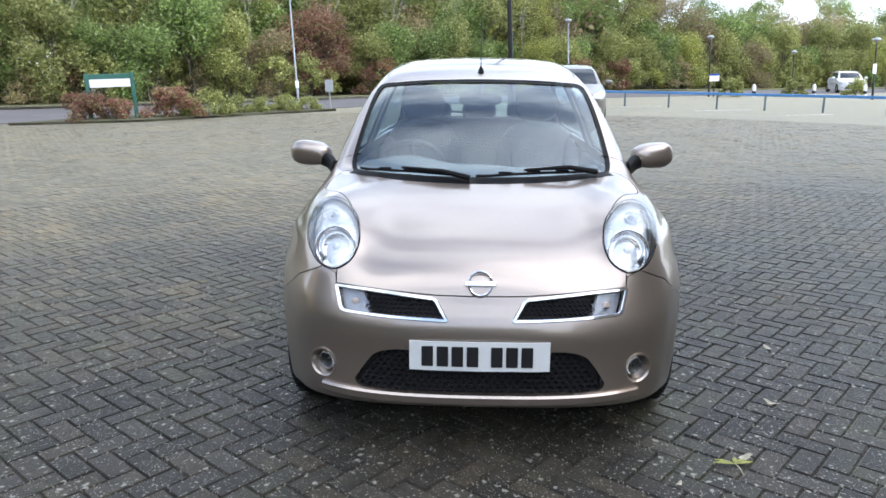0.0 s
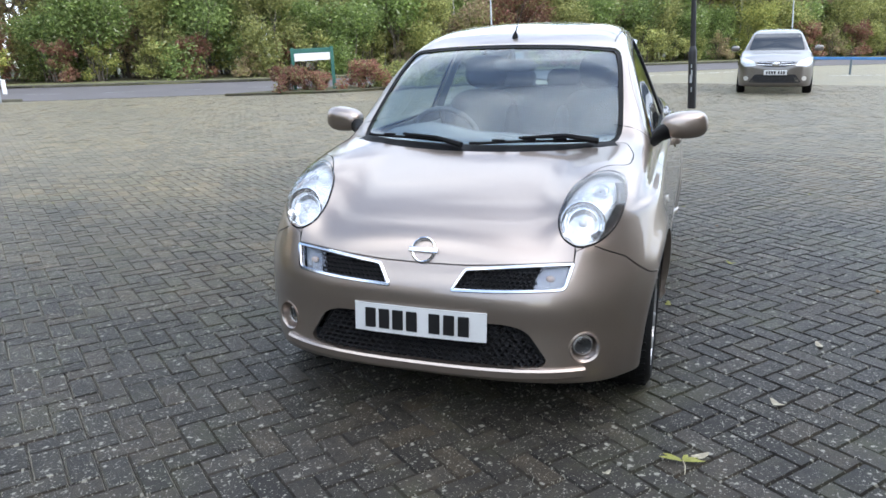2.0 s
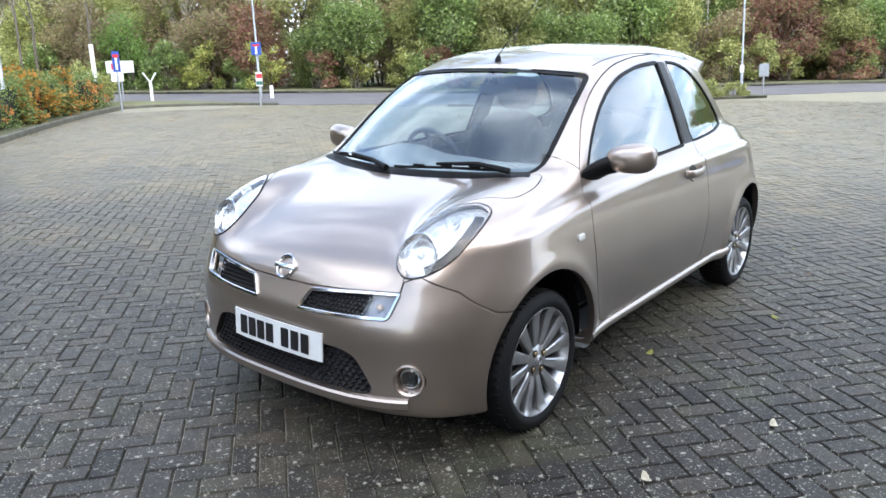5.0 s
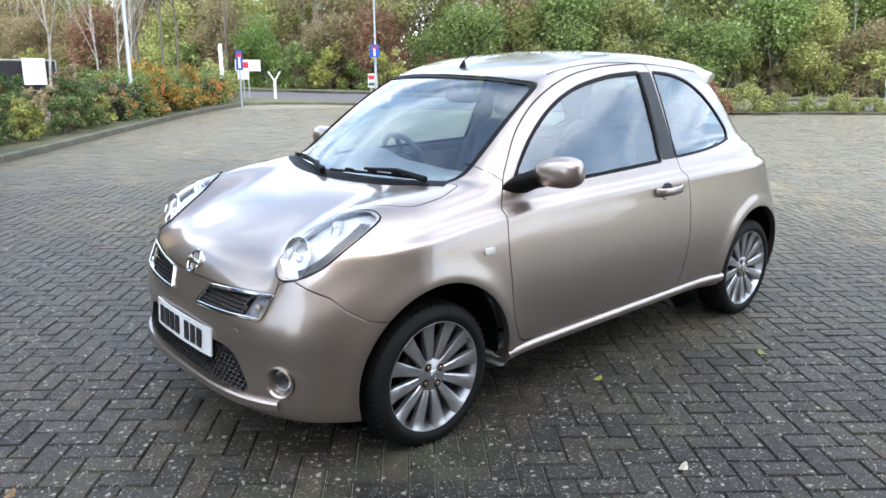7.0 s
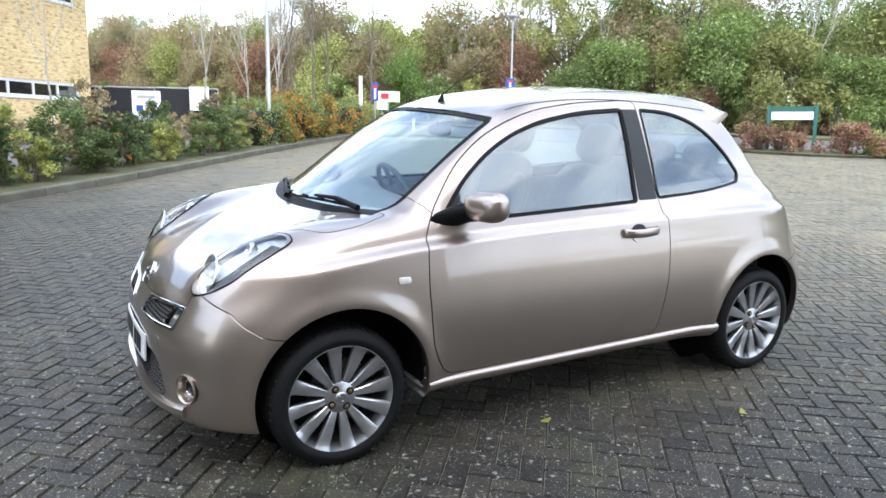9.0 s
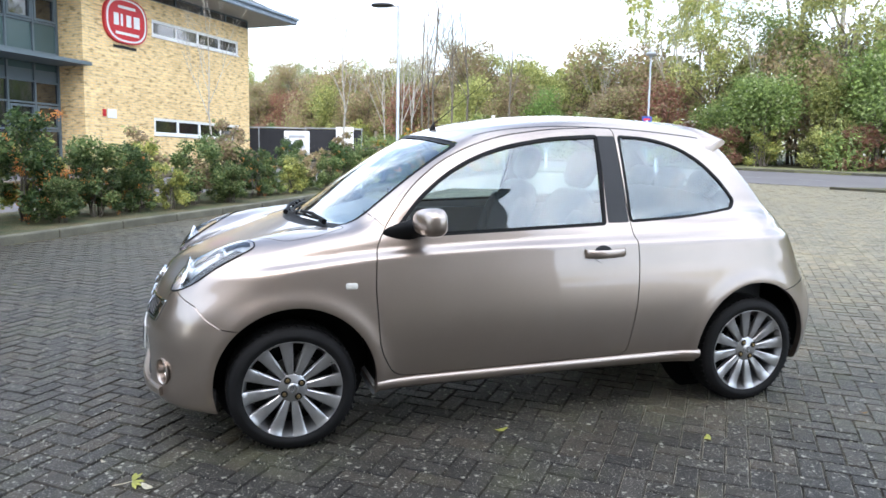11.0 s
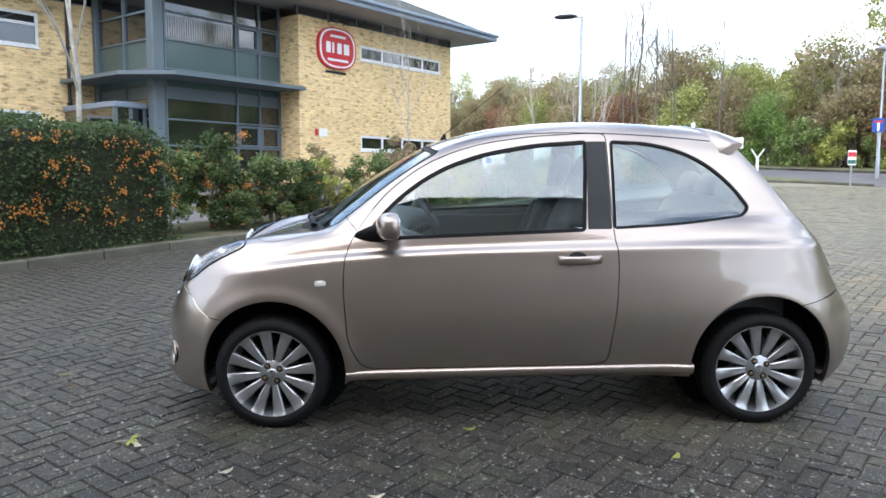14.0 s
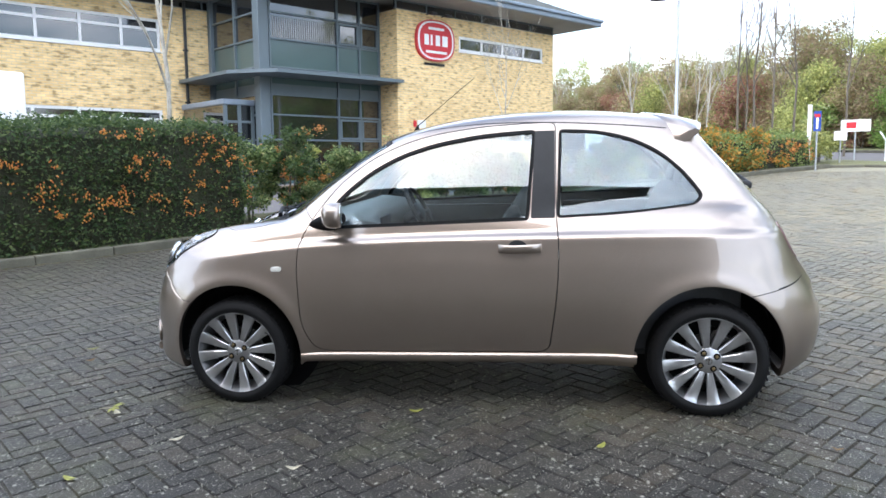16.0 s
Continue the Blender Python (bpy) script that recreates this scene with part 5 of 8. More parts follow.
M["brick"] = brick_material("buff_brick")
M["white_frame"] = surface("white_frame", (0.78, 0.78, 0.77), 0.4, var=0.04, bump=0.03)
M["grey_frame"] = surface("blue_grey_frame", (0.115, 0.148, 0.168), 0.42, var=0.08, scale=2)
M["fascia"] = surface("blue_grey_fascia", (0.22, 0.27, 0.33), 0.4, var=0.07, scale=2)
M["soffit"] = surface("soffit_board", (0.30, 0.30, 0.29), 0.7, var=0.08, scale=2)
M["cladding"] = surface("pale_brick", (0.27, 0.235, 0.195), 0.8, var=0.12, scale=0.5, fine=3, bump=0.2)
M["roof"] = surface("dark_roof_tile", (0.07, 0.075, 0.065), 0.8, var=0.25, scale=2.0, fine=25, bump=0.5, depth=0.03)
M["pane"] = surface("window_pane", (0.012, 0.014, 0.016), 0.04, var=0.2, scale=0.6, bump=0.0, rvar=0.02, spec=1.0, coat=1.0)
M["spandrel"] = surface("grey_green_spandrel", (0.075, 0.12, 0.12), 0.12, var=0.1, scale=0.7, bump=0.0, rvar=0.03)
M["blind"] = surface("vertical_blinds", (0.22, 0.21, 0.19), 0.8, var=0.2, scale=4)
M["red"] = surface("signal_red", (0.55, 0.025, 0.035), 0.35, var=0.06, scale=3)
M["white"] = surface("white_board", (0.80, 0.80, 0.79), 0.45, var=0.06, scale=2)
M["blue"] = surface("sign_blue", (0.02, 0.07, 0.34), 0.4, var=0.1, scale=5)
M["rail_blue"] = surface("rail_blue", (0.07, 0.23, 0.50), 0.4, var=0.12, scale=4)
M["green"] = surface("sign_green", (0.03, 0.13, 0.10), 0.45, var=0.12, scale=3)
M["post_black"] = surface("black_post", (0.008, 0.008, 0.0095), 0.4, var=0.3, scale=5)
M["galv"] = surface("galvanised_steel", (0.42, 0.44, 0.46), 0.4, 0.6, var=0.12, scale=4)
M["timber"] = surface("weathered_timber", (0.26, 0.215, 0.15), 0.85, var=0.25, scale=5, bump=0.4)
M["fence_black"] = surface("black_debris_net", (0.022, 0.022, 0.026), 0.8, var=0.3, scale=4)
M["bark"] = surface("grey_bark", (0.16, 0.135, 0.105), 0.9, var=0.35, scale=6, fine=50, bump=0.7, depth=0.01)
M["birch"] = surface("pale_bark", (0.46, 0.43, 0.37), 0.85, var=0.3, scale=5, fine=40, bump=0.5)
# near-black colour that stands for the shade inside the hedges
M["core"] = surface("hedge_shade", (0.030, 0.034, 0.014), 0.95, var=0.5, scale=4, fine=30, bump=0.9, depth=0.05)
M["berry"] = leafy("orange_berries", [(0.0, (0.55, 0.16, 0.012)), (0.6, (0.66, 0.28, 0.02)), (1.0, (0.56, 0.11, 0.015))], 0.35, 0.1)
LEAF = {
    "bed": [(0.0, (0.024, 0.040, 0.012)), (0.55, (0.055, 0.082, 0.022)), (0.9, (0.10, 0.125, 0.04)), (1.0, (0.17, 0.16, 0.06))],
    "hedge": [(0.0, (0.012, 0.026, 0.007)), (0.6, (0.028, 0.051, 0.013)), (1.0, (0.070, 0.090, 0.027))],
    "green": [(0.0, (0.045, 0.070, 0.018)), (0.6, (0.095, 0.130, 0.034)), (0.92, (0.16, 0.21, 0.05)), (1.0, (0.30, 0.32, 0.16))],
    "bright": [(0.0, (0.05, 0.095, 0.02)), (0.7, (0.10, 0.165, 0.03)), (1.0, (0.19, 0.25, 0.06))],
    "yellow": [(0.0, (0.07, 0.090, 0.022)), (0.5, (0.145, 0.155, 0.038)), (0.88, (0.22, 0.21, 0.05)), (1.0, (0.36, 0.29, 0.07))],
    "olive": [(0.0, (0.065, 0.075, 0.022)), (0.5, (0.135, 0.145, 0.042)), (0.85, (0.20, 0.20, 0.06)), (1.0, (0.27, 0.25, 0.09))],
    "silver": [(0.0, (0.06, 0.085, 0.025)), (0.5, (0.13, 0.165, 0.05)), (0.88, (0.20, 0.24, 0.085)), (1.0, (0.38, 0.42, 0.24))],
    "rust": [(0.0, (0.095, 0.072, 0.042)), (0.45, (0.165, 0.120, 0.066)), (0.7, (0.20, 0.150, 0.075)), (0.78, (0.12, 0.13, 0.045)), (1.0, (0.16, 0.165, 0.055))],
    "red": [(0.0, (0.075, 0.035, 0.025)), (0.5, (0.155, 0.065, 0.042)), (0.75, (0.15, 0.10, 0.05)), (1.0, (0.11, 0.13, 0.04))],
    "orange": [(0.0, (0.05, 0.075, 0.02)), (0.45, (0.11, 0.13, 0.03)), (0.6, (0.26, 0.105, 0.010)), (1.0, (0.25, 0.13, 0.012))],
}
for k_, v_ in LEAF.items():
    M["leaf_" + k_] = leafy("leaves_" + k_, [(at, tuple(min(0.6, c * k) for c, k in zip(col, (2.34, 2.33, 2.45)))) for at, col in v_])


# ---------- ground, road, kerbs ----------
def flat(name, pts, z, material, label, category, thick=0.05, parent=None):
    """A thin slab with a given outline."""
    bm = bmesh.new()
    top = [bm.verts.new((x, y, z)) for x, y in pts]
    bot = [bm.verts.new((x, y, z - thick)) for x, y in pts]
    bm.faces.new(top)
    bm.faces.new(bot[::-1])
    n = len(pts)
    for i in range(n):
        bm.faces.new((top[i], bot[i], bot[(i + 1) % n], top[(i + 1) % n]))
    ob = part(name, bm, material, parent, smooth=0)
    return tagged(ob, label, category, kind="structure")


def ground_material():
    """Far paving: the blocks' mean colour with their faint rows."""
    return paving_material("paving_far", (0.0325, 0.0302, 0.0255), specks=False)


M["ground"] = ground_material()
bm = bmesh.new()
n_ = 24
edge = [400 * math.copysign(abs(s_) ** 2.2, s_) for s_ in np.linspace(-1, 1, n_ + 1)]
gv = [[bm.verts.new((x, y, -0.0125)) for y in edge] for x in edge]
for i in range(n_):
    for j in range(n_):
        bm.faces.new((gv[i][j], gv[i + 1][j], gv[i + 1][j + 1], gv[i][j + 1]))
tagged(part("ground", bm, M["ground"], None, smooth=0), "wide grey car park ground reaching the horizon", "ground", kind="structure")

D2, N2 = Vector((-0.7855, 0.6189)), Vector((0.6189, 0.7855))      # along and across the kerb by the offices
K0 = Vector((-4.75, -3.50))


def bend(s):
    """How far the kerb swings out towards its far end."""
    f = min(1.0, max(0.0, (s - 1.0) / 5.0))
    return 0.30 * f * f * (3 - 2 * f) + 0.011 * max(0.0, s - 13.0) ** 2


def kp(s, v=0.0):
    p = K0 + D2 * s + N2 * (v + bend(s))
    return (p.x, p.y)


FAR = [(-62, -4), (-45, 6.0), (-34, 12.2), (-26, 16.6), (-20.7, 19.9), (-16.1, 23.2), (-10.5, 28.8), (-4.5, 36.5), (4, 44.0), (15, 51.5), (32, 61), (60, 76)]
NEAR = [(-60, -12), (-42, -1.5), (-31, 6.0), (-21.0, 11.6), (-16.3, 13.6), (-12.3, 16.6), (-7.6, 22.0), (-2.6, 29.4), (5, 36.5), (17, 44.5), (34, 53.5), (62, 68)]
road = flat("road", NEAR + FAR[::-1], 0.004, M["asphalt"], "grey asphalt access road behind the car park", "road", 0.02)


def band(a, w):
    """A line moved sideways by w, to its left."""
    out = []
    for i, p in enumerate(a):
        q0, q1 = Vector(a[max(i - 1, 0)]), Vector(a[min(i + 1, len(a) - 1)])
        d = (q1 - q0).normalized()
        out.append((p[0] - d.y * w, p[1] + d.x * w))
    return out


flat("verge", FAR + band(FAR, 2.6)[::-1], 0.075, M["grass"], "rough green grass verge before the trees", "verge", 0.09)
flat("wood_floor", band(FAR, 2.6) + band(FAR, 30)[::-1], 0.060, M["soil"], "brown leaf-littered ground under the trees", "ground", 0.07)


def kerb_line(pts, name, label, h=0.11, step=0.915, w=0.125):
    """A run of kerb stones along a line."""
    kb = tagged(new(name), label, "kerb", kind="structure")
    p = [Vector(q) for q in pts]
    meshes = {}
    for a, b in zip(p, p[1:]):
        n = max(1, round((b - a).length / step))
        d = (b - a) / n
        ln = round(d.length, 2)
        if ln not in meshes:
            bm = bmesh.new()
            box(bm, 0.004, ln - 0.004, 0, w, -0.15, h, Matrix(), 0.018, 2)
            me = bpy.data.meshes.new("kerb_stone")
            bm.to_mesh(me)
            bm.free()
            me.materials.append(M["kerb"])
            meshes[ln] = me
        for i in range(n):
            st = new("kerb_stone", meshes[ln])
            st.parent = kb
            q = a + d * i
            st.matrix_basis = Matrix.Translation((q.x, q.y, 0)) @ Matrix.Rotation(math.atan2(d.y, d.x), 4, "Z")
    return kb


kerb_line([kp(s_) for s_ in (-8, 1, 3, 6, 13, 16, 18, 20)][::-1], "kerb", "weathered concrete kerb along the planting bed")
flat("planting_bed", [kp(s_, -0.10) for s_ in (-9, 1, 3, 6, 13, 16, 18, 20)] + [kp(s_, -2.2) for s_ in (20.5, 16, 13, 6, 1, -9)], 0.085, M["soil"], "leaf-littered soil bed behind the kerb", "planting bed", 0.2)
flat("office_yard", [kp(s_, -2.2) for s_ in (-12, 1, 6, 13, 16, 20.5)] + [kp(24, -30), kp(-14, -30)], 0.02, M["asphalt"], "grey office parking yard", "yard", 0.06)
kerb_line(band(FAR, 0.0)[2:-2], "far_kerb", "low concrete kerb along the far side of the road", 0.11, 1.8)
end = [kp(20), (-19.9, 10.6), (-19.0, 12.0), (-17.0, 13.2)]
kerb_line(end, "end_kerb", "low kerb at the end of the car park", 0.07, 0.9)
flat("end_verge", [(-20.7, 9.3), (-19.75, 11.5), (-17.4, 13.2), (-21, 12.6), (-27, 9.0), (-24.5, 6.4)], 0.055, M["grass"], "worn grass verge beside the junction", "verge", 0.09)
ISLE = [(-12.0, 15.6), (-9.2, 17.3), (-6.4, 21.6), (-5.0, 23.6), (-5.6, 24.2), (-7.8, 22.6), (-10.9, 18.6)]
flat("island_bed", ISLE, 0.07, M["soil"], "planted island with low shrubs at the road side", "planting bed", 0.12)
kerb_line(ISLE[:5], "island_kerb", "low kerb round the planted island", 0.075, 0.9)
# painted bay lines
for x0, y0, x1, y1 in ((5.3, 27.2, 7.6, 27.9), (8.0, 24.8, 10.4, 25.7), (10.2, 22.2, 12.2, 23.0), (12.6, 20.6, 13.8, 21.1), (-1.2, 27.4, 2.4, 31.0)):
    a, b = Vector((x0, y0)), Vector((x1, y1))
    for i in range(6):
        p0, p1 = a.lerp(b, i / 6), a.lerp(b, (i + 0.72) / 6)
        nn = (b - a).normalized().orthogonal() * 0.055
        flat("bay_marking", [tuple(p0 - nn), tuple(p1 - nn), tuple(p1 + nn), tuple(p0 + nn)], 0.006, M["white"], "worn white painted bay line", "road marking", 0.004)
dash = [Vector(p) for p in band(NEAR, 3.1)]
for i in range(3, 8):
    for f in (0.15, 0.65):
        p0, p1 = dash[i].lerp(dash[i + 1], f), dash[i].lerp(dash[i + 1], f + 0.22)
        nn = (p1 - p0).normalized().orthogonal() * 0.05
        flat("lane_marking", [tuple(p0 - nn), tuple(p1 - nn), tuple(p1 + nn), tuple(p0 + nn)], 0.008, M["faded_line"], "faded white centre line dash", "road marking", 0.004)


# ---------- the office building ----------
BX, BG, BN = Vector((0.7855, -0.6171, 0.0465)), Vector((-0.0488, 0.0131, 0.9987)), Vector((0.6169, 0.7868, 0.0199))
B = Matrix(((BX.x, BN.x, BG.x, -22.3), (BX.y, BN.y, BG.y, -1.1), (BX.z, BN.z, BG.z, 0.0), (0, 0, 0, 1)))


def wall_piece(bm, u0, u1, v, z0, z1, holes=(), thick=0.3):
    """A wall facing +v from u0 to u1 with rectangular openings (u0, u1, z0, z1)."""
    us = sorted({u0, u1, *[h[0] for h in holes], *[h[1] for h in holes]})
    zs = sorted({z0, z1, *[h[2] for h in holes], *[h[3] for h in holes]})
    for ua, ub in zip(us, us[1:]):
        for za, zb in zip(zs, zs[1:]):
            um, zm = (ua + ub) / 2, (za + zb) / 2
            if any(h[0] < um < h[1] and h[2] < zm < h[3] for h in holes):
                continue
            box(bm, -ub, -ua, v - thick, v, za, zb)
    bmesh.ops.remove_doubles(bm, verts=bm.verts, dist=0.0005)
    return bm


def strip_window(parent, u0, u1, z0, z1, v, mull, transom=(), deep=0.035):
    """A white-framed band of panes set back in a wall."""
    w = new("window")
    w.parent = parent
    w["label"] = "white-framed strip window with dark panes"
    fw = 0.085
    bm = bmesh.new()
    for a, b in ((z0, z0 + fw), (z1 - fw, z1)):
        box(bm, -u1, -u0, v - deep - 0.06, v - deep + 0.02, a, b, Matrix(), 0.006, 1)
    part("frame", bm, M["white_frame"], w)
    for u in [u0 + fw / 2, *mull, u1 - fw / 2]:
        bm = bmesh.new()
        box(bm, -u - fw / 2, -u + fw / 2, v - deep - 0.055, v - deep + 0.022, z0 + fw, z1 - fw, Matrix(), 0.006, 1)
        part("mullion", bm, M["white_frame"], w)
    for z in transom:
        bm = bmesh.new()
        box(bm, -u1 + fw, -u0 - fw, v - deep - 0.05, v - deep + 0.018, z - fw / 2, z + fw / 2, Matrix(), 0.006, 1)
        part("transom", bm, M["white_frame"], w)
    es = [u0, *mull, u1]
    zz = [z0, *transom, z1]
    for a, b in zip(es, es[1:]):
        for c, d in zip(zz, zz[1:]):
            bm = bmesh.new()
            box(bm, -b + fw * 0.4, -a - fw * 0.4, v - deep - 0.03, v - deep - 0.015, c + fw * 0.4, d - fw * 0.4)
            part("pane", bm, M["pane"], w)
    bm = bmesh.new()
    box(bm, -u1 - 0.03, -u0 + 0.03, v - deep, v + 0.035, z0 - 0.045, z0 + 0.0, Matrix(), 0.008, 1)
    part("sill", bm, M["white_frame"], w)
    return w


def office():
    b = tagged(new("office_building"), "two-storey buff brick office with glazed grey entrance tower", "building")
    b.matrix_basis = B
    up, lo = (-1.34, 3.05, 4.06, 4.56), (-1.34, 3.04, 1.03, 1.55)
    bm = bmesh.new()
    wall_piece(bm, -4.05, 3.68, 0.0, -0.6, 5.12, [up, lo])
    part("wall", bm, M["brick"], b, "buff brick gable wall", 0)
    bm = bmesh.new()
    box(bm, -3.68, -3.38, -14, -0.3, -0.6, 5.12)
    part("wall", bm, M["brick"], b, "", 0)
    bm = bmesh.new()
    box(bm, 3.75, 4.05, -4.2, -0.3, -0.6, 5.12)
    part("wall", bm, M["brick"], b, "", 0)
    wu = [(-14.35, -9.92, 3.72, 4.68), (-20.2, -15.2, 3.72, 4.68)]
    wl = [(-14.6, -9.95, 0.95, 1.95), (-20.4, -15.3, 0.95, 1.95)]
    bm = bmesh.new()
    wall_piece(bm, -24, -8.36, -4.23, -0.6, 5.12, wu + wl)
    part("wall", bm, M["brick"], b, "buff brick wing wall", 0)
    strip_window(b, *up[:2], *up[2:], 0.0, (-0.22, 0.85, 1.98))
    strip_window(b, *lo[:2], *lo[2:], 0.0, (-0.22, 0.85, 1.98))
    for q in wu:
        strip_window(b, *q, -4.23, [q[0] + (q[1] - q[0]) * f for f in (0.22, 0.48, 0.74)], (4.36,))
    for q in wl:
        strip_window(b, *q, -4.23, [q[0] + (q[1] - q[0]) * f for f in (0.22, 0.48, 0.74)], (1.66,))
    # clerestory, soffit, fascia and hipped roof
    for u0, u1, v in ((-4.05, 3.68, -0.06), (-24, -4.05, -4.29)):
        bm = bmesh.new()
        box(bm, -u1, -u0, v - 0.1, v, 5.12, 5.42)
        cl = part("clerestory", bm, M["pane"], b, "dark glass band under the eaves")
        bm = bmesh.new()
        for z in (5.13, 5.40):
            box(bm, -u1, -u0, v - 0.01, v + 0.03, z - 0.02, z + 0.02)
        for u in np.arange(u0, u1 + 0.1, 1.29):
            box(bm, -u - 0.025, -u + 0.025, v - 0.01, v + 0.028, 5.15, 5.38)
        part("frame", bm, M["grey_frame"], cl)
    bm = bmesh.new()
    box(bm, -4.95, 8.75, -15, 1.18, 5.42, 5.47)
    box(bm, 8.75, 24, -15, -3.0, 5.42, 5.47)
    part("soffit", bm, M["soffit"], b, "grey boarded soffit", 0)
    for x0, x1, v0, v1 in ((-5.02, 8.85, 1.16, 1.26), (-5.04, -4.94, -15, 1.26), (8.85, 24, -3.02, -2.92)):
        bm = bmesh.new()
        box(bm, x0, x1, v0, v1, 5.43, 5.66, Matrix(), 0.015, 1)
        fa = part("fascia", bm, M["fascia"], b, "blue-grey metal fascia and gutter")
        bm = bmesh.new()
        if x1 > 0:
            box(bm, x0 - 0.06, x1, v1, v1 + 0.09, 5.58, 5.69, Matrix(), 0.03, 2)
        else:
            box(bm, x0 - 0.09, x0, v0, v1 + 0.06, 5.58, 5.69, Matrix(), 0.03, 2)
        part("gutter", bm, M["fascia"], fa)
    bm = bmesh.new()
    vs = [bm.verts.new(p) for p in ((-5.0, 1.2, 5.67), (8.8, 1.2, 5.67), (8.8, -15, 5.67), (-5.0, -15, 5.67), (1.9, -6, 9.1), (1.9, -9, 9.1), (24, -2.95, 5.67), (24, -15, 5.67), (8.8, -2.95, 5.67), (7.0, -9, 8.7), (24, -9, 8.7))]
    for f in ((0, 1, 4), (1, 2, 5, 4), (2, 3, 5), (3, 0, 4, 5), (0, 3, 2, 1), (8, 6, 10, 9), (6, 7, 10), (7, 2, 9, 10)):
        bm.faces.new([vs[i] for i in f])
    part("roof", bm, M["roof"], b, "dark tiled hipped roof", 0)
    # entrance tower
    V = -0.87
    tw = new("entrance_tower")
    tw.parent = b
    tw["label"] = "glazed entrance tower with grey metal frame"
    T = M["grey_frame"]
    for u, v, s in ((-8.30, V - 0.13, 0.17), (-8.30, -4.1, 0.10)):
        bm = bmesh.new()
        box(bm, -u - s, -u + s, v - s, v + s, -0.5, 5.42, Matrix(), 0.02, 1)
        part("column", bm, T, tw)
    for z0, z1, m_ in ((-0.5, 0.25, "spandrel"), (0.25, 0.99, "pane"), (0.99, 1.72, "pane"), (1.72, 2.30, "pane"), (2.30, 2.62, "grey_frame"), (2.62, 3.10, "spandrel"), (3.10, 3.90, "spandrel"), (3.90, 4.66, "pane"), (4.66, 5.42, "pane")):
        es = [-8.13, -5.72, -4.88, -4.06]
        for a, c in zip(es, es[1:]):
            bm = bmesh.new()
            box(bm, -c, -a, V - 0.07, V - 0.05, z0, z1)
            part("pane", bm, M[m_], tw)
        for v0, v1 in ((-4.0, -2.55), (-2.55, V - 0.2)):
            bm = bmesh.new()
            box(bm, 8.26, 8.28, v0, v1, z0, z1)
            part("pane", bm, M[m_], tw)
    for z in (0.25, 0.99, 1.72, 2.30, 3.10, 3.90, 4.66, 5.38):
        bm = bmesh.new()
        box(bm, 4.06, 8.2, V - 0.06, V + 0.0, z - 0.026, z + 0.026)
        box(bm, 8.24, 8.33, -4.1, V - 0.15, z - 0.026, z + 0.026)
        part("transom", bm, T, tw)
    for u in (-8.08, -5.72, -4.88, -4.10):
        bm = bmesh.new()
        box(bm, -u - 0.027, -u + 0.027, V - 0.06, V + 0.012, -0.5, 5.42)
        part("mullion", bm, T, tw)
    bm = bmesh.new()
    box(bm, 8.24, 8.345, -2.59, -2.51, -0.5, 5.42)
    part("mullion", bm, T, tw)
    # opening lights in the right-hand bays
    for z0, z1 in ((1.03, 1.66), (3.94, 4.60)):
        for ua, ub in ((-5.68, -4.92), (-4.84, -4.14)):
            bm = bmesh.new()
            for q in ((-ub, -ua, z0, z0 + 0.06), (-ub, -ua, z1 - 0.06, z1), (-ub, -ub + 0.06, z0 + 0.06, z1 - 0.06), (-ua - 0.06, -ua, z0 + 0.06, z1 - 0.06)):
                box(bm, q[0], q[1], V - 0.045, V + 0.02, q[2], q[3])
            part("casement", bm, M["grey_frame"], tw)
    # blinds seen in the upper glass
    for k in range(30):
        u = -7.95 + 0.074 * k
        bm = bmesh.new()
        box(bm, -u - 0.012, -u + 0.012, V - 0.048, V - 0.044, 3.95, 4.55)
        part("blind_slat", bm, M["blind"], tw)
    bm = bmesh.new()
    pts = [(-9.4, -4.2), (-9.4, -1.0), (-8.5, 0.25), (-3.98, 0.25), (-3.98, -0.02), (-4.06, -0.02), (-4.06, V), (-8.36, V - 0.1), (-8.36, -4.2)]
    tp = [bm.verts.new((-u, v, 2.90)) for u, v in pts]
    bt = [bm.verts.new((-u, v, 2.80)) for u, v in pts]
    bm.faces.new(tp)
    bm.faces.new(bt[::-1])
    for i in range(len(pts)):
        j = (i + 1) % len(pts)
        bm.faces.new((tp[i], bt[i], bt[j], tp[j]))
    part("canopy", bm, M["grey_frame"], tw, "thin grey entrance canopy", 0)
    # porch box
    po = new("porch")
    po.parent = b
    po["label"] = "glazed grey entrance porch"
    bm = bmesh.new()
    box(bm, 8.36, 9.36, -4.2, -1.35, 1.98, 2.14, Matrix(), 0.02, 1)
    part("porch_roof", bm, M["fascia"], po)
    for u in (-9.28, -8.85, -8.43):
        bm = bmesh.new()
        box(bm, -u - 0.05, -u + 0.05, -1.46, -1.38, -0.4, 1.98)
        part("mullion", bm, T, po)
    for z in (0.05, 0.95, 1.5):
        bm = bmesh.new()
        box(bm, 8.4, 9.31, -1.45, -1.39, z - 0.035, z + 0.035)
        part("transom", bm, T, po)
    bm = bmesh.new()
    box(bm, 8.4, 9.31, -1.44, -1.42, -0.4, 1.98)
    part("pane", bm, M["pane"], po)
    bm = bmesh.new()
    box(bm, 9.26, 9.29, -4.2, -1.46, -0.4, 1.98)
    part("pane", bm, M["pane"], po)
    # downpipe
    bm = bmesh.new()
    tube(bm, [(9.15, -4.17, -0.4), (9.15, -4.17, 5.3)], 0.045, 10)
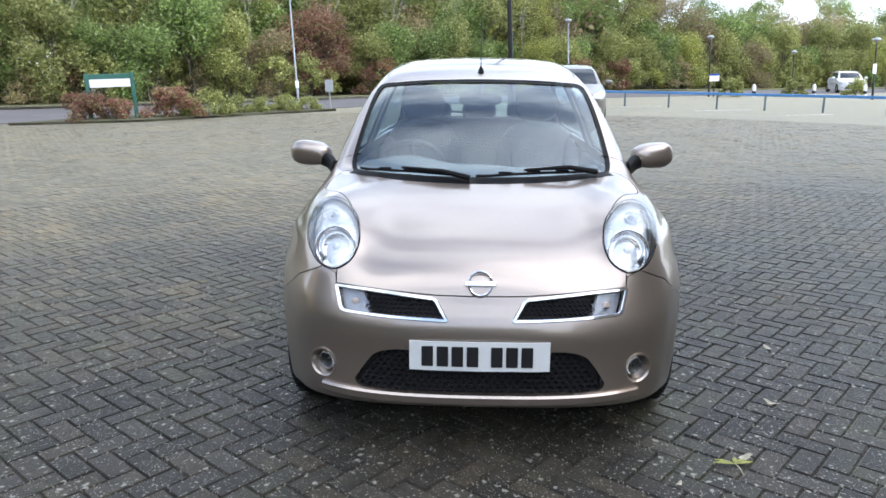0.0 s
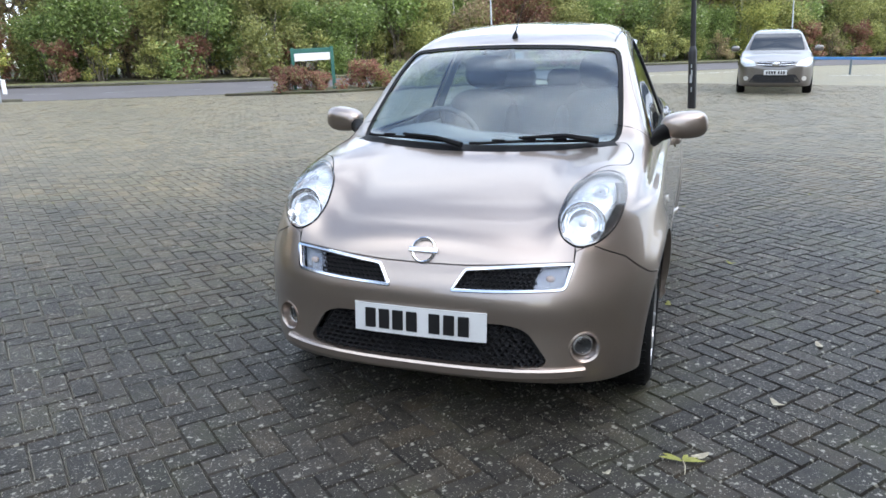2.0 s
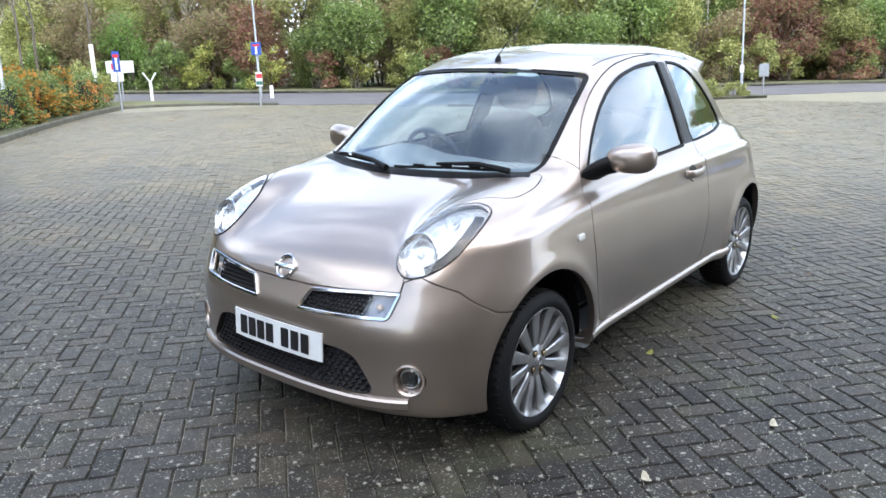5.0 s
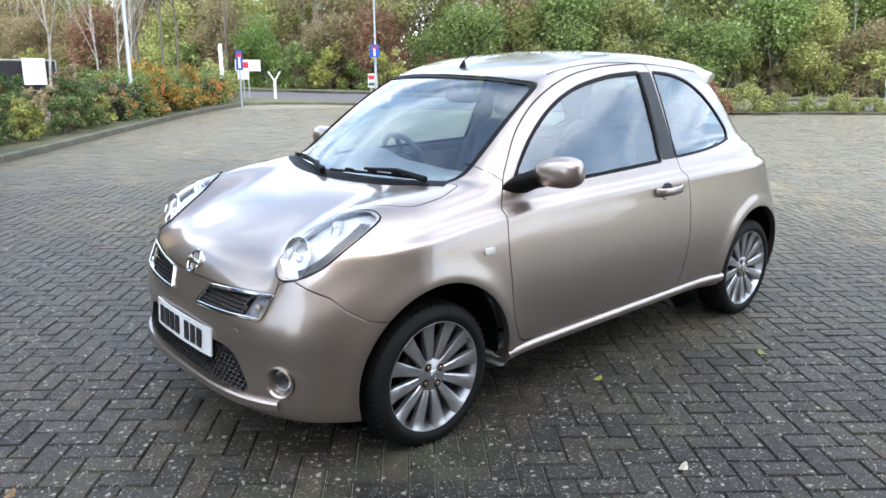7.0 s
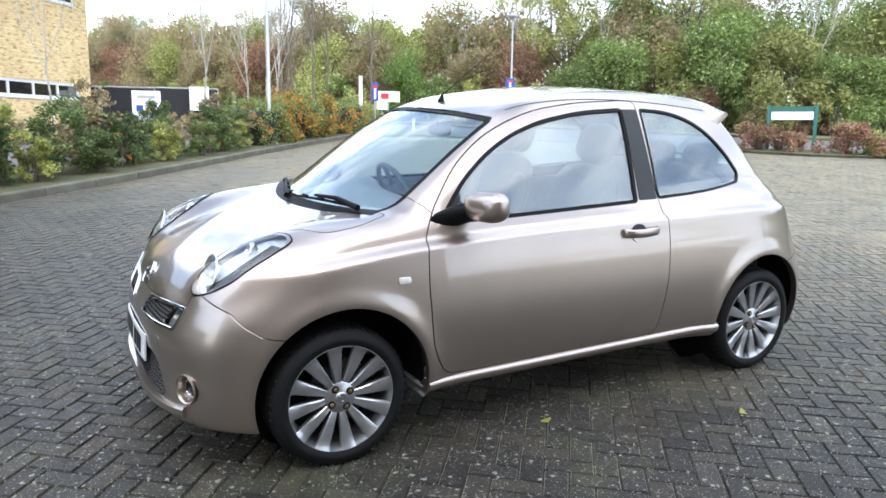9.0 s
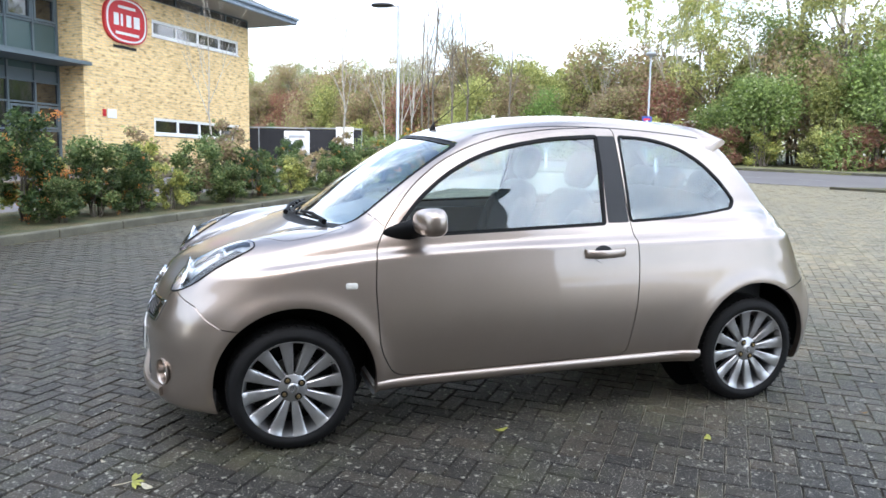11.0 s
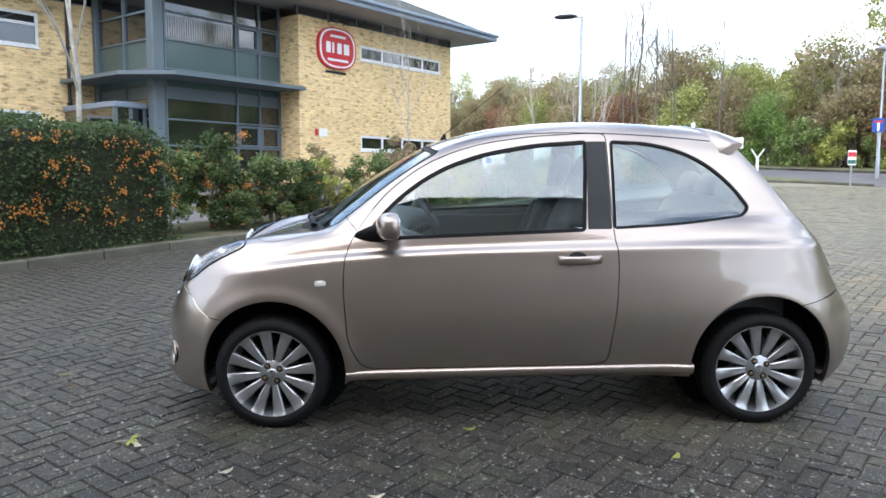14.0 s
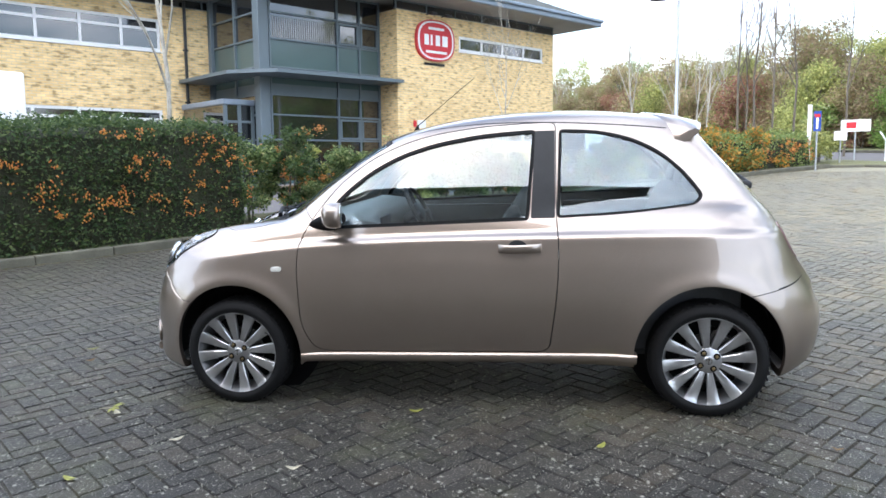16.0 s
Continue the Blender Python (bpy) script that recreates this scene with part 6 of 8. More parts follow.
    for z in (0.6, 2.2, 3.8):
        box(bm, 9.08, 9.22, -4.24, -4.12, z, z + 0.05)
    part("downpipe", bm, M["post_black"], b, "black downpipe")
    # red oval plaque: plain shapes only
    cx, cz = 2.48, 4.28
    def oval(s, k=48):
        return [(cx + s * 0.84 * math.copysign(abs(math.cos(a)) ** 0.75, math.cos(a)), cz + s * 0.66 * math.copysign(abs(math.sin(a)) ** 0.75, math.sin(a))) for a in np.linspace(0, 2 * math.pi, k + 1)[:-1]]
    def disc(name, s, v0, v1, m_, parent, label=""):
        bm = bmesh.new()
        t_ = [bm.verts.new((x, v1, z)) for x, z in oval(s)]
        o_ = [bm.verts.new((x, v0, z)) for x, z in oval(s)]
        bm.faces.new(t_)
        bm.faces.new(o_[::-1])
        for i in range(len(t_)):
            j = (i + 1) % len(t_)
            bm.faces.new((t_[i], o_[i], o_[j], t_[j]))
        return part(name, bm, M[m_], parent, label, 30)
    plaque = disc("wall_plaque", 1.0, 0.0, 0.10, "red", b, "red oval sign with white ring and plain bars")
    disc("ring", 0.93, 0.10, 0.108, "white", plaque)
    disc("field", 0.85, 0.108, 0.114, "red", plaque)
    for x0, x1, z0, z1 in ((0.33, 0.52, -0.17, 0.17), (0.17, 0.25, -0.17, 0.17), (-0.16, 0.03, -0.17, 0.17), (-0.50, -0.26, -0.17, 0.17)):
        bm = bmesh.new()
        box(bm, cx + x0, cx + x1, 0.114, 0.122, cz + z0, cz + z1, Matrix(), 0.01, 1)
        part("bar", bm, M["white"], plaque)
    for z0, z1, w in ((0.33, 0.41, 0.34), (-0.42, -0.34, 0.46)):
        bm = bmesh.new()
        box(bm, cx - w, cx + w, 0.114, 0.120, cz + z0, cz + z1, Matrix(), 0.01, 1)
        part("bar", bm, M["white"], plaque)
    bm = bmesh.new()
    box(bm, cx - 0.45, cx + 0.45, 0.0, 0.02, 3.48, 3.56)
    part("lettering_bar", bm, M["post_black"], b, "dark line of small lettering as a plain bar")
    for x in (2.15, 2.82):
        bm = bmesh.new()
        tube(bm, [(x, 0, 5.08), (x, 0.35, 5.10)], 0.02, 8)
        box(bm, x - 0.12, x + 0.12, 0.30, 0.42, 5.02, 5.12, Matrix(), 0.02, 1)
        part("sign_light", bm, M["post_black"], b, "small black sign light on an arm")
    bm = bmesh.new()
    box(bm, 2.9, 3.25, 0.0, 0.03, 1.42, 1.68, Matrix(), 0.006, 1)
    part("notice", bm, M["white"], b, "small white wall notice")
    bm = bmesh.new()
    box(bm, 3.30, 3.42, 0.0, 0.03, 1.46, 1.66, Matrix(), 0.006, 1)
    part("notice", bm, M["red"], b, "small red wall notice")
    # plain back walls close the block
    bm = bmesh.new()
    box(bm, -3.68, 24, -14.3, -14, -0.6, 5.12)
    part("wall", bm, M["brick"], b, "", 0)
    bm = bmesh.new()
    box(bm, -3.3, 23.9, -13.9, -4.7, 2.6, 2.8)
    part("floor_slab", bm, M["soffit"], b, "", 0)
    return b


office()


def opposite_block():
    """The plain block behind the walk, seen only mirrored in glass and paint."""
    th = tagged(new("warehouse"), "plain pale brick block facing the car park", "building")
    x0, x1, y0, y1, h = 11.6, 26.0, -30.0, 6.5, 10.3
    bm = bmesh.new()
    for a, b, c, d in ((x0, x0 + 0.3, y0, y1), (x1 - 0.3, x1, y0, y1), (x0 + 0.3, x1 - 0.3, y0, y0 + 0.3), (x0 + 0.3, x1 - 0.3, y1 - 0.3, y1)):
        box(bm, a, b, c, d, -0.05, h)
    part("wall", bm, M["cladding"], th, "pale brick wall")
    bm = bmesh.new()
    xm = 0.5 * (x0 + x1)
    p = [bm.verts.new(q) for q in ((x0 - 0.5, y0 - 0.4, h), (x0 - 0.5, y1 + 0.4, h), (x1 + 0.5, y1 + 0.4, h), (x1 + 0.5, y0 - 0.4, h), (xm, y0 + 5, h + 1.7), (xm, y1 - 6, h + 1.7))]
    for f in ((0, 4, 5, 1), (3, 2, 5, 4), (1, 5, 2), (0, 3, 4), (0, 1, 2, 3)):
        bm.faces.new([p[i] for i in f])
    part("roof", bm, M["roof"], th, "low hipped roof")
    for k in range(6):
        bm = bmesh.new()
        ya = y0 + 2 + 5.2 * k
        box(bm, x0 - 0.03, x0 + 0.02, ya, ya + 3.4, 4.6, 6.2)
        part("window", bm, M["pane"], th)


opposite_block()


# ---------- plants ----------
rng = np.random.default_rng(11)


def leaf_mesh(name, centres, size, material, up=0.3, long=1.7, vary=0.5, flat3=False):
    """Many small folded leaves, one quad pair each, at the given centres."""
    n = len(centres)
    d = rng.normal(size=(n, 3))
    d[:, 2] *= 0.6
    d /= np.linalg.norm(d, axis=1, keepdims=True)
    r = rng.normal(size=(n, 3))
    r[:, 2] += up
    s = np.cross(d, r)
    s /= np.linalg.norm(s, axis=1, keepdims=True) + 1e-9
    k = size * (1 + vary * (rng.random(n) - 0.5) * 2)
    a, b = d * (k * long / 2)[:, None], s * (k / 2)[:, None]
    if flat3:
        v = np.stack([centres - a - b * 0.8, centres + b, centres + a - b * 0.6], 1).reshape(-1, 3)
    else:
        v = np.stack([centres - a, centres + b * 0.9 - a * 0.1, centres + a, centres - b * 0.9 - a * 0.1], 1).reshape(-1, 3)
    c_ = 3 if flat3 else 4
    me = bpy.data.meshes.new(name)
    me.from_pydata(v.tolist(), [], np.arange(c_ * n).reshape(-1, c_).tolist())
    me.materials.append(material)
    return me


def blob_points(blobs, n, shell=0.55):
    """Points in a heap of ellipsoids (centre, radii), denser near their skins."""
    w = np.array([r[0] * r[1] + r[1] * r[2] + r[0] * r[2] for _, r in blobs])
    pick = rng.choice(len(blobs), n, p=w / w.sum())
    d = rng.normal(size=(n, 3))
    d /= np.linalg.norm(d, axis=1, keepdims=True)
    rad = shell + (1 - shell) * rng.random(n) ** 0.6
    rad *= 1 + 0.16 * rng.normal(size=n)
    c = np.array([blobs[i][0] for i in pick])
    r = np.array([blobs[i][1] for i in pick])
    return c + d * r * rad[:, None]


def limbs(bm, base, height, r0, spread, levels, n_child, seg=6, lean=0.0, first=0.35):
    """A tapered trunk with forking limbs."""
    tips = []

    def grow(p, d, ln, r, lev):
        pts, rs = [p], [r]
        q = Vector(p)
        dd = Vector(d)
        steps = 4 if lev < 2 else 2
        for k in range(steps):
            dd = (dd + Vector(rng.normal(size=3) * 0.10) + Vector((0, 0, 0.04))).normalized()
            q = q + dd * ln / steps
            pts.append(q.copy())
            rs.append(r * (1 - 0.64 * (k + 1) / steps))
        tube(bm, pts, rs, seg if lev == 0 else (max(3, seg - 2) if lev < 2 else 3), caps=False)
        tips.append(q)
        if lev < levels:
            for c in range(n_child):
                f = first + (1 - first) * (c + 1) / n_child if lev == 0 else 0.3 + 0.7 * (c + 1) / n_child
                i = min(steps - 1, int(f * steps))
                st = pts[i].lerp(pts[i + 1], f * steps - i)
                a = rng.random() * 6.283
                side = Vector((math.cos(a), math.sin(a), 0))
                nd = (dd * (1 - spread) + side * spread + Vector((0, 0, 0.25))).normalized()
                grow(st, nd, ln * (0.42 + 0.25 * rng.random()), rs[i] * 0.55, lev + 1)

    grow(Vector(base), Vector((lean, 0, 1)).normalized(), height, r0, 0)
    return tips


def shrub(kind, height, radius, leaves, size, name="shrub", label="", category="shrub", sparse=False):
    """A bush of stems and leaves, foot at the origin."""
    th = tagged(new(name), label, category)
    bm = bmesh.new()
    for k in range(5):
        a = k * 1.257 + rng.random()
        limbs(bm, (0.12 * radius * math.cos(a), 0.12 * radius * math.sin(a), -0.05), height * (0.55 + 0.2 * rng.random()), 0.03 * height / 3 + 0.008, 0.55, 1 if height > 3 else 2, 3, 5, lean=0.25 * math.cos(a))
    part("stem", bm, M["bark"], th)
    nb = 16 if height > 1.8 else 22
    blobs = []
    for k in range(nb):
        a, f = rng.random() * 6.283, rng.random()
        z = height * (0.12 + 0.75 * f)
        rr = radius * (1.0 - 0.45 * f) * math.sqrt(rng.random()) * 0.85
        q = radius * (0.34 + 0.22 * rng.random())
        if height < 1.8:
            # garden bushes are looser, with shoots above and beside the mass
            z, rr, q = z * (0.85 + 0.4 * rng.random()), rr * 1.25, q * 0.62
        blobs.append(((rr * math.cos(a), rr * math.sin(a), z), (q, q, q * (0.7 + 0.4 * rng.random()))))
    pts = blob_points(blobs, leaves, 0.25 if not sparse else 0.1)
    pts[:, 2] = np.abs(pts[:, 2]) + 0.02
    me = leaf_mesh("foliage", pts, size, M["leaf_" + kind], flat3=height > 3)
    f = new("foliage", me)
    f.parent = th
    if kind == "hedge":
        vs, fs = [], []
        for c in blob_points(blobs, 46, 0.9):
            for _ in range(12):
                o = c + rng.normal(size=3) * 0.026
                b0 = len(vs)
                vs += (o + np.array([(1, 0, 0), (0, 1, 0), (-1, 0, 0), (0, -1, 0), (0, 0, 1), (0, 0, -1)]) * 0.0105).tolist()
                fs += [tuple(b0 + i for i in f_) for f_ in ((0, 1, 4), (1, 2, 4), (2, 3, 4), (3, 0, 4), (1, 0, 5), (2, 1, 5), (3, 2, 5), (0, 3, 5))]
        bo = link_mesh("fruit", vs, fs, M["berry"], th)
        bo["kind"] = "stuff"
    return th


def tree(kind, height, radius, leaves, size, bark="bark", label="", bare=False):
    th = tagged(new("tree"), label, "tree")
    bm = bmesh.new()
    tips = limbs(bm, (0, 0, -0.1), height * 0.8, 0.018 + 0.0055 * height if bare else 0.045 + 0.012 * height, 0.42 if bare else 0.55, 3 if bare else 2, 6, 7)
    part("trunk", bm, M[bark], th)
    if leaves:
        blobs = [(tuple(t), ((q := radius * (0.25 + 0.2 * rng.random())), q, q * 0.8)) for t in tips if t.z > height * 0.3]
        me = leaf_mesh("crown", blob_points(blobs, leaves, 0.1), size, M["leaf_" + kind], flat3=True)
        c = new("crown", me)
        c.parent = th
    return th


KIND_TEXT = {"bed": "dark green", "green": "dense green", "bright": "bright fresh green", "yellow": "yellow-green autumn", "olive": "dull olive", "silver": "silvery pale-leaved", "rust": "rusty brown autumn", "red": "dark red autumn", "orange": "orange-berried", "hedge": "dark green"}
protos = {}


def put(key, make, x, y, z=0.0, turn=0.0, size=1.0, tall=1.0):
    """Places a plant: the first of its kind is built, the others share its meshes."""
    m = Matrix.Translation((x, y, z)) @ Matrix.Rotation(turn, 4, "Z") @ Matrix.Diagonal((size, size, size * tall, 1))
    if key not in protos:
        protos[key] = make()
        protos[key].matrix_basis = m
        return protos[key]
    src = protos[key]
    keep = src.matrix_basis.copy()
    src.matrix_basis = Matrix()
    ob = copy_thing(src, m)
    src.matrix_basis = keep
    return ob


def along(line, step):
    """Points every step metres along a line, with the distance run."""
    p = [Vector(q) for q in line]
    out, left, run = [], 0.0, 0.0
    for a, b in zip(p, p[1:]):
        ln = (b - a).length
        s = left
        while s < ln:
            out.append((a.lerp(b, s / ln), run + s))
            s += step
        left = s - ln
        run += ln
    return out


def wood():
    """The belt of scrub and trees behind the road: low scrub in front, trees behind."""
    front = band(FAR, 3.6)
    # kinds in order along the belt, from the offices' end to the open end
    order = "rust olive rust rust red rust olive rust rust red rust olive rust bright rust rust red green olive green olive green green olive rust red olive green green olive green yellow olive green olive olive green yellow olive rust olive olive green olive olive yellow olive rust olive green olive olive yellow olive green olive".split()
    pts = along(front, 2.15)
    for i, (p, s) in enumerate(pts):
        kind = order[min(i * len(order) // len(pts), len(order) - 1)]
        v = i % 2
        sc = 0.85 + 0.4 * rng.random()
        put(f"b{kind}{v}", lambda: tagged(shrub(kind, 3.6, 1.75, 10600, 0.070, "shrub", f"{KIND_TEXT[kind]} bush at the wood's edge"), group="bushes along the wood"),
            p.x + rng.normal() * 0.35, p.y + rng.normal() * 0.35, 0.03, rng.random() * 6.28, sc, 0.9 + 0.35 * rng.random())
    # low scrub of other kinds in front breaks the bushes up
    skirt = along(band(FAR, 2.7), 1.9)
    for i, (p, s) in enumerate(skirt):
        kind = ("olive", "rust", "green", "yellow", "olive", "red", "olive")[int(rng.integers(0, 7))]
        if f"b{kind}{i % 2}" in protos:
            put(f"k{kind}", lambda: tagged(shrub(kind, 1.7, 0.9, 2300, 0.062, "shrub", f"low {KIND_TEXT[kind]} scrub at the wood's edge"), group="low scrub along the wood"),
                p.x + rng.normal() * 0.3, p.y + rng.normal() * 0.3, 0.03, rng.random() * 6.28, 0.75 + 0.6 * rng.random(), 1.0)
    mid = along(band(FAR, 6.6), 2.9)
    kinds = "olive rust olive green rust yellow green olive silver green olive olive green yellow olive green".split()
    for i, (p, s) in enumerate(mid):
        kind = kinds[(i * 7 + 3) % len(kinds)]
        if s < 44 and kind in ("green", "yellow"):
            kind = "rust" if i % 3 else "olive"
        put(f"t{kind}", lambda: tagged(tree(kind, 7.5, 2.6, 9000, 0.092, "bark", f"tall {KIND_TEXT[kind]} tree in the wood"), group="trees in the wood"),
            p.x + rng.normal() * 0.6, p.y + rng.normal() * 0.6, 0.03, rng.random() * 6.28, (0.48 if s < 44 or s > 100 else 0.68) + 0.30 * rng.random() ** 2, 1.0)
    low = along(band(FAR, 6.0), 3.4)
    for i, (p, s) in enumerate(low):
        kind = ("green", "olive", "rust", "green")[i % 4] if s > 44 else ("rust", "olive", "rust")[i % 3]
        if f"b{kind}0" in protos:
            put(f"b{kind}0", None, p.x + rng.normal() * 0.4, p.y + rng.normal() * 0.4, 0.03, rng.random() * 6.28, 1.15 + 0.3 * rng.random(), 1.2)
    fill = along(band(FAR, 8.6), 2.6)
    for i, (p, s) in enumerate(fill):
        kind = ("olive", "rust", "green", "olive", "yellow", "rust")[i * 5 % 6] if s > 44 else ("rust", "olive", "rust")[i % 3]
        if f"b{kind}1" in protos:
            put(f"d{kind}", lambda: tagged(shrub(kind, 3.7, 1.8, 4200, 0.12, "shrub", f"tall {KIND_TEXT[kind]} bush deep in the wood"), group="bushes deep in the wood"),
                p.x + rng.normal() * 0.5, p.y + rng.normal() * 0.5, 0.03, rng.random() * 6.28, (1.15 if s > 94 else 1.7 if s > 60 else 1.15 if s > 44 else 1.0) + 0.3 * rng.random(), 1.25)
    back = along(band(FAR, 12), 4.2)
    for i, (p, s) in enumerate(back):
        kind = ("olive", "green", "green", "olive", "rust")[i % 5] if s > 44 else ("olive", "rust", "rust")[i % 3]
        tall = 0.50 if s < 44 else 0.66 if s < 60 else 0.72 if s > 92 else 0.95
        put(f"t{kind}", None, p.x + rng.normal(), p.y + rng.normal(), 0.03, rng.random() * 6.28, tall + 0.2 * rng.random(), 1.05)
    for kind, x, y, sc in (("airy", -31.0, 25.5, 0.72), ("airy", -29.5, 22.0, 0.56), ("airy", -33.0, 23.0, 0.62), ("airy", -30.2, 23.6, 0.58), ("airy", -28.0, 27.5, 1.6), ("airy", -25.5, 29.5, 1.5), ("airy", -23.0, 30.5, 1.7), ("airy", -20.5, 33.5, 1.4)):
        put(kind, lambda: tagged(tree("yellow", 8.2, 1.45, 2800, 0.115, "birch", "tall thin-crowned yellowing birch behind the wood"), group="tall birches"), x, y, 0.03, x, sc, 1.7 if sc < 0.8 else 1.15)
    # thin pale stems among the scrub
    stems = along(band(FAR, 4.8), 4.6)
    for i, (p, s) in enumerate(stems):
        put("bare", lambda: tagged(tree("rust", 6.0, 1.5, 0, 0.1, "birch", "leafless pale-stemmed young tree", True), group="bare saplings"),
            p.x + rng.normal() * 0.8, p.y + rng.normal() * 0.6, 0.03, rng.random() * 6.28, 0.7 + 0.4 * rng.random(), 1.15)


def hedge(s0, s1, v0, v1, h, leaves, berries, name, label, kind="hedge", lump=0.07, seed=1):
    """A clipped hedge along the kerb from s0 to s1, v from the kerb, with berries on its outside."""
    g = np.random.default_rng(seed)
    th = tagged(new(name), label, "hedge")
    ln, wd = s1 - s0, v1 - v0

    def skin(n, depth):
        t = g.random(n) * (2 * h + wd)
        u = g.random(n) * ln
        x, z = np.where(t < h, 0, np.where(t < h + wd, t - h, wd)), np.where(t < h, t, np.where(t < h + wd, h, h - (t - h - wd)))
        inx = np.where(t < h, 1, np.where(t < h + wd, 0, -1))
        inz = np.where((t >= h) & (t < h + wd), -1, 0)
        bump = lump * (np.sin(u * 2.3 + seed) + np.sin(u * 5.1 + z * 3) * 0.6 + np.sin(z * 6 + u) * 0.4)
        d = depth(n) - bump
        # round the upper edges and the ends
        c = np.clip((z - (h - 0.3)) / 0.3, 0, 1) ** 2 * 0.22
        x, z = x + inx * (d + c), z + inz * (d + 0.05 * g.normal(size=n))
        e = np.minimum(u, ln - u)
        z = z * (1 - 0.25 * np.exp(-e / 0.25))
        return u, x, np.maximum(z, 0.02)

    def place(u, x, z):
        out = np.array([bend(s0 + w) - bend(s0) for w in u])
        q = np.array(kp(s0, v1))[None] + out[:, None] * np.array(N2)[None] + u[:, None] * np.array(D2)[None] - x[:, None] * np.array(N2)[None]
        return np.column_stack([q, z + 0.08])

    me = leaf_mesh("foliage", place(*skin(leaves, lambda n: np.abs(g.normal(size=n)) * 0.10)), 0.028, M["leaf_" + kind], long=1.9)
    ob = new("foliage", me)
    ob.parent = th
    # a solid core under the leaves, its dark colour painted as inner shade
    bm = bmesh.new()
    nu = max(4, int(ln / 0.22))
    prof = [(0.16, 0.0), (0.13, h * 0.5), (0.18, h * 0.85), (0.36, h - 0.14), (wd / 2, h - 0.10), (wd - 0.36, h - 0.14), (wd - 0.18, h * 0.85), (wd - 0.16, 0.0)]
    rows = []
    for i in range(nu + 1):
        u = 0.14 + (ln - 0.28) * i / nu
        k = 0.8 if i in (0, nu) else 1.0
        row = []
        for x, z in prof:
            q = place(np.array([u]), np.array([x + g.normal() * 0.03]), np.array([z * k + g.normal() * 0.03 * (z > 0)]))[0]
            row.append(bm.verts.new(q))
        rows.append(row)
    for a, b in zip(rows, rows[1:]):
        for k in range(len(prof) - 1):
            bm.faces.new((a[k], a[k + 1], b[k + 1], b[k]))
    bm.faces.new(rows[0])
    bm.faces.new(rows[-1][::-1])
    part("inner_growth", bm, M["core"], th, "solid dark core coloured as the shade between the leaves")
    if berries:
        # clusters of small berries
        u, x, z = skin(berries, lambda n: np.full(n, -0.01))
        keep = (np.sin(u * 1.7 + 2.0 * seed) + np.sin(z * 3.1 + u * 2.6) > -0.7) & (g.random(len(u)) < 0.62) & (z > 0.2 * h) & (z < 0.9 * h)
        c = place(u, x, z)[keep]
        vs, fs = [], []
        octa = np.array([(1, 0, 0), (0, 1, 0), (-1, 0, 0), (0, -1, 0), (0, 0, 1), (0, 0, -1)], float)
        tri = [(0, 1, 4), (1, 2, 4), (2, 3, 4), (3, 0, 4), (1, 0, 5), (2, 1, 5), (3, 2, 5), (0, 3, 5)]
        for q in c:
            for _ in range(int(g.integers(4, 13))):
                o = q + g.normal(size=3) * 0.034
                b0 = len(vs)
                vs += (o + octa * (0.012 + 0.006 * g.random())).tolist()
                fs += [tuple(b0 + i for i in f) for f in tri]
        bo = link_mesh("fruit", vs, fs, M["berry"], th)
        bo["label"] = "clusters of orange berries"
        bo["kind"] = "stuff"
    return th


def bed_shrub(s, v, key, kind, h, r, leaves, size, label, turn=0.0, scale=1.0, sparse=False):
    x, y = kp(s, v)
    return put(key, lambda: shrub(kind, h, r, leaves, size, "shrub", label, "shrub", sparse), x, y, 0.08, turn, scale)


wood()
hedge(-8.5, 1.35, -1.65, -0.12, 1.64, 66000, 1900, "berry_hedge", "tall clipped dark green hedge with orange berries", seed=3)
bed_shrub(2.5, -1.05, "sA", "hedge", 1.35, 0.62, 6000, 0.036, "loose green firethorn bush with orange berries")
bed_shrub(3.5, -0.9, "sB", "bed", 1.05, 0.60, 5600, 0.034, "low green bush in the planting bed")
bed_shrub(4.5, -1.1, "sC", "yellow", 0.95, 0.45, 2400, 0.042, "small yellow-leaved bush in the planting bed")
bed_shrub(5.5, -0.9, "sB", "green", 1.0, 0.6, 4200, 0.045, "", 1.0, 0.95)
bed_shrub(6.6, -1.0, "sD", "rust", 1.30, 0.55, 2600, 0.045, "reddish-brown half-bare bush in the planting bed", sparse=True)
bed_shrub(7.6, -0.9, "sA", "hedge", 1.35, 0.62, 6000, 0.036, "", 2.0, 0.6)
bed_shrub(8.8, -1.0, "sB", "green", 1.05, 0.6, 4200, 0.045, "", 3.1, 0.7)
bed_shrub(9.9, -0.85, "sD", "rust", 1.3, 0.55, 2600, 0.045, "", 1.9, 0.6, True)
bed_shrub(11.0, -1.0, "sA", "hedge", 1.35, 0.62, 6000, 0.036, "", 4.0, 0.6)
for s, v, key, sc, tn in ((1.8, -1.3, "sB", 1.15, 0.3), (3.0, -1.5, "sC", 1.1, 1.3), (4.0, -0.7, "sA", 0.7, 2.2), (5.0, -1.4, "sD", 0.9, 0.9), (6.0, -0.6, "sB", 0.75, 4.4), (7.1, -1.5, "sB", 1.2, 5.0), (8.2, -0.6, "sC", 0.8, 3.0), (9.4, -1.4, "sA", 0.85, 1.1), (10.5, -0.6, "sB", 0.8, 2.5), (11.6, -1.4, "sD", 1.0, 3.3)):
    bed_shrub(s, v, key, "", 0, 0, 0, 0, "", tn, sc * (1 if s < 6 else 0.85))
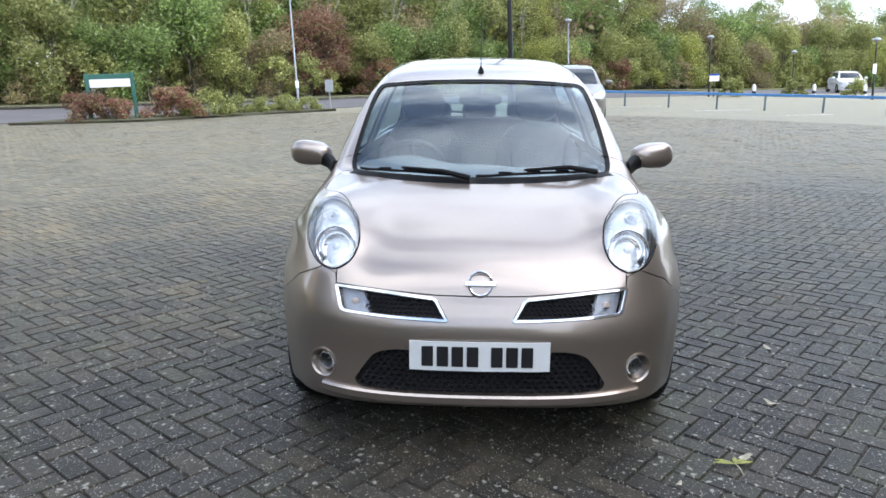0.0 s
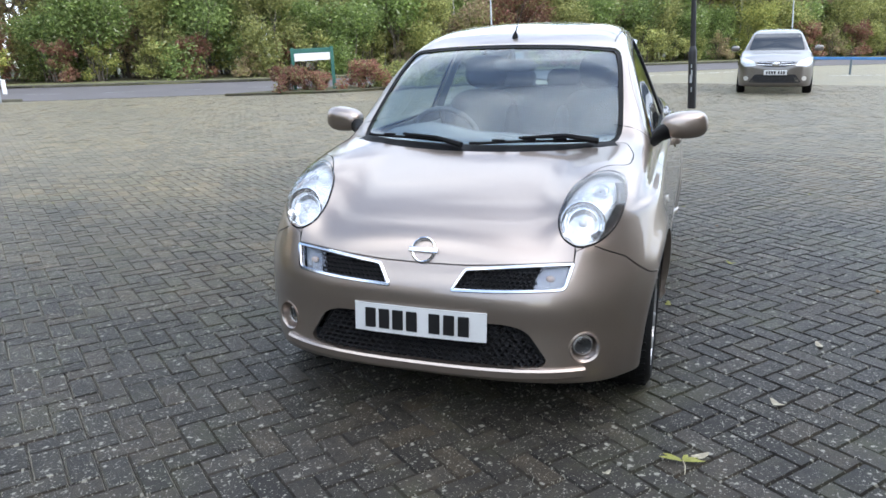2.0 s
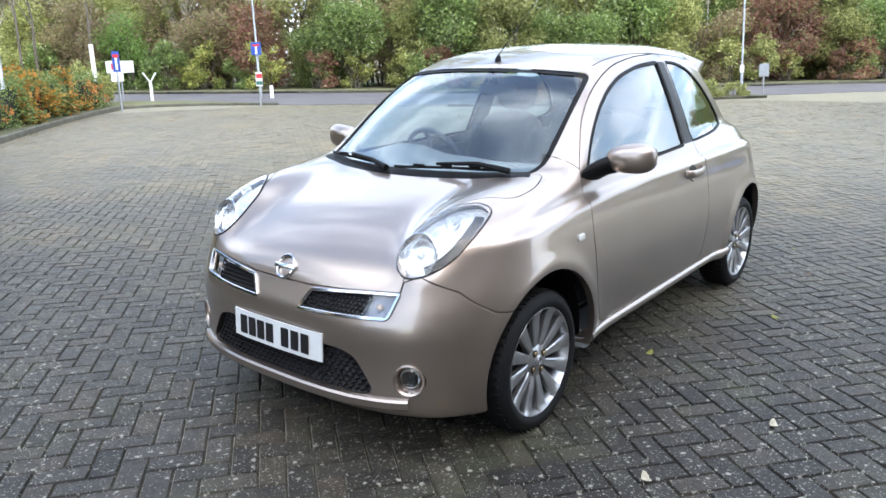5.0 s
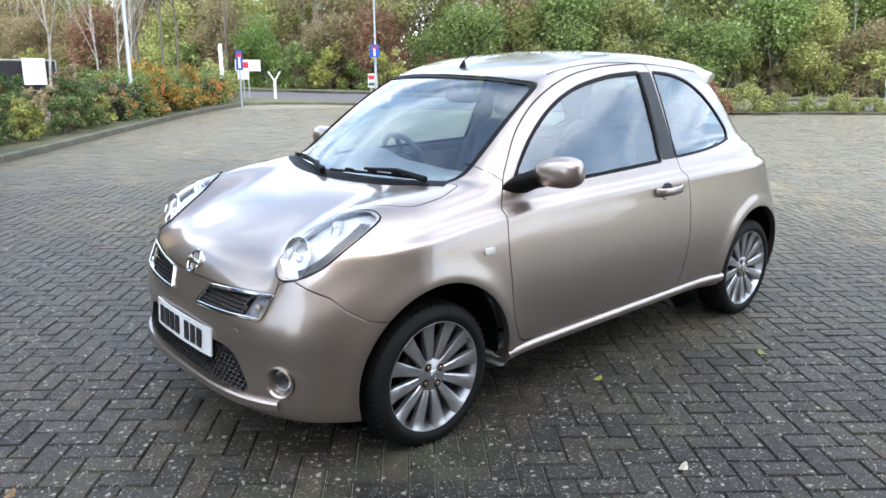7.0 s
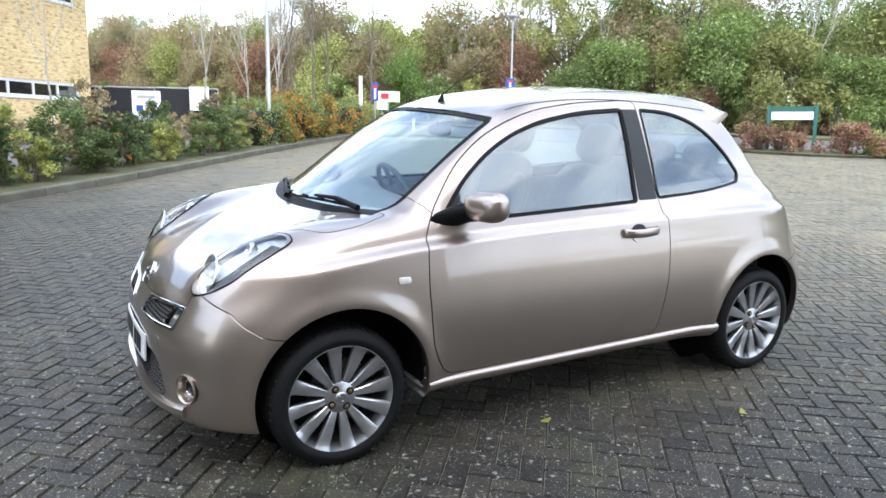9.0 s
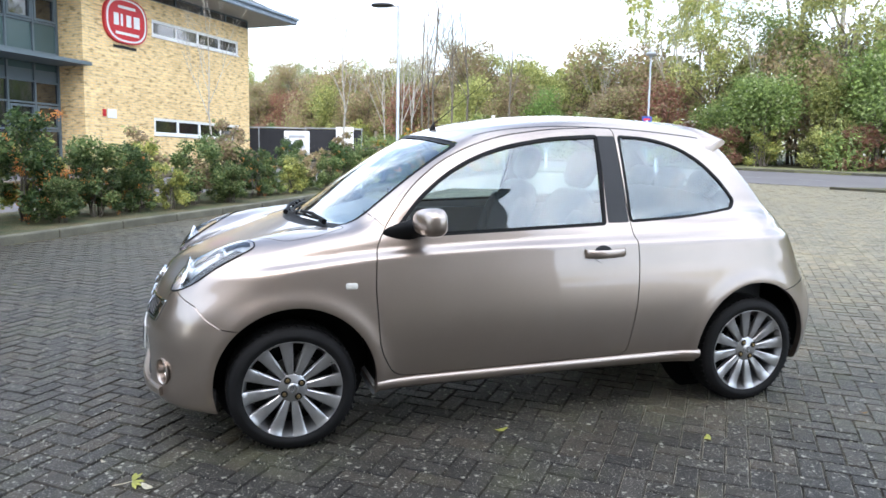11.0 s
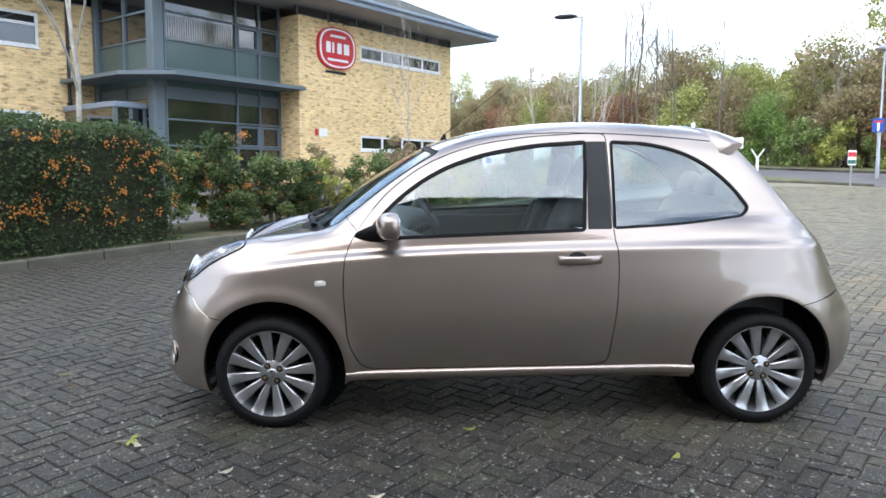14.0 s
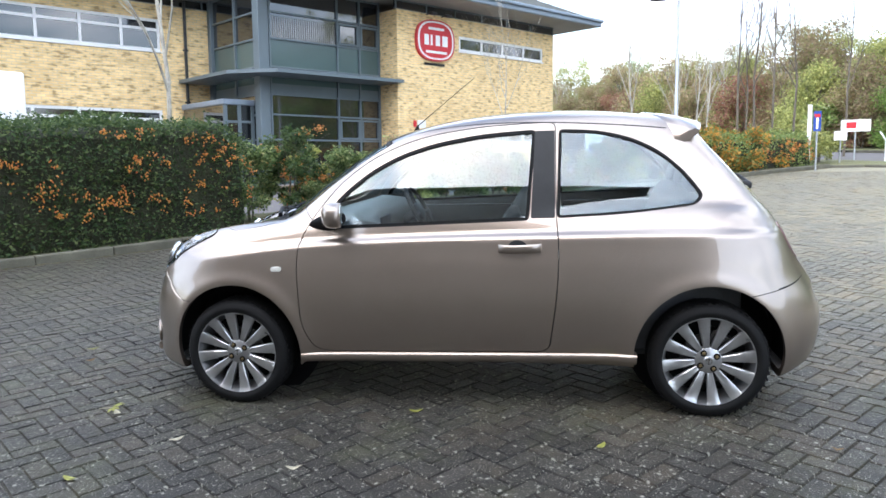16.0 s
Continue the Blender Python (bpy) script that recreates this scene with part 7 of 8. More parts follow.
for i in range(15):
    bed_shrub(2.6 + 0.68 * i, -0.5 - 0.35 * (i * 7 % 5) / 4, ("sB", "sA", "sB", "sC", "sD")[i % 5], "", 0, 0, 0, 0, "", i * 1.3, 0.55 + 0.12 * (i * 5 % 4) / 3)
bed_shrub(12.1, -1.0, "sB", "green", 1.05, 0.6, 4200, 0.045, "", 0.4, 0.75)
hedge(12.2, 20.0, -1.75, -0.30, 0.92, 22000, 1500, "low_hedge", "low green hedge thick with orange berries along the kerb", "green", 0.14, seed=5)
for s, v, sc in ((14.0, -0.95, 1.0), (15.3, -0.9, 1.1), (16.6, -0.95, 1.15), (17.8, -0.9, 1.0)):
    bed_shrub(s, v, "sE", "orange", 1.0, 0.85, 6000, 0.05, "green bush thick with orange berries", s, sc)
for s, v, sc in ((19.6, -1.3, 0.9), (21.2, -1.0, 0.8), (22.3, -1.6, 1.1)):
    bed_shrub(s, v, "sF", "olive", 1.2, 0.7, 3000, 0.055, "straggly olive bush beside the signs", s, sc)
# berry sprays on the loose firethorns
for s, v, z in ((2.2, -0.72, 0.72), (2.5, -0.62, 0.62), (2.85, -0.7, 0.66), (2.95, -0.9, 1.45)):
    x, y = kp(s, v)
    vs, fs = [], []
    for _ in range(60):
        o = np.array((x, y, z + 0.08)) + rng.normal(size=3) * (0.05, 0.05, 0.04)
        b0 = len(vs)
        vs += (o + np.array([(1, 0, 0), (0, 1, 0), (-1, 0, 0), (0, -1, 0), (0, 0, 1), (0, 0, -1)]) * 0.010).tolist()
        fs += [tuple(b0 + i for i in f) for f in ((0, 1, 4), (1, 2, 4), (2, 3, 4), (3, 0, 4), (1, 0, 5), (2, 1, 5), (3, 2, 5), (0, 3, 5))]
    tagged(link_mesh("berry_spray", vs, fs, M["berry"]), "spray of orange berries on a firethorn bush", "berries", kind="stuff")
# bare pale trees by the offices
rng = np.random.default_rng(200)
for x, y, sc, tn in ((-18.6, 3.6, 0.75, 0.3), (-19.6, 5.6, 0.68, 2.0), (-20.5, -0.2, 0.72, 4.0), (-19.2, 5.9, 0.6, 3.1), (-19.9, 5.2, 0.62, 5.2)):
    put("birch", lambda: tagged(tree("rust", 6.4, 1.6, 0, 0.1, "birch", "bare pale-barked tree beside the offices", True), group="bare trees by the offices"), x, y, 0.02, tn, sc)
rng = np.random.default_rng(82)
put("slender", lambda: tree("rust", 6.6, 1.4, 0, 0.1, "birch", "slender bare tree behind the hedge", True), -6.5, -4.6, 0.02, 1.0, 0.92)
# leafless dark-twigged trees standing above the scrub
for x, y, sc, tn in ((-26.9, 8.4, 1.05, 0.5), (-28.7, 9.4, 1.15, 1.9), (-26.6, 9.6, 1.0, 3.3), (-28.3, 10.9, 1.05, 4.6), (-27.6, 8.9, 0.9, 5.7), (-27.0, 12.4, 0.95, 2.6)):
    put("twiggy", lambda: tagged(tree("rust", 6.4, 1.6, 0, 0.1, "bark", "leafless dark-twigged tree above the scrub", True), group="leafless trees in the wood"), x, y, 0.02, tn, sc, 1.15)
# island shrubs
for x, y, k, sc in ((-10.75, 17.15, "iA", 0.8), (-10.1, 17.7, "iA", 0.62), (-8.95, 18.6, "iA", 0.95), (-8.3, 19.6, "iB", 1.2), (-7.7, 20.6, "iB", 0.9), (-7.1, 21.5, "iB", 0.8), (-6.5, 22.4, "iB", 0.85), (-5.9, 23.2, "iB", 0.7)):
    if k == "iA":
        put(k, lambda: shrub("red", 0.85, 0.85, 3000, 0.055, "shrub", "low flat-topped reddish shrub on the island"), x, y, 0.05, x, sc)
    else:
        put(k, lambda: shrub("olive", 0.5, 0.7, 3000, 0.042, "shrub", "low olive shrub on the island"), x, y, 0.05, x, sc)
for x, y, sc in ((18.5, 41.5, 0.9), (22.6, 43.2, 0.8), (14.5, 40.5, 0.8), (25.5, 42.8, 0.9)):
    put("iC", lambda: shrub("olive", 1.1, 0.9, 2000, 0.09, "shrub", "clipped olive shrub by the far parking bays"), x, y, 0.0, x, sc)


# ---------- posts, signs, rails ----------
def up_at(x, y, z=0.0, turn=0.0):
    """A pose with its z axis along the plumb line, which leans a little to the sloping car park."""
    q = Vector((0, 0, 1)).rotation_difference(BG)
    return Matrix.Translation((x, y, z)) @ q.to_matrix().to_4x4() @ Matrix.Rotation(turn, 4, "Z")


def thing(name, label, category, m):
    o = tagged(new(name), label, category)
    o.matrix_basis = m
    return o


def black_post():
    o = thing("lamp_post", "tall black lamp post with a scuffed thick base", "lamp post", up_at(0.80, 13.35))
    bm = bmesh.new()
    lathe(bm, [(0.085, -0.02), (0.082, 1.12), (0.078, 1.16), (0.062, 1.22), (0.055, 1.24)], 20)
    base = part("base", bm, M["post_black"], o, "scuffed black base with torn pale sticker marks")
    bm = bmesh.new()
    for z, a, w, h in ((0.52, -1.9, 0.05, 0.16), (0.66, -1.7, 0.03, 0.12), (0.34, -1.75, 0.025, 0.09), (0.82, -1.8, 0.02, 0.07)):
        box(bm, 0.0815, 0.0845, -w / 2, w / 2, z, z + h, Matrix.Rotation(a, 4, "Z"))
    part("sticker_mark", bm, M["galv"], base)
    bm = bmesh.new()
    lathe(bm, [(0.053, 1.2), (0.046, 6.0)], 16)
    part("column", bm, M["post_black"], o)
    bm = bmesh.new()
    lathe(bm, [(0.05, 5.95), (0.12, 6.05), (0.22, 6.12), (0.24, 6.2), (0.18, 6.3), (0.05, 6.34)], 20)
    part("lantern", bm, M["post_black"], o)


def arm_lamp():
    """Grey column with a flat lantern on a short arm."""
    o = thing("street_lamp", "slim grey column lamp with a flat lantern on a short arm", "street lamp", up_at(-15.2, 4.43, 0, radians(0)))
    bm = bmesh.new()
    lathe(bm, [(0.075, 0), (0.07, 0.9), (0.048, 0.95), (0.04, 4.56)], 16)
    part("column", bm, M["galv"], o)
    d = Vector((-0.35, -0.94, 0))
    bm = bmesh.new()
    tube(bm, [(0, 0, 4.52), tuple(d * 0.28 + Vector((0, 0, 4.56)))], 0.025, 8)
    part("arm", bm, M["galv"], o)
    bm = bmesh.new()
    ellipsoid(bm, (0, 0, 0), (0.30, 0.15, 0.055), Matrix.Translation(d * 0.42 + Vector((0, 0, 4.56))) @ Matrix.Rotation(math.atan2(d.y, d.x), 4, "Z"), 24, 10, 2.6)
    part("lantern", bm, M["post_black"], o)


def ball_lamp(x, y, h, name="street_lamp", colour="galv"):
    o = thing(name, "slim lamp column with a round mushroom head", "street lamp", up_at(x, y))
    bm = bmesh.new()
    lathe(bm, [(0.06, 0), (0.055, 0.8), (0.038, 0.85), (0.032, h - 0.15)], 12)
    part("column", bm, M[colour], o)
    bm = bmesh.new()
    lathe(bm, [(0.03, h - 0.18), (0.07, h - 0.10), (0.20, h - 0.05), (0.21, h), (0.15, h + 0.06), (0.03, h + 0.09)], 20)
    part("lantern", bm, M["galv"], o)


def plate_sign(x, y, z, w, h, turn, m_face, label, post=True, name="road_sign", marks=(), post_m="galv"):
    o = thing(name, label, "sign", up_at(x, y, 0, turn))
    if post:
        bm = bmesh.new()
        tube(bm, [(0, 0.03, 0), (0, 0.03, z + h * 0.5)], 0.026, 10)
        part("post", bm, M[post_m], o)
    bm = bmesh.new()
    box(bm, -w / 2, w / 2, -0.012, 0.004, z - h / 2, z + h / 2, Matrix(), 0.004, 1)
    pl = part("plate", bm, M[m_face], o)
    for mm, x0, x1, z0, z1 in marks:
        bm = bmesh.new()
        box(bm, x0, x1, -0.016, -0.011, z + z0, z + z1)
        part("mark", bm, M[mm], pl)
    return o


def face(x, y):
    """The turn that makes a sign's front look towards the path's middle."""
    return math.atan2(1.0 - y, 2.6 - x) + math.pi / 2


black_post()
arm_lamp()
ball_lamp(-20.9, 15.6, 4.35)
plate_sign(-20.75, 15.45, 1.79, 0.36, 0.46, face(-20.75, 15.45), "blue", "blue dead-end plate with white bar and red top", True, marks=(("white", -0.035, 0.035, -0.19, 0.08), ("red", -0.12, 0.12, 0.085, 0.155)))
plate_sign(-18.4, 8.75, 1.41, 0.20, 0.56, face(-18.4, 8.75), "blue", "tall blue dead-end plate on a grey post", True, marks=(("white", -0.03, 0.03, -0.22, 0.10), ("red", -0.075, 0.075, 0.11, 0.2)))
plate_sign(-21.6, 10.45, 0.92, 0.38, 0.30, face(-21.6, 10.45), "white", "small white notice on a post")
plate_sign(-23.2, 11.45, 1.22, 0.90, 0.40, face(-23.2, 11.45), "white", "white direction board with a red oval mark", True, marks=(("red", -0.28, 0.02, -0.09, 0.12),))
plate_sign(-17.05, 12.6, 0.82, 0.22, 0.42, face(-17.1, 12.55) + 0.3, "white", "pink and green banner board on a thin post", True, name="banner_sign", marks=(("red", -0.10, 0.10, 0.03, 0.16), ("green", -0.10, 0.10, -0.17, -0.06)))
bm = bmesh.new()
box(bm, -0.06, 0.06, -0.02, 0.02, 0.95, 1.92)
box(bm, -0.05, 0.05, -0.05, -0.02, 0.0, 0.95)
o = thing("marker_post", "tall flat white marker post", "post", up_at(-20.6, 9.2, 0, face(-20.6, 9.2)))
part("panel", bm, M["white"], o)
o = thing("forked_post", "white Y-shaped timber post on the verge", "post", up_at(-22.9, 12.35, 0, face(-22.9, 12.35)))
bm = bmesh.new()
tube(bm, [(0, 0, 0), (0, 0, 0.72)], 0.055, 10)
part("stem", bm, M["white"], o)
for sx in (-1, 1):
    bm = bmesh.new()
    tube(bm, [(0, 0, 0.66), (sx * 0.22, 0, 1.0)], 0.028, 8)
    part("fork", bm, M["white"], o)
o = thing("bollard", "short plain white bollard by the far kerb", "bollard", up_at(-20.5, 15.8))
bm = bmesh.new()
lathe(bm, [(0.07, 0), (0.07, 0.42), (0.06, 0.455), (0.02, 0.465)], 16)
part("shaft", bm, M["white"], o)
# small notice on the island's end
plate_sign(-5.3, 24.2, 0.86, 0.30, 0.42, face(-5.3, 24.2), "galv", "small grey notice on a thin post by the road")
ball_lamp(-7.9, 30.2, 5.6)
plate_sign(-7.881, 30.148, 0.78, 0.16, 0.3, face(-8, 30), "white", "small white notice on the lamp column", False)
ball_lamp(5.4, 41.4, 4.2)
ball_lamp(13.1, 40.2, 3.25, colour="post_black")
ball_lamp(22.6, 52.3, 2.75, colour="post_black")
ball_lamp(20.4, 36.8, 3.0, colour="post_black")
plate_sign(20.3, 36.6, 1.55, 0.26, 0.5, 0.4, "white", "white notice on a far lamp post", False)
plate_sign(13.2, 39.6, 1.06, 0.58, 0.40, 0.2, "white", "far sign board with blue head and white panel", True, marks=(("blue", -0.285, 0.285, 0.10, 0.20),), post_m="post_black")
for x, y in ((15.6, 40.2), (19.6, 41.8), (22.4, 41.6)):
    o = thing("bollard", "short white bollard by the far parking bays", "bollard", up_at(x, y))
    bm = bmesh.new()
    lathe(bm, [(0.10, 0), (0.10, 0.6), (0.06, 0.68), (0.01, 0.69)], 12)
    part("shaft", bm, M["white"], o)
    bm = bmesh.new()
    lathe(bm, [(0.103, 0.15), (0.103, 0.32)], 12, close=False)
    part("band", bm, M["post_black"], o)


def green_sign():
    a, b = Vector((-10.86, 17.66)), Vector((-9.86, 18.33))
    t = math.atan2(b.y - a.y, b.x - a.x)
    w = (b - a).length
    o = thing("estate_sign", "green timber sign frame with a white panel on the island", "sign", up_at(a.x, a.y, 0, t))
    for x in (0.0, w):
        bm = bmesh.new()
        box(bm, x - 0.05, x + 0.05, -0.05, 0.05, -0.1, 1.30, Matrix(), 0.008, 1)
        part("post", bm, M["green"], o)
    bm = bmesh.new()
    box(bm, 0.05, w - 0.05, -0.025, 0.025, 1.13, 1.27, Matrix(), 0.006, 1)
    part("header", bm, M["green"], o)
    bm = bmesh.new()
    box(bm, 0.06, w - 0.06, -0.03, 0.02, 0.90, 1.128, Matrix(), 0.006, 1)
    part("panel", bm, M["white"], o)


green_sign()


def blue_rail():
    """Knee rail of blue tube on posts."""
    o = tagged(new("knee_rail"), "low blue tubular rail on grey-blue posts", "railing")
    pts = [Vector(p) for p in ((3.0, 29.6), (4.6, 28.9), (6.1, 28.2), (7.65, 27.3), (9.2, 26.2), (10.6, 25.1), (12.2, 23.95), (13.8, 22.8), (15.4, 21.7), (17.0, 20.6), (18.6, 19.5))]
    for p in pts:
        bm = bmesh.new()
        lathe(bm, [(0.038, 0), (0.038, 0.56)], 10, Matrix.Translation((p.x, p.y, 0)))
        part("post", bm, M["grey_frame"], o)
    for a, b in zip(pts, pts[1:]):
        bm = bmesh.new()
        d = (b - a)
        box(bm, -0.01, d.length + 0.01, -0.035, 0.035, 0.525, 0.62, Matrix.Translation((a.x, a.y, 0)) @ Matrix.Rotation(math.atan2(d.y, d.x), 4, "Z"), 0.012, 1)
        part("rail", bm, M["rail_blue"], o)


blue_rail()


def timber_rail():
    o = tagged(new("timber_rail"), "low weathered timber knee rail behind the bed", "railing")
    for k in range(9):
        p = Vector(kp(2.0 + 1.9 * k, -2.1))
        bm = bmesh.new()
        box(bm, -0.05, 0.05, -0.05, 0.05, 0, 0.52, Matrix.Translation((p.x, p.y, 0)), 0.01, 1)
        part("post", bm, M["timber"], o)
        if k < 8:
            bm = bmesh.new()
            box(bm, 0, 1.9, -0.035, 0.035, 0.45, 0.55, Matrix.Translation((p.x, p.y, 0)) @ Matrix.Rotation(math.atan2(D2.y, D2.x), 4, "Z"), 0.01, 1)
            part("rail", bm, M["timber"], o)


timber_rail()


def site_fence():
    """Temporary fence panels with dark netting and white boards."""
    pts = [Vector(p) for p in ((-26.6, 0.4), (-26.5, 1.6), (-26.3, 3.4), (-25.9, 5.6))]
    for a, b in zip(pts, pts[1:]):
        d = b - a
        m = up_at(a.x, a.y, 0, math.atan2(d.y, d.x))
        o = thing("fence_panel", "temporary fence panel with dark netting", "fence", m)
        o["group"] = "site fence"
        bm = bmesh.new()
        box(bm, 0.02, d.length - 0.02, -0.006, 0.006, -0.1, 1.32)
        part("netting", bm, M["fence_black"], o)
        for x in (0.0, d.length):
            bm = bmesh.new()
            tube(bm, [(x, 0, -0.1), (x, 0, 1.38)], 0.022, 8)
            part("upright", bm, M["galv"], o)
        bm = bmesh.new()
        tube(bm, [(0, 0, 1.36), (d.length, 0, 1.36)], 0.02, 8)
        part("top_rail", bm, M["galv"], o)
    for x, y, z, w, h, marks in ((-24.9, 2.9, 0.62, 0.95, 1.25, [("galv", -0.30, 0.30, 0.36, 0.46), ("blue", -0.34, -0.12, -0.10, 0.12), ("galv", -0.05, 0.30, 0.00, 0.10), ("blue", 0.08, 0.34, -0.36, -0.14), ("galv", -0.32, -0.02, -0.40, -0.28)]), (-25.85, 4.9, 0.98, 0.70, 0.88, [])):
        plate_sign(x, y, z, w, h, face(x, y), "white", "white site board with grey and blue blocks" if marks else "plain white board on the site fence", False, "site_board", marks)
    # tied stakes
    o = thing("stake", "pale timber stake beside the fence", "stake", up_at(-25.6, 6.1))
    bm = bmesh.new()
    box(bm, -0.05, 0.05, -0.05, 0.05, -0.1, 1.28)
    part("shaft", bm, M["timber"], o)


site_fence()
o = thing("white_cabinet", "white box cabinet beyond the hedge", "cabinet", B @ Matrix.Translation((15.6, -0.6, 0)))
bm = bmesh.new()
box(bm, -0.9, 0.35, -0.4, 0.4, 0.0, 2.35, Matrix(), 0.06, 2)
part("body", bm, M["white"], o)


# ---------- other cars ----------
mpv_top = spline([(-0.95, 0.55), (-0.9, 0.68), (-0.75, 0.82), (-0.4, 0.94), (0.0, 1.03), (0.2, 1.08), (0.8, 1.12), (3.0, 1.12), (3.6, 1.0)])
mpv_roof = spline([(0.0, 1.0), (0.4, 1.25), (0.8, 1.48), (1.2, 1.57), (1.8, 1.60), (2.6, 1.575), (3.2, 1.50), (3.6, 1.35)])


def mpv_f(x, y, z):
    ax = np.sqrt(x * x + 1e-6)
    w = 0.885 - 0.30 * np.clip(z - 0.62, 0, None) ** 2 - 0.10 * np.clip(0.45 - z, 0, None)
    uf = np.clip((0.1 - y) / (0.99 - 0.25 * np.clip(z - 0.6, 0, None) ** 2 - 0.3 * np.clip(0.3 - z, 0, None)), 0, None)
    ub = np.clip((y - 2.4) / 1.05, 0, None)
    s = ((ax / w) ** 3.2 + uf**3.2 + ub**3.2 + 1e-9) ** (1 / 3.2)
    low = smax((s - 1) * 0.8, (z - mpv_top(y) + 0.10 * x * x) * 0.9, 0.12)
    low = smax(low, 0.20 - z, 0.06)
    side = (ax - (0.80 - 0.42 * (z - 1.0) - 0.05 * np.clip(y - 1.2, 0, None))) * 0.9
    scr = (0.02 + (z - 1.0) * 1.35 + 0.35 * x * x - y) * 0.58
    hat = (y - 3.42 + 0.55 * np.clip(z - 1.0, 0, None) + 0.3 * x * x) * 0.8
    cab = smax(smax(side, (z - mpv_roof(y) + 0.08 * x * x), 0.12), smax(scr, hat, 0.02), 0.08)
    return smin(low, smax(cab, 0.7 - z, 0.05), 0.04)


def other_car(name, label, paint, m):
    """A plain family car, front at -y."""
    car = thing(name, label, "car", m)
    pane = lambda *a: patch(*a, rings=4, step=0.06)
    p, q = skin_mesh(0.0, 0.050, -1.1, 3.75, 1.75)
    me = bpy.data.meshes.new("body")
    me.from_pydata(p.tolist(), [], q.tolist())
    circle = lambda cy, cz, r: [(cy + r * math.cos(a), cz + r * math.sin(a)) for a in np.linspace(0, 2 * math.pi, 37)[:-1]]
    for s in (1, -1):
        lo, hi = sorted((s * 0.60, s * 1.2))
        me = boolean(me, prism(circle(0.0, 0.32, 0.36), "x", lo, hi), "DIFFERENCE")
        me = boolean(me, prism(circle(2.72, 0.32, 0.36), "x", lo, hi), "DIFFERENCE")
    skin_part("body", me, car, paint)
    G = M["car_pane"]
    pane("windscreen", rounded([(-0.66, 1.06), (0.66, 1.06), (0.55, 1.47), (-0.55, 1.47)], 0.05), "y", -1, G, car, 0.004, 0.006)
    for s in (1, -1):
        pane("side_window", rounded([(0.45, 1.05), (0.75, 1.30), (1.1, 1.45), (1.55, 1.48), (1.55, 1.06)], 0.03), "x", s, G, car, 0.004, 0.006)
        pane("side_window", rounded([(1.62, 1.06), (1.62, 1.48), (2.4, 1.47), (2.42, 1.08)], 0.03), "x", s, G, car, 0.004, 0.006)
        pane("side_window", rounded([(2.5, 1.09), (2.48, 1.46), (2.95, 1.42), (3.15, 1.15)], 0.04), "x", s, G, car, 0.004, 0.006)
        pane("headlamp", rounded([(s * 0.44, 0.70), (s * 0.50, 0.80), (s * 0.79, 0.90), (s * 0.82, 0.78), (s * 0.72, 0.68)], 0.03), "y", -1, M["lamp_grey"], car, 0.006, 0.01)
        pane("fog_lamp", [(s * 0.66 + 0.055 * math.cos(a), 0.40 + 0.055 * math.sin(a)) for a in np.linspace(0, 2 * math.pi, 17)[:-1]], "y", -1, M["clear_white"], car, 0.006, 0.01)
        bm = bmesh.new()
        ellipsoid(bm, (s * 1.0, 0.55, 1.10), (0.11, 0.06, 0.075), Matrix(), 16, 10, 2.6)
        part("door_mirror", bm, paint, car)
    pane("upper_grille", rounded([(-0.42, 0.72), (-0.40, 0.80), (0.40, 0.80), (0.42, 0.72), (0.2, 0.68), (-0.2, 0.68)], 0.02), "y", -1, M["mesh"], car, 0.005, 0.01)
    for z in (0.715, 0.765):
        strip("grille_bar", [(x, z + 0.05 * abs(x)) for x in np.linspace(-0.42, 0.42, 15)], "y", -1, 0.018, M["chrome"], car, 0.010, 0.01, closed=False)
    pane("lower_grille", rounded([(-0.60, 0.30), (-0.46, 0.50), (0.46, 0.50), (0.60, 0.30)], 0.04), "y", -1, M["mesh"], car, 0.004, 0.01)
    for z in (0.33, 0.38, 0.43):
        strip("grille_slat", [(x, z) for x in np.linspace(-0.5, 0.5, 13)], "y", -1, 0.012, M["trim"], car, 0.009, 0.01, closed=False)
    bm = bmesh.new()
    ellipsoid(bm, (0, -0.90, 0.745), (0.085, 0.015, 0.055), Matrix(), 16, 8)
    part("badge", bm, M["chrome"], car)
    bm = bmesh.new()
    box(bm, -0.26, 0.26, -0.955, -0.935, 0.49, 0.60, Matrix(), 0.004, 1)
    pl = part("number_plate", bm, M["plate"], car, "white plate with dark bars")
    for x0 in (-0.21, -0.15, -0.09, -0.03, 0.06, 0.12, 0.18):
        bm = bmesh.new()
        box(bm, x0, x0 + 0.038, -0.959, -0.954, 0.51, 0.58)
        part("bar", bm, M["ink"], pl)
    for s in (1, -1):
        for y in (0.0, 2.72):
            w = new("wheel")
            w.parent = car
            w.matrix_basis = Matrix.Translation((s * 0.78, y, 0.32)) @ Euler((0, radians(90) * s, 0)).to_matrix().to_4x4()
            bm = bmesh.new()
            lathe(bm, [(0.20, -0.09), (0.29, -0.10), (0.32, -0.07), (0.32, 0.07), (0.29, 0.10), (0.21, 0.09), (0.20, 0.05)], 28, close=False)
            part("tyre", bm, M["rubber"], w)
            bm = bmesh.new()
            lathe(bm, [(0.21, 0.085), (0.18, 0.05), (0.06, 0.06), (0.01, 0.065)], 20)
            part("rim", bm, M["alloy"], w)
    return car


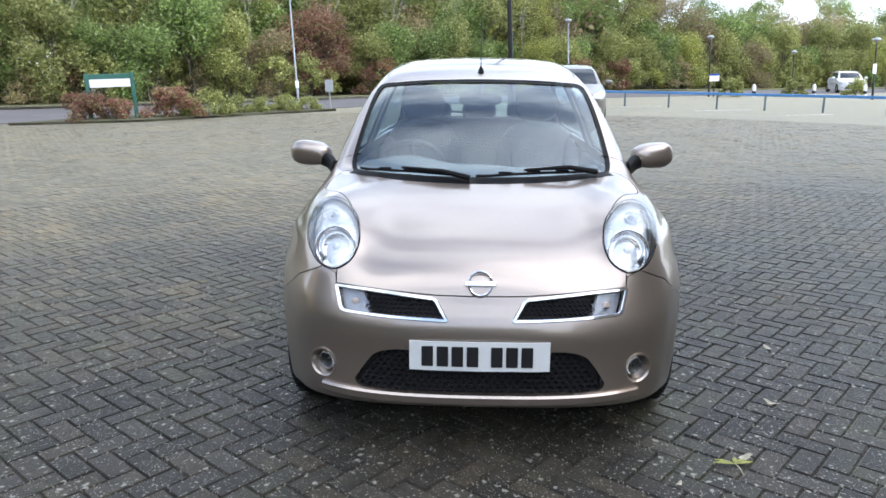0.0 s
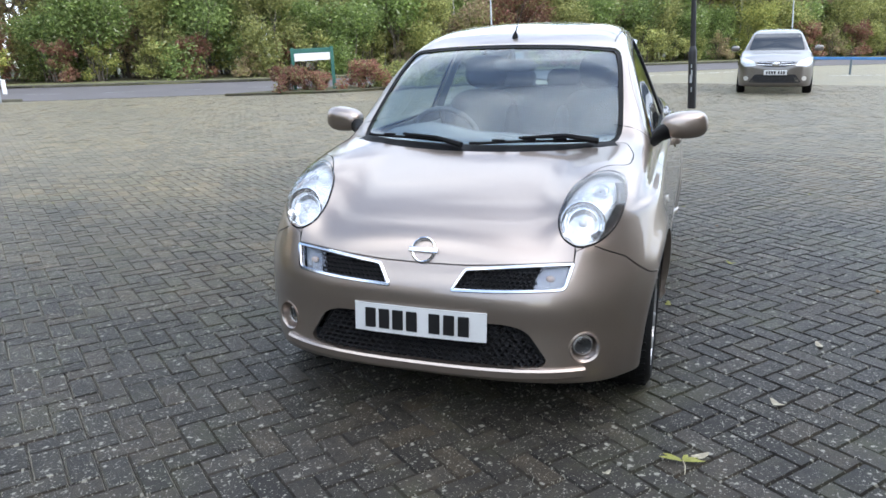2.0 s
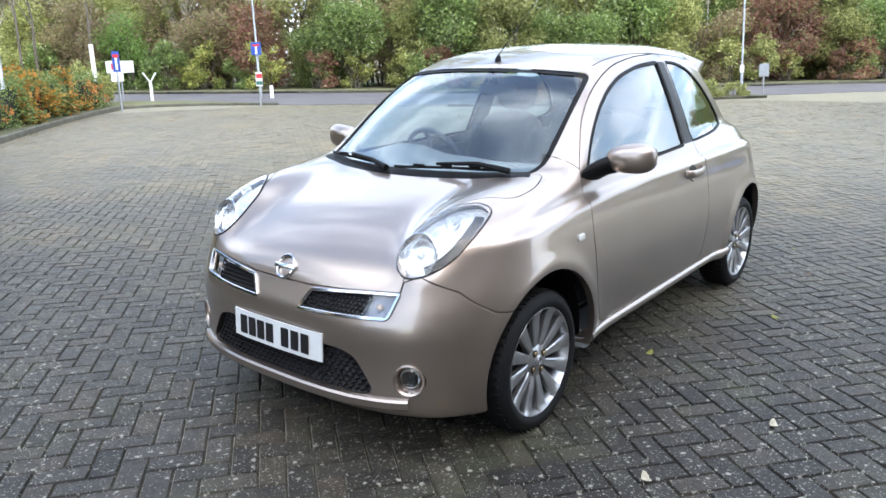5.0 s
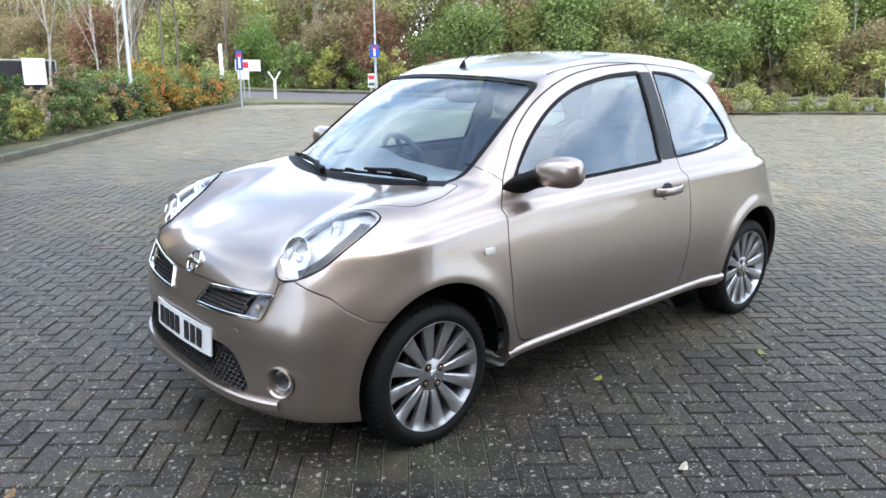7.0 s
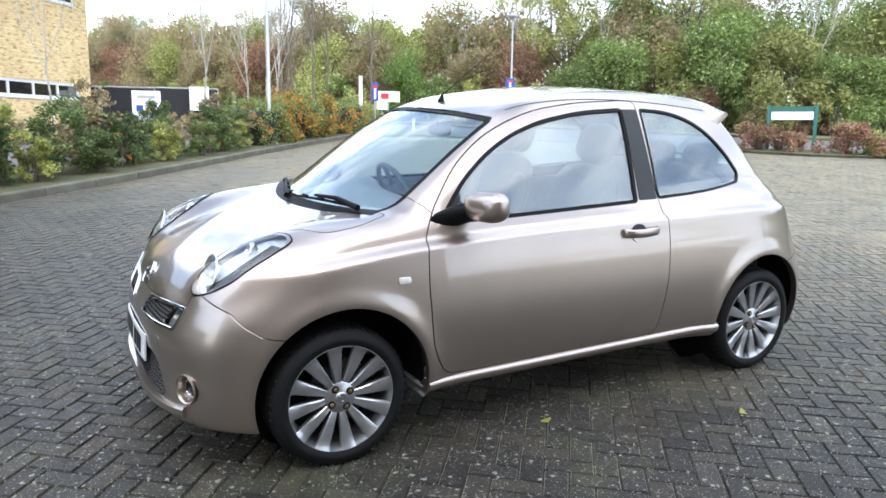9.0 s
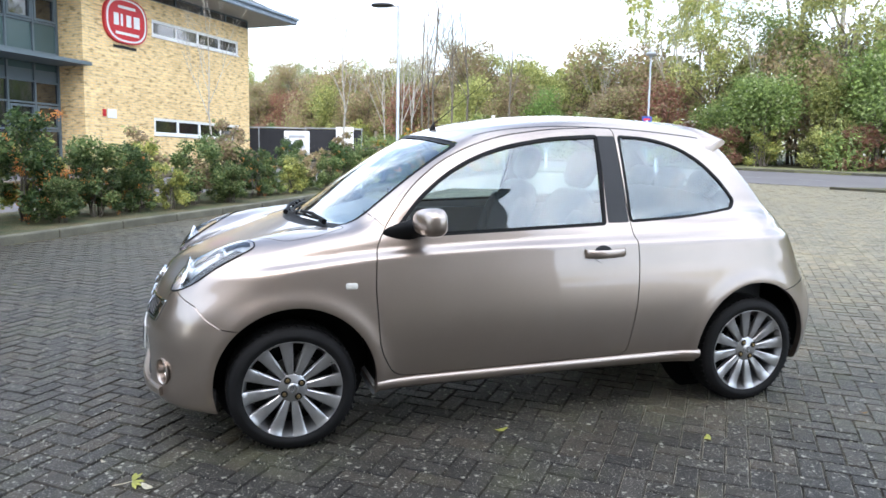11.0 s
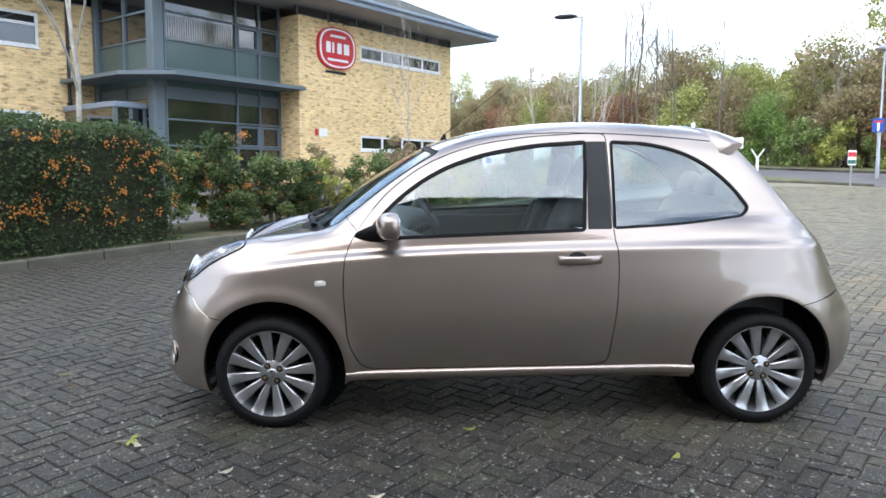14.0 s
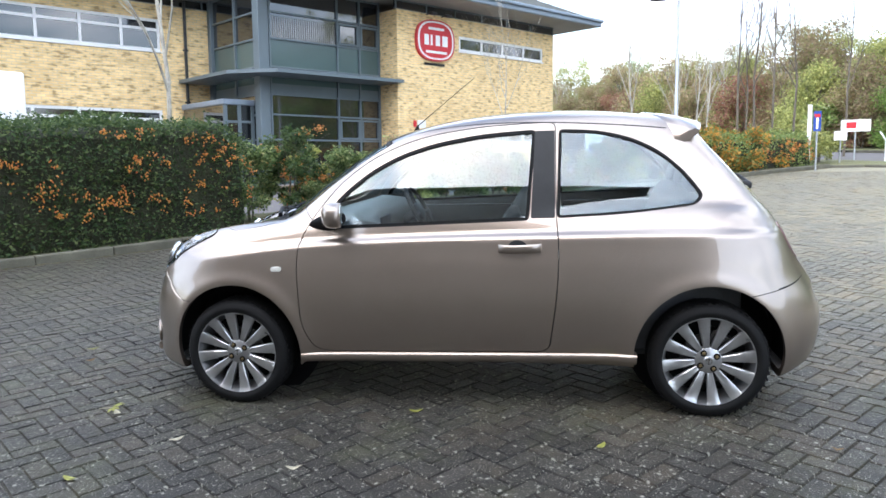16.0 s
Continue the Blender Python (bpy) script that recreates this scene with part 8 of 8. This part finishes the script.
M["car_pane"] = surface("car_dark_glass", (0.02, 0.024, 0.026), 0.04, var=0.1, bump=0, rvar=0.02, spec=0.7)
M["paint_grey"] = car_paint("warm_grey_paint", (0.13, 0.118, 0.104))
M["paint_white"] = car_paint("white_paint", (0.72, 0.73, 0.74), metal=0.0, rough=0.4)
skin_f = mpv_f
other_car("family_car", "warm grey people carrier parked on the paving", M["paint_grey"], Matrix.Translation((2.72, 18.2, 0)) @ Matrix.Rotation(radians(-4), 4, "Z"))
other_car("white_car", "white car in the far parking bays", M["paint_white"], Matrix.Translation((25.1, 49.0, 0)) @ Matrix.Rotation(radians(-12), 4, "Z") @ Matrix.Diagonal((1, 1, 0.9, 1)))
other_car("white_car", "white car at the edge of the far bays", M["paint_white"], Matrix.Translation((30.6, 51.4, 0)) @ Matrix.Rotation(radians(-10), 4, "Z") @ Matrix.Diagonal((1, 1, 0.9, 1)))


# ---------- block paving, the pieces last ----------
def paving():
    ang = radians(51.4)
    e1, e2 = np.array((math.sin(ang), -math.cos(ang))), np.array((math.cos(ang), math.sin(ang)))
    W = 0.1005
    g = np.random.default_rng(5)
    n = 260
    c, r = np.meshgrid(np.arange(-n, n), np.arange(-n, n), indexing="ij")
    k = (c - r) % 4
    out = []
    for kind, res in (("h", 0), ("v", 3)):
        m = k == res
        a, b = c[m].astype(float), r[m].astype(float)
        ca, cb = (a + 1.0, b + 0.5) if kind == "h" else (a + 0.5, b + 1.0)
        xy = (ca * W)[:, None] * e1 + (cb * W)[:, None] * e2
        out.append((xy, kind))
    xy = np.concatenate([o[0] for o in out])
    isv = np.concatenate([np.full(len(o[0]), o[1] == "v") for o in out])
    rel = xy - np.array(K0)
    inside = (rel @ np.array(N2) > 0.03 + np.array([bend(w) for w in rel @ np.array(D2)])) & (np.hypot(xy[:, 0] + 1, xy[:, 1] - 5) < 17.5) & (xy[:, 1] > -7.5)
    # keep off the road
    near = np.array(NEAR)
    edge_y = np.interp(xy[:, 0], near[:, 0], near[:, 1])
    inside &= xy[:, 1] < edge_y - 0.2
    xy, isv = xy[inside], isv[inside]
    rnd = g.normal(size=(len(xy), 4))
    pick = (xy[:, 0] > 0.95) & (xy[:, 0] < 2.7) & (xy[:, 1] > -1.6) & (xy[:, 1] < 1.72)
    z0 = -0.0105

    def block(at, v, q):
        """Corner rows of one block: chamfered top, tilted and turned a little."""
        dl, dw = (e2, -e1) if v else (e1, e2)
        far = math.hypot(at[0] - 1.0, at[1] + 0.5) > 7.5
        hl, hw, ch = (0.0998, 0.0495, 0.0020) if far else (0.0985, 0.0480, 0.0050)
        t = 0.006 * q[0]
        dl, dw = dl + t * dw, dw - t * dl
        h = 0.0008 * q[1]
        rows = []
        for sl, sw in ((-1, -1), (1, -1), (1, 1), (-1, 1)):
            z = h + 0.0010 * (q[2] * sl + q[3] * sw)
            rows.append((*(at + dl * sl * (hl - ch) + dw * sw * (hw - ch)), z))
        for sl, sw in ((-1, -1), (1, -1), (1, 1), (-1, 1)):
            rows.append((*(at + dl * sl * hl + dw * sw * hw), z0))
        return rows

    quad = ((0, 1, 2, 3), (0, 4, 5, 1), (1, 5, 6, 2), (2, 6, 7, 3), (3, 7, 4, 0))
    bed = flat("pavement", [(-1 + 17.4 * math.cos(a), max(-4.15, 5 + 17.4 * math.sin(a))) for a in np.linspace(0, 2 * math.pi, 97)[:-1]], -0.0105, M["joint"], "dark sandy joints under herringbone block paving", "pavement", 0.04)
    vs, fs = [], []
    for at, v, q in zip(xy[~pick], isv[~pick], rnd[~pick]):
        b0 = len(vs)
        vs += block(at, v, q)
        fs += [tuple(b0 + i for i in f) for f in quad]
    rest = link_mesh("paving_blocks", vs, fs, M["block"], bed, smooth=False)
    rest["kind"] = "stuff"
    rest["label"] = "weathered dark concrete blocks in herringbone"
    meshes = []
    for i in range(6):
        me = bpy.data.meshes.new("paving_block")
        me.from_pydata([tuple(p) for p in block(np.zeros(2), False, g.normal(size=4))], [], quad)
        me.materials.append(M["block"])
        meshes.append(me)
    for i, (at, v) in enumerate(zip(xy[pick], isv[pick])):
        o = new("paving_block", meshes[i % 6])
        o.parent = bed
        o.matrix_basis = Matrix.Translation((at[0], at[1], 0)) @ Matrix.Rotation((math.pi / 2 if v else 0) + (math.pi if i % 2 else 0), 4, "Z")
    return len(xy)


def ground_litter():
    """Fallen leaves and one green sprig on the paving."""
    g = np.random.default_rng(9)
    M["litter_pale"] = surface("dry_pale_leaf", (0.42, 0.38, 0.28), 0.8, var=0.3, scale=30)
    M["litter_yellow"] = surface("yellow_leaf", (0.26, 0.26, 0.05), 0.6, var=0.25, scale=30)
    M["litter_brown"] = surface("brown_leaf", (0.20, 0.12, 0.05), 0.8, var=0.3, scale=30)
    meshes = []
    for m_ in ("litter_pale", "litter_yellow", "litter_brown", "litter_pale"):
        bm = bmesh.new()
        pts = [(0.030 * math.cos(a) * (1 + 0.25 * math.cos(2 * a)), 0.016 * math.sin(a) * (1 + 0.2 * math.sin(3 * a)), 0.006 * math.cos(2 * a) + 0.007) for a in np.linspace(0, 2 * math.pi, 13)[:-1]]
        c = bm.verts.new((0, 0, 0.004))
        ring = [bm.verts.new(p) for p in pts]
        for i in range(12):
            bm.faces.new((c, ring[i], ring[(i + 1) % 12]))
        me = bpy.data.meshes.new("fallen_leaf")
        bm.to_mesh(me)
        bm.free()
        me.materials.append(M[m_])
        meshes.append(me)
    names = ("pale dry leaf fallen on the paving", "yellow-green leaf fallen on the paving", "brown leaf fallen on the paving", "pale dry leaf fallen on the paving")
    spots = [(1.31, -0.10, 3), (1.55, 0.58, 0), (1.02, -0.60, 0), (0.85, 0.98, 1), (1.75, -0.35, 1), (0.15, -1.35, 2), (-0.1, -1.5, 1), (1.2, 1.9, 1)]
    for x, y, k in spots:
        o = tagged(new("fallen_leaf", meshes[k]), names[k], "leaf", "fallen leaves")
        o.matrix_basis = Matrix.Translation((x, y, 0.001)) @ Matrix.Rotation(g.random() * 6.28, 4, "Z")
    for i in range(60):
        x, y = g.uniform(-6, 2.8), g.uniform(-2.6, 9)
        if -0.85 < x < 0.85 and -0.7 < y < 3.1:
            continue
        k = int(g.integers(0, 4))
        o = tagged(new("fallen_leaf", meshes[k]), names[k], "leaf", "fallen leaves")
        o.matrix_basis = Matrix.Translation((x, y, 0.001)) @ Matrix.Rotation(g.random() * 6.28, 4, "Z") @ Matrix.Scale(0.4 + 0.5 * g.random(), 4)
    o = tagged(new("leaf_sprig"), "green leafy sprig lying on the paving", "sprig")
    o.matrix_basis = Matrix.Translation((0.965, -0.66, 0.004)) @ Matrix.Rotation(0.1, 4, "Z")
    bm = bmesh.new()
    tube(bm, [(0.0, -0.075, 0.002), (0.005, -0.03, 0.006), (0.0, 0.0, 0.008)], 0.0022, 5)
    part("stalk", bm, M["litter_pale"], o)
    for a, ln in ((0.15, 0.075), (0.55, 0.06), (2.6, 0.075), (2.95, 0.08), (1.2, 0.05)):
        bm = bmesh.new()
        d, s = Vector((math.cos(a), math.sin(a), 0)), Vector((-math.sin(a), math.cos(a), 0))
        rows = [[bm.verts.new(d * ln * f + s * w * k + Vector((0, 0, 0.008 + 0.004 * math.sin(3 * f) - 0.002 * abs(k)))) for k in (-1, 0, 1)] for f, w in ((0.0, 0.001), (0.3, 0.008), (0.65, 0.009), (1.0, 0.001))]
        for p, q in zip(rows, rows[1:]):
            for i in range(2):
                bm.faces.new((p[i], p[i + 1], q[i + 1], q[i]))
        part("leaf", bm, M["litter_yellow"], o)


def kerb_litter():
    """Small dead leaves and moss gathered against the kerb and under the car's side of the bed."""
    g = np.random.default_rng(21)
    n = 5200
    s = g.uniform(-8, 19, n)
    v = 0.02 + np.abs(g.normal(size=n)) * 0.16
    q = np.array([kp(a, b) for a, b in zip(s, v)])
    c = np.column_stack([q, 0.004 + 0.006 * g.random(n)])
    ang = g.random(n) * 6.283
    k = 0.008 + 0.012 * g.random(n)
    d, e = np.stack([np.cos(ang), np.sin(ang)], 1), np.stack([-np.sin(ang), np.cos(ang)], 1)
    vs = []
    for a, b in ((-1, 0), (0, 0.6), (1, 0), (0, -0.6)):
        xy = c[:, :2] + d * (k * a)[:, None] + e * (k * b)[:, None]
        vs.append(np.column_stack([xy, c[:, 2] + 0.004 * abs(a)]))
    v3 = np.stack(vs, 1).reshape(-1, 3)
    M["dead_leaf"] = leafy("dead_leaves", [(0.0, (0.05, 0.04, 0.02)), (0.5, (0.13, 0.095, 0.045)), (0.8, (0.11, 0.11, 0.04)), (1.0, (0.26, 0.20, 0.09))], 0.8, 0.05)
    ob = link_mesh("leaf_litter", v3, np.arange(4 * n).reshape(-1, 4), M["dead_leaf"], smooth=False)
    tagged(ob, "brown dead leaves gathered along the kerb", "leaf litter", kind="stuff")


paving()
ground_litter()
kerb_litter()
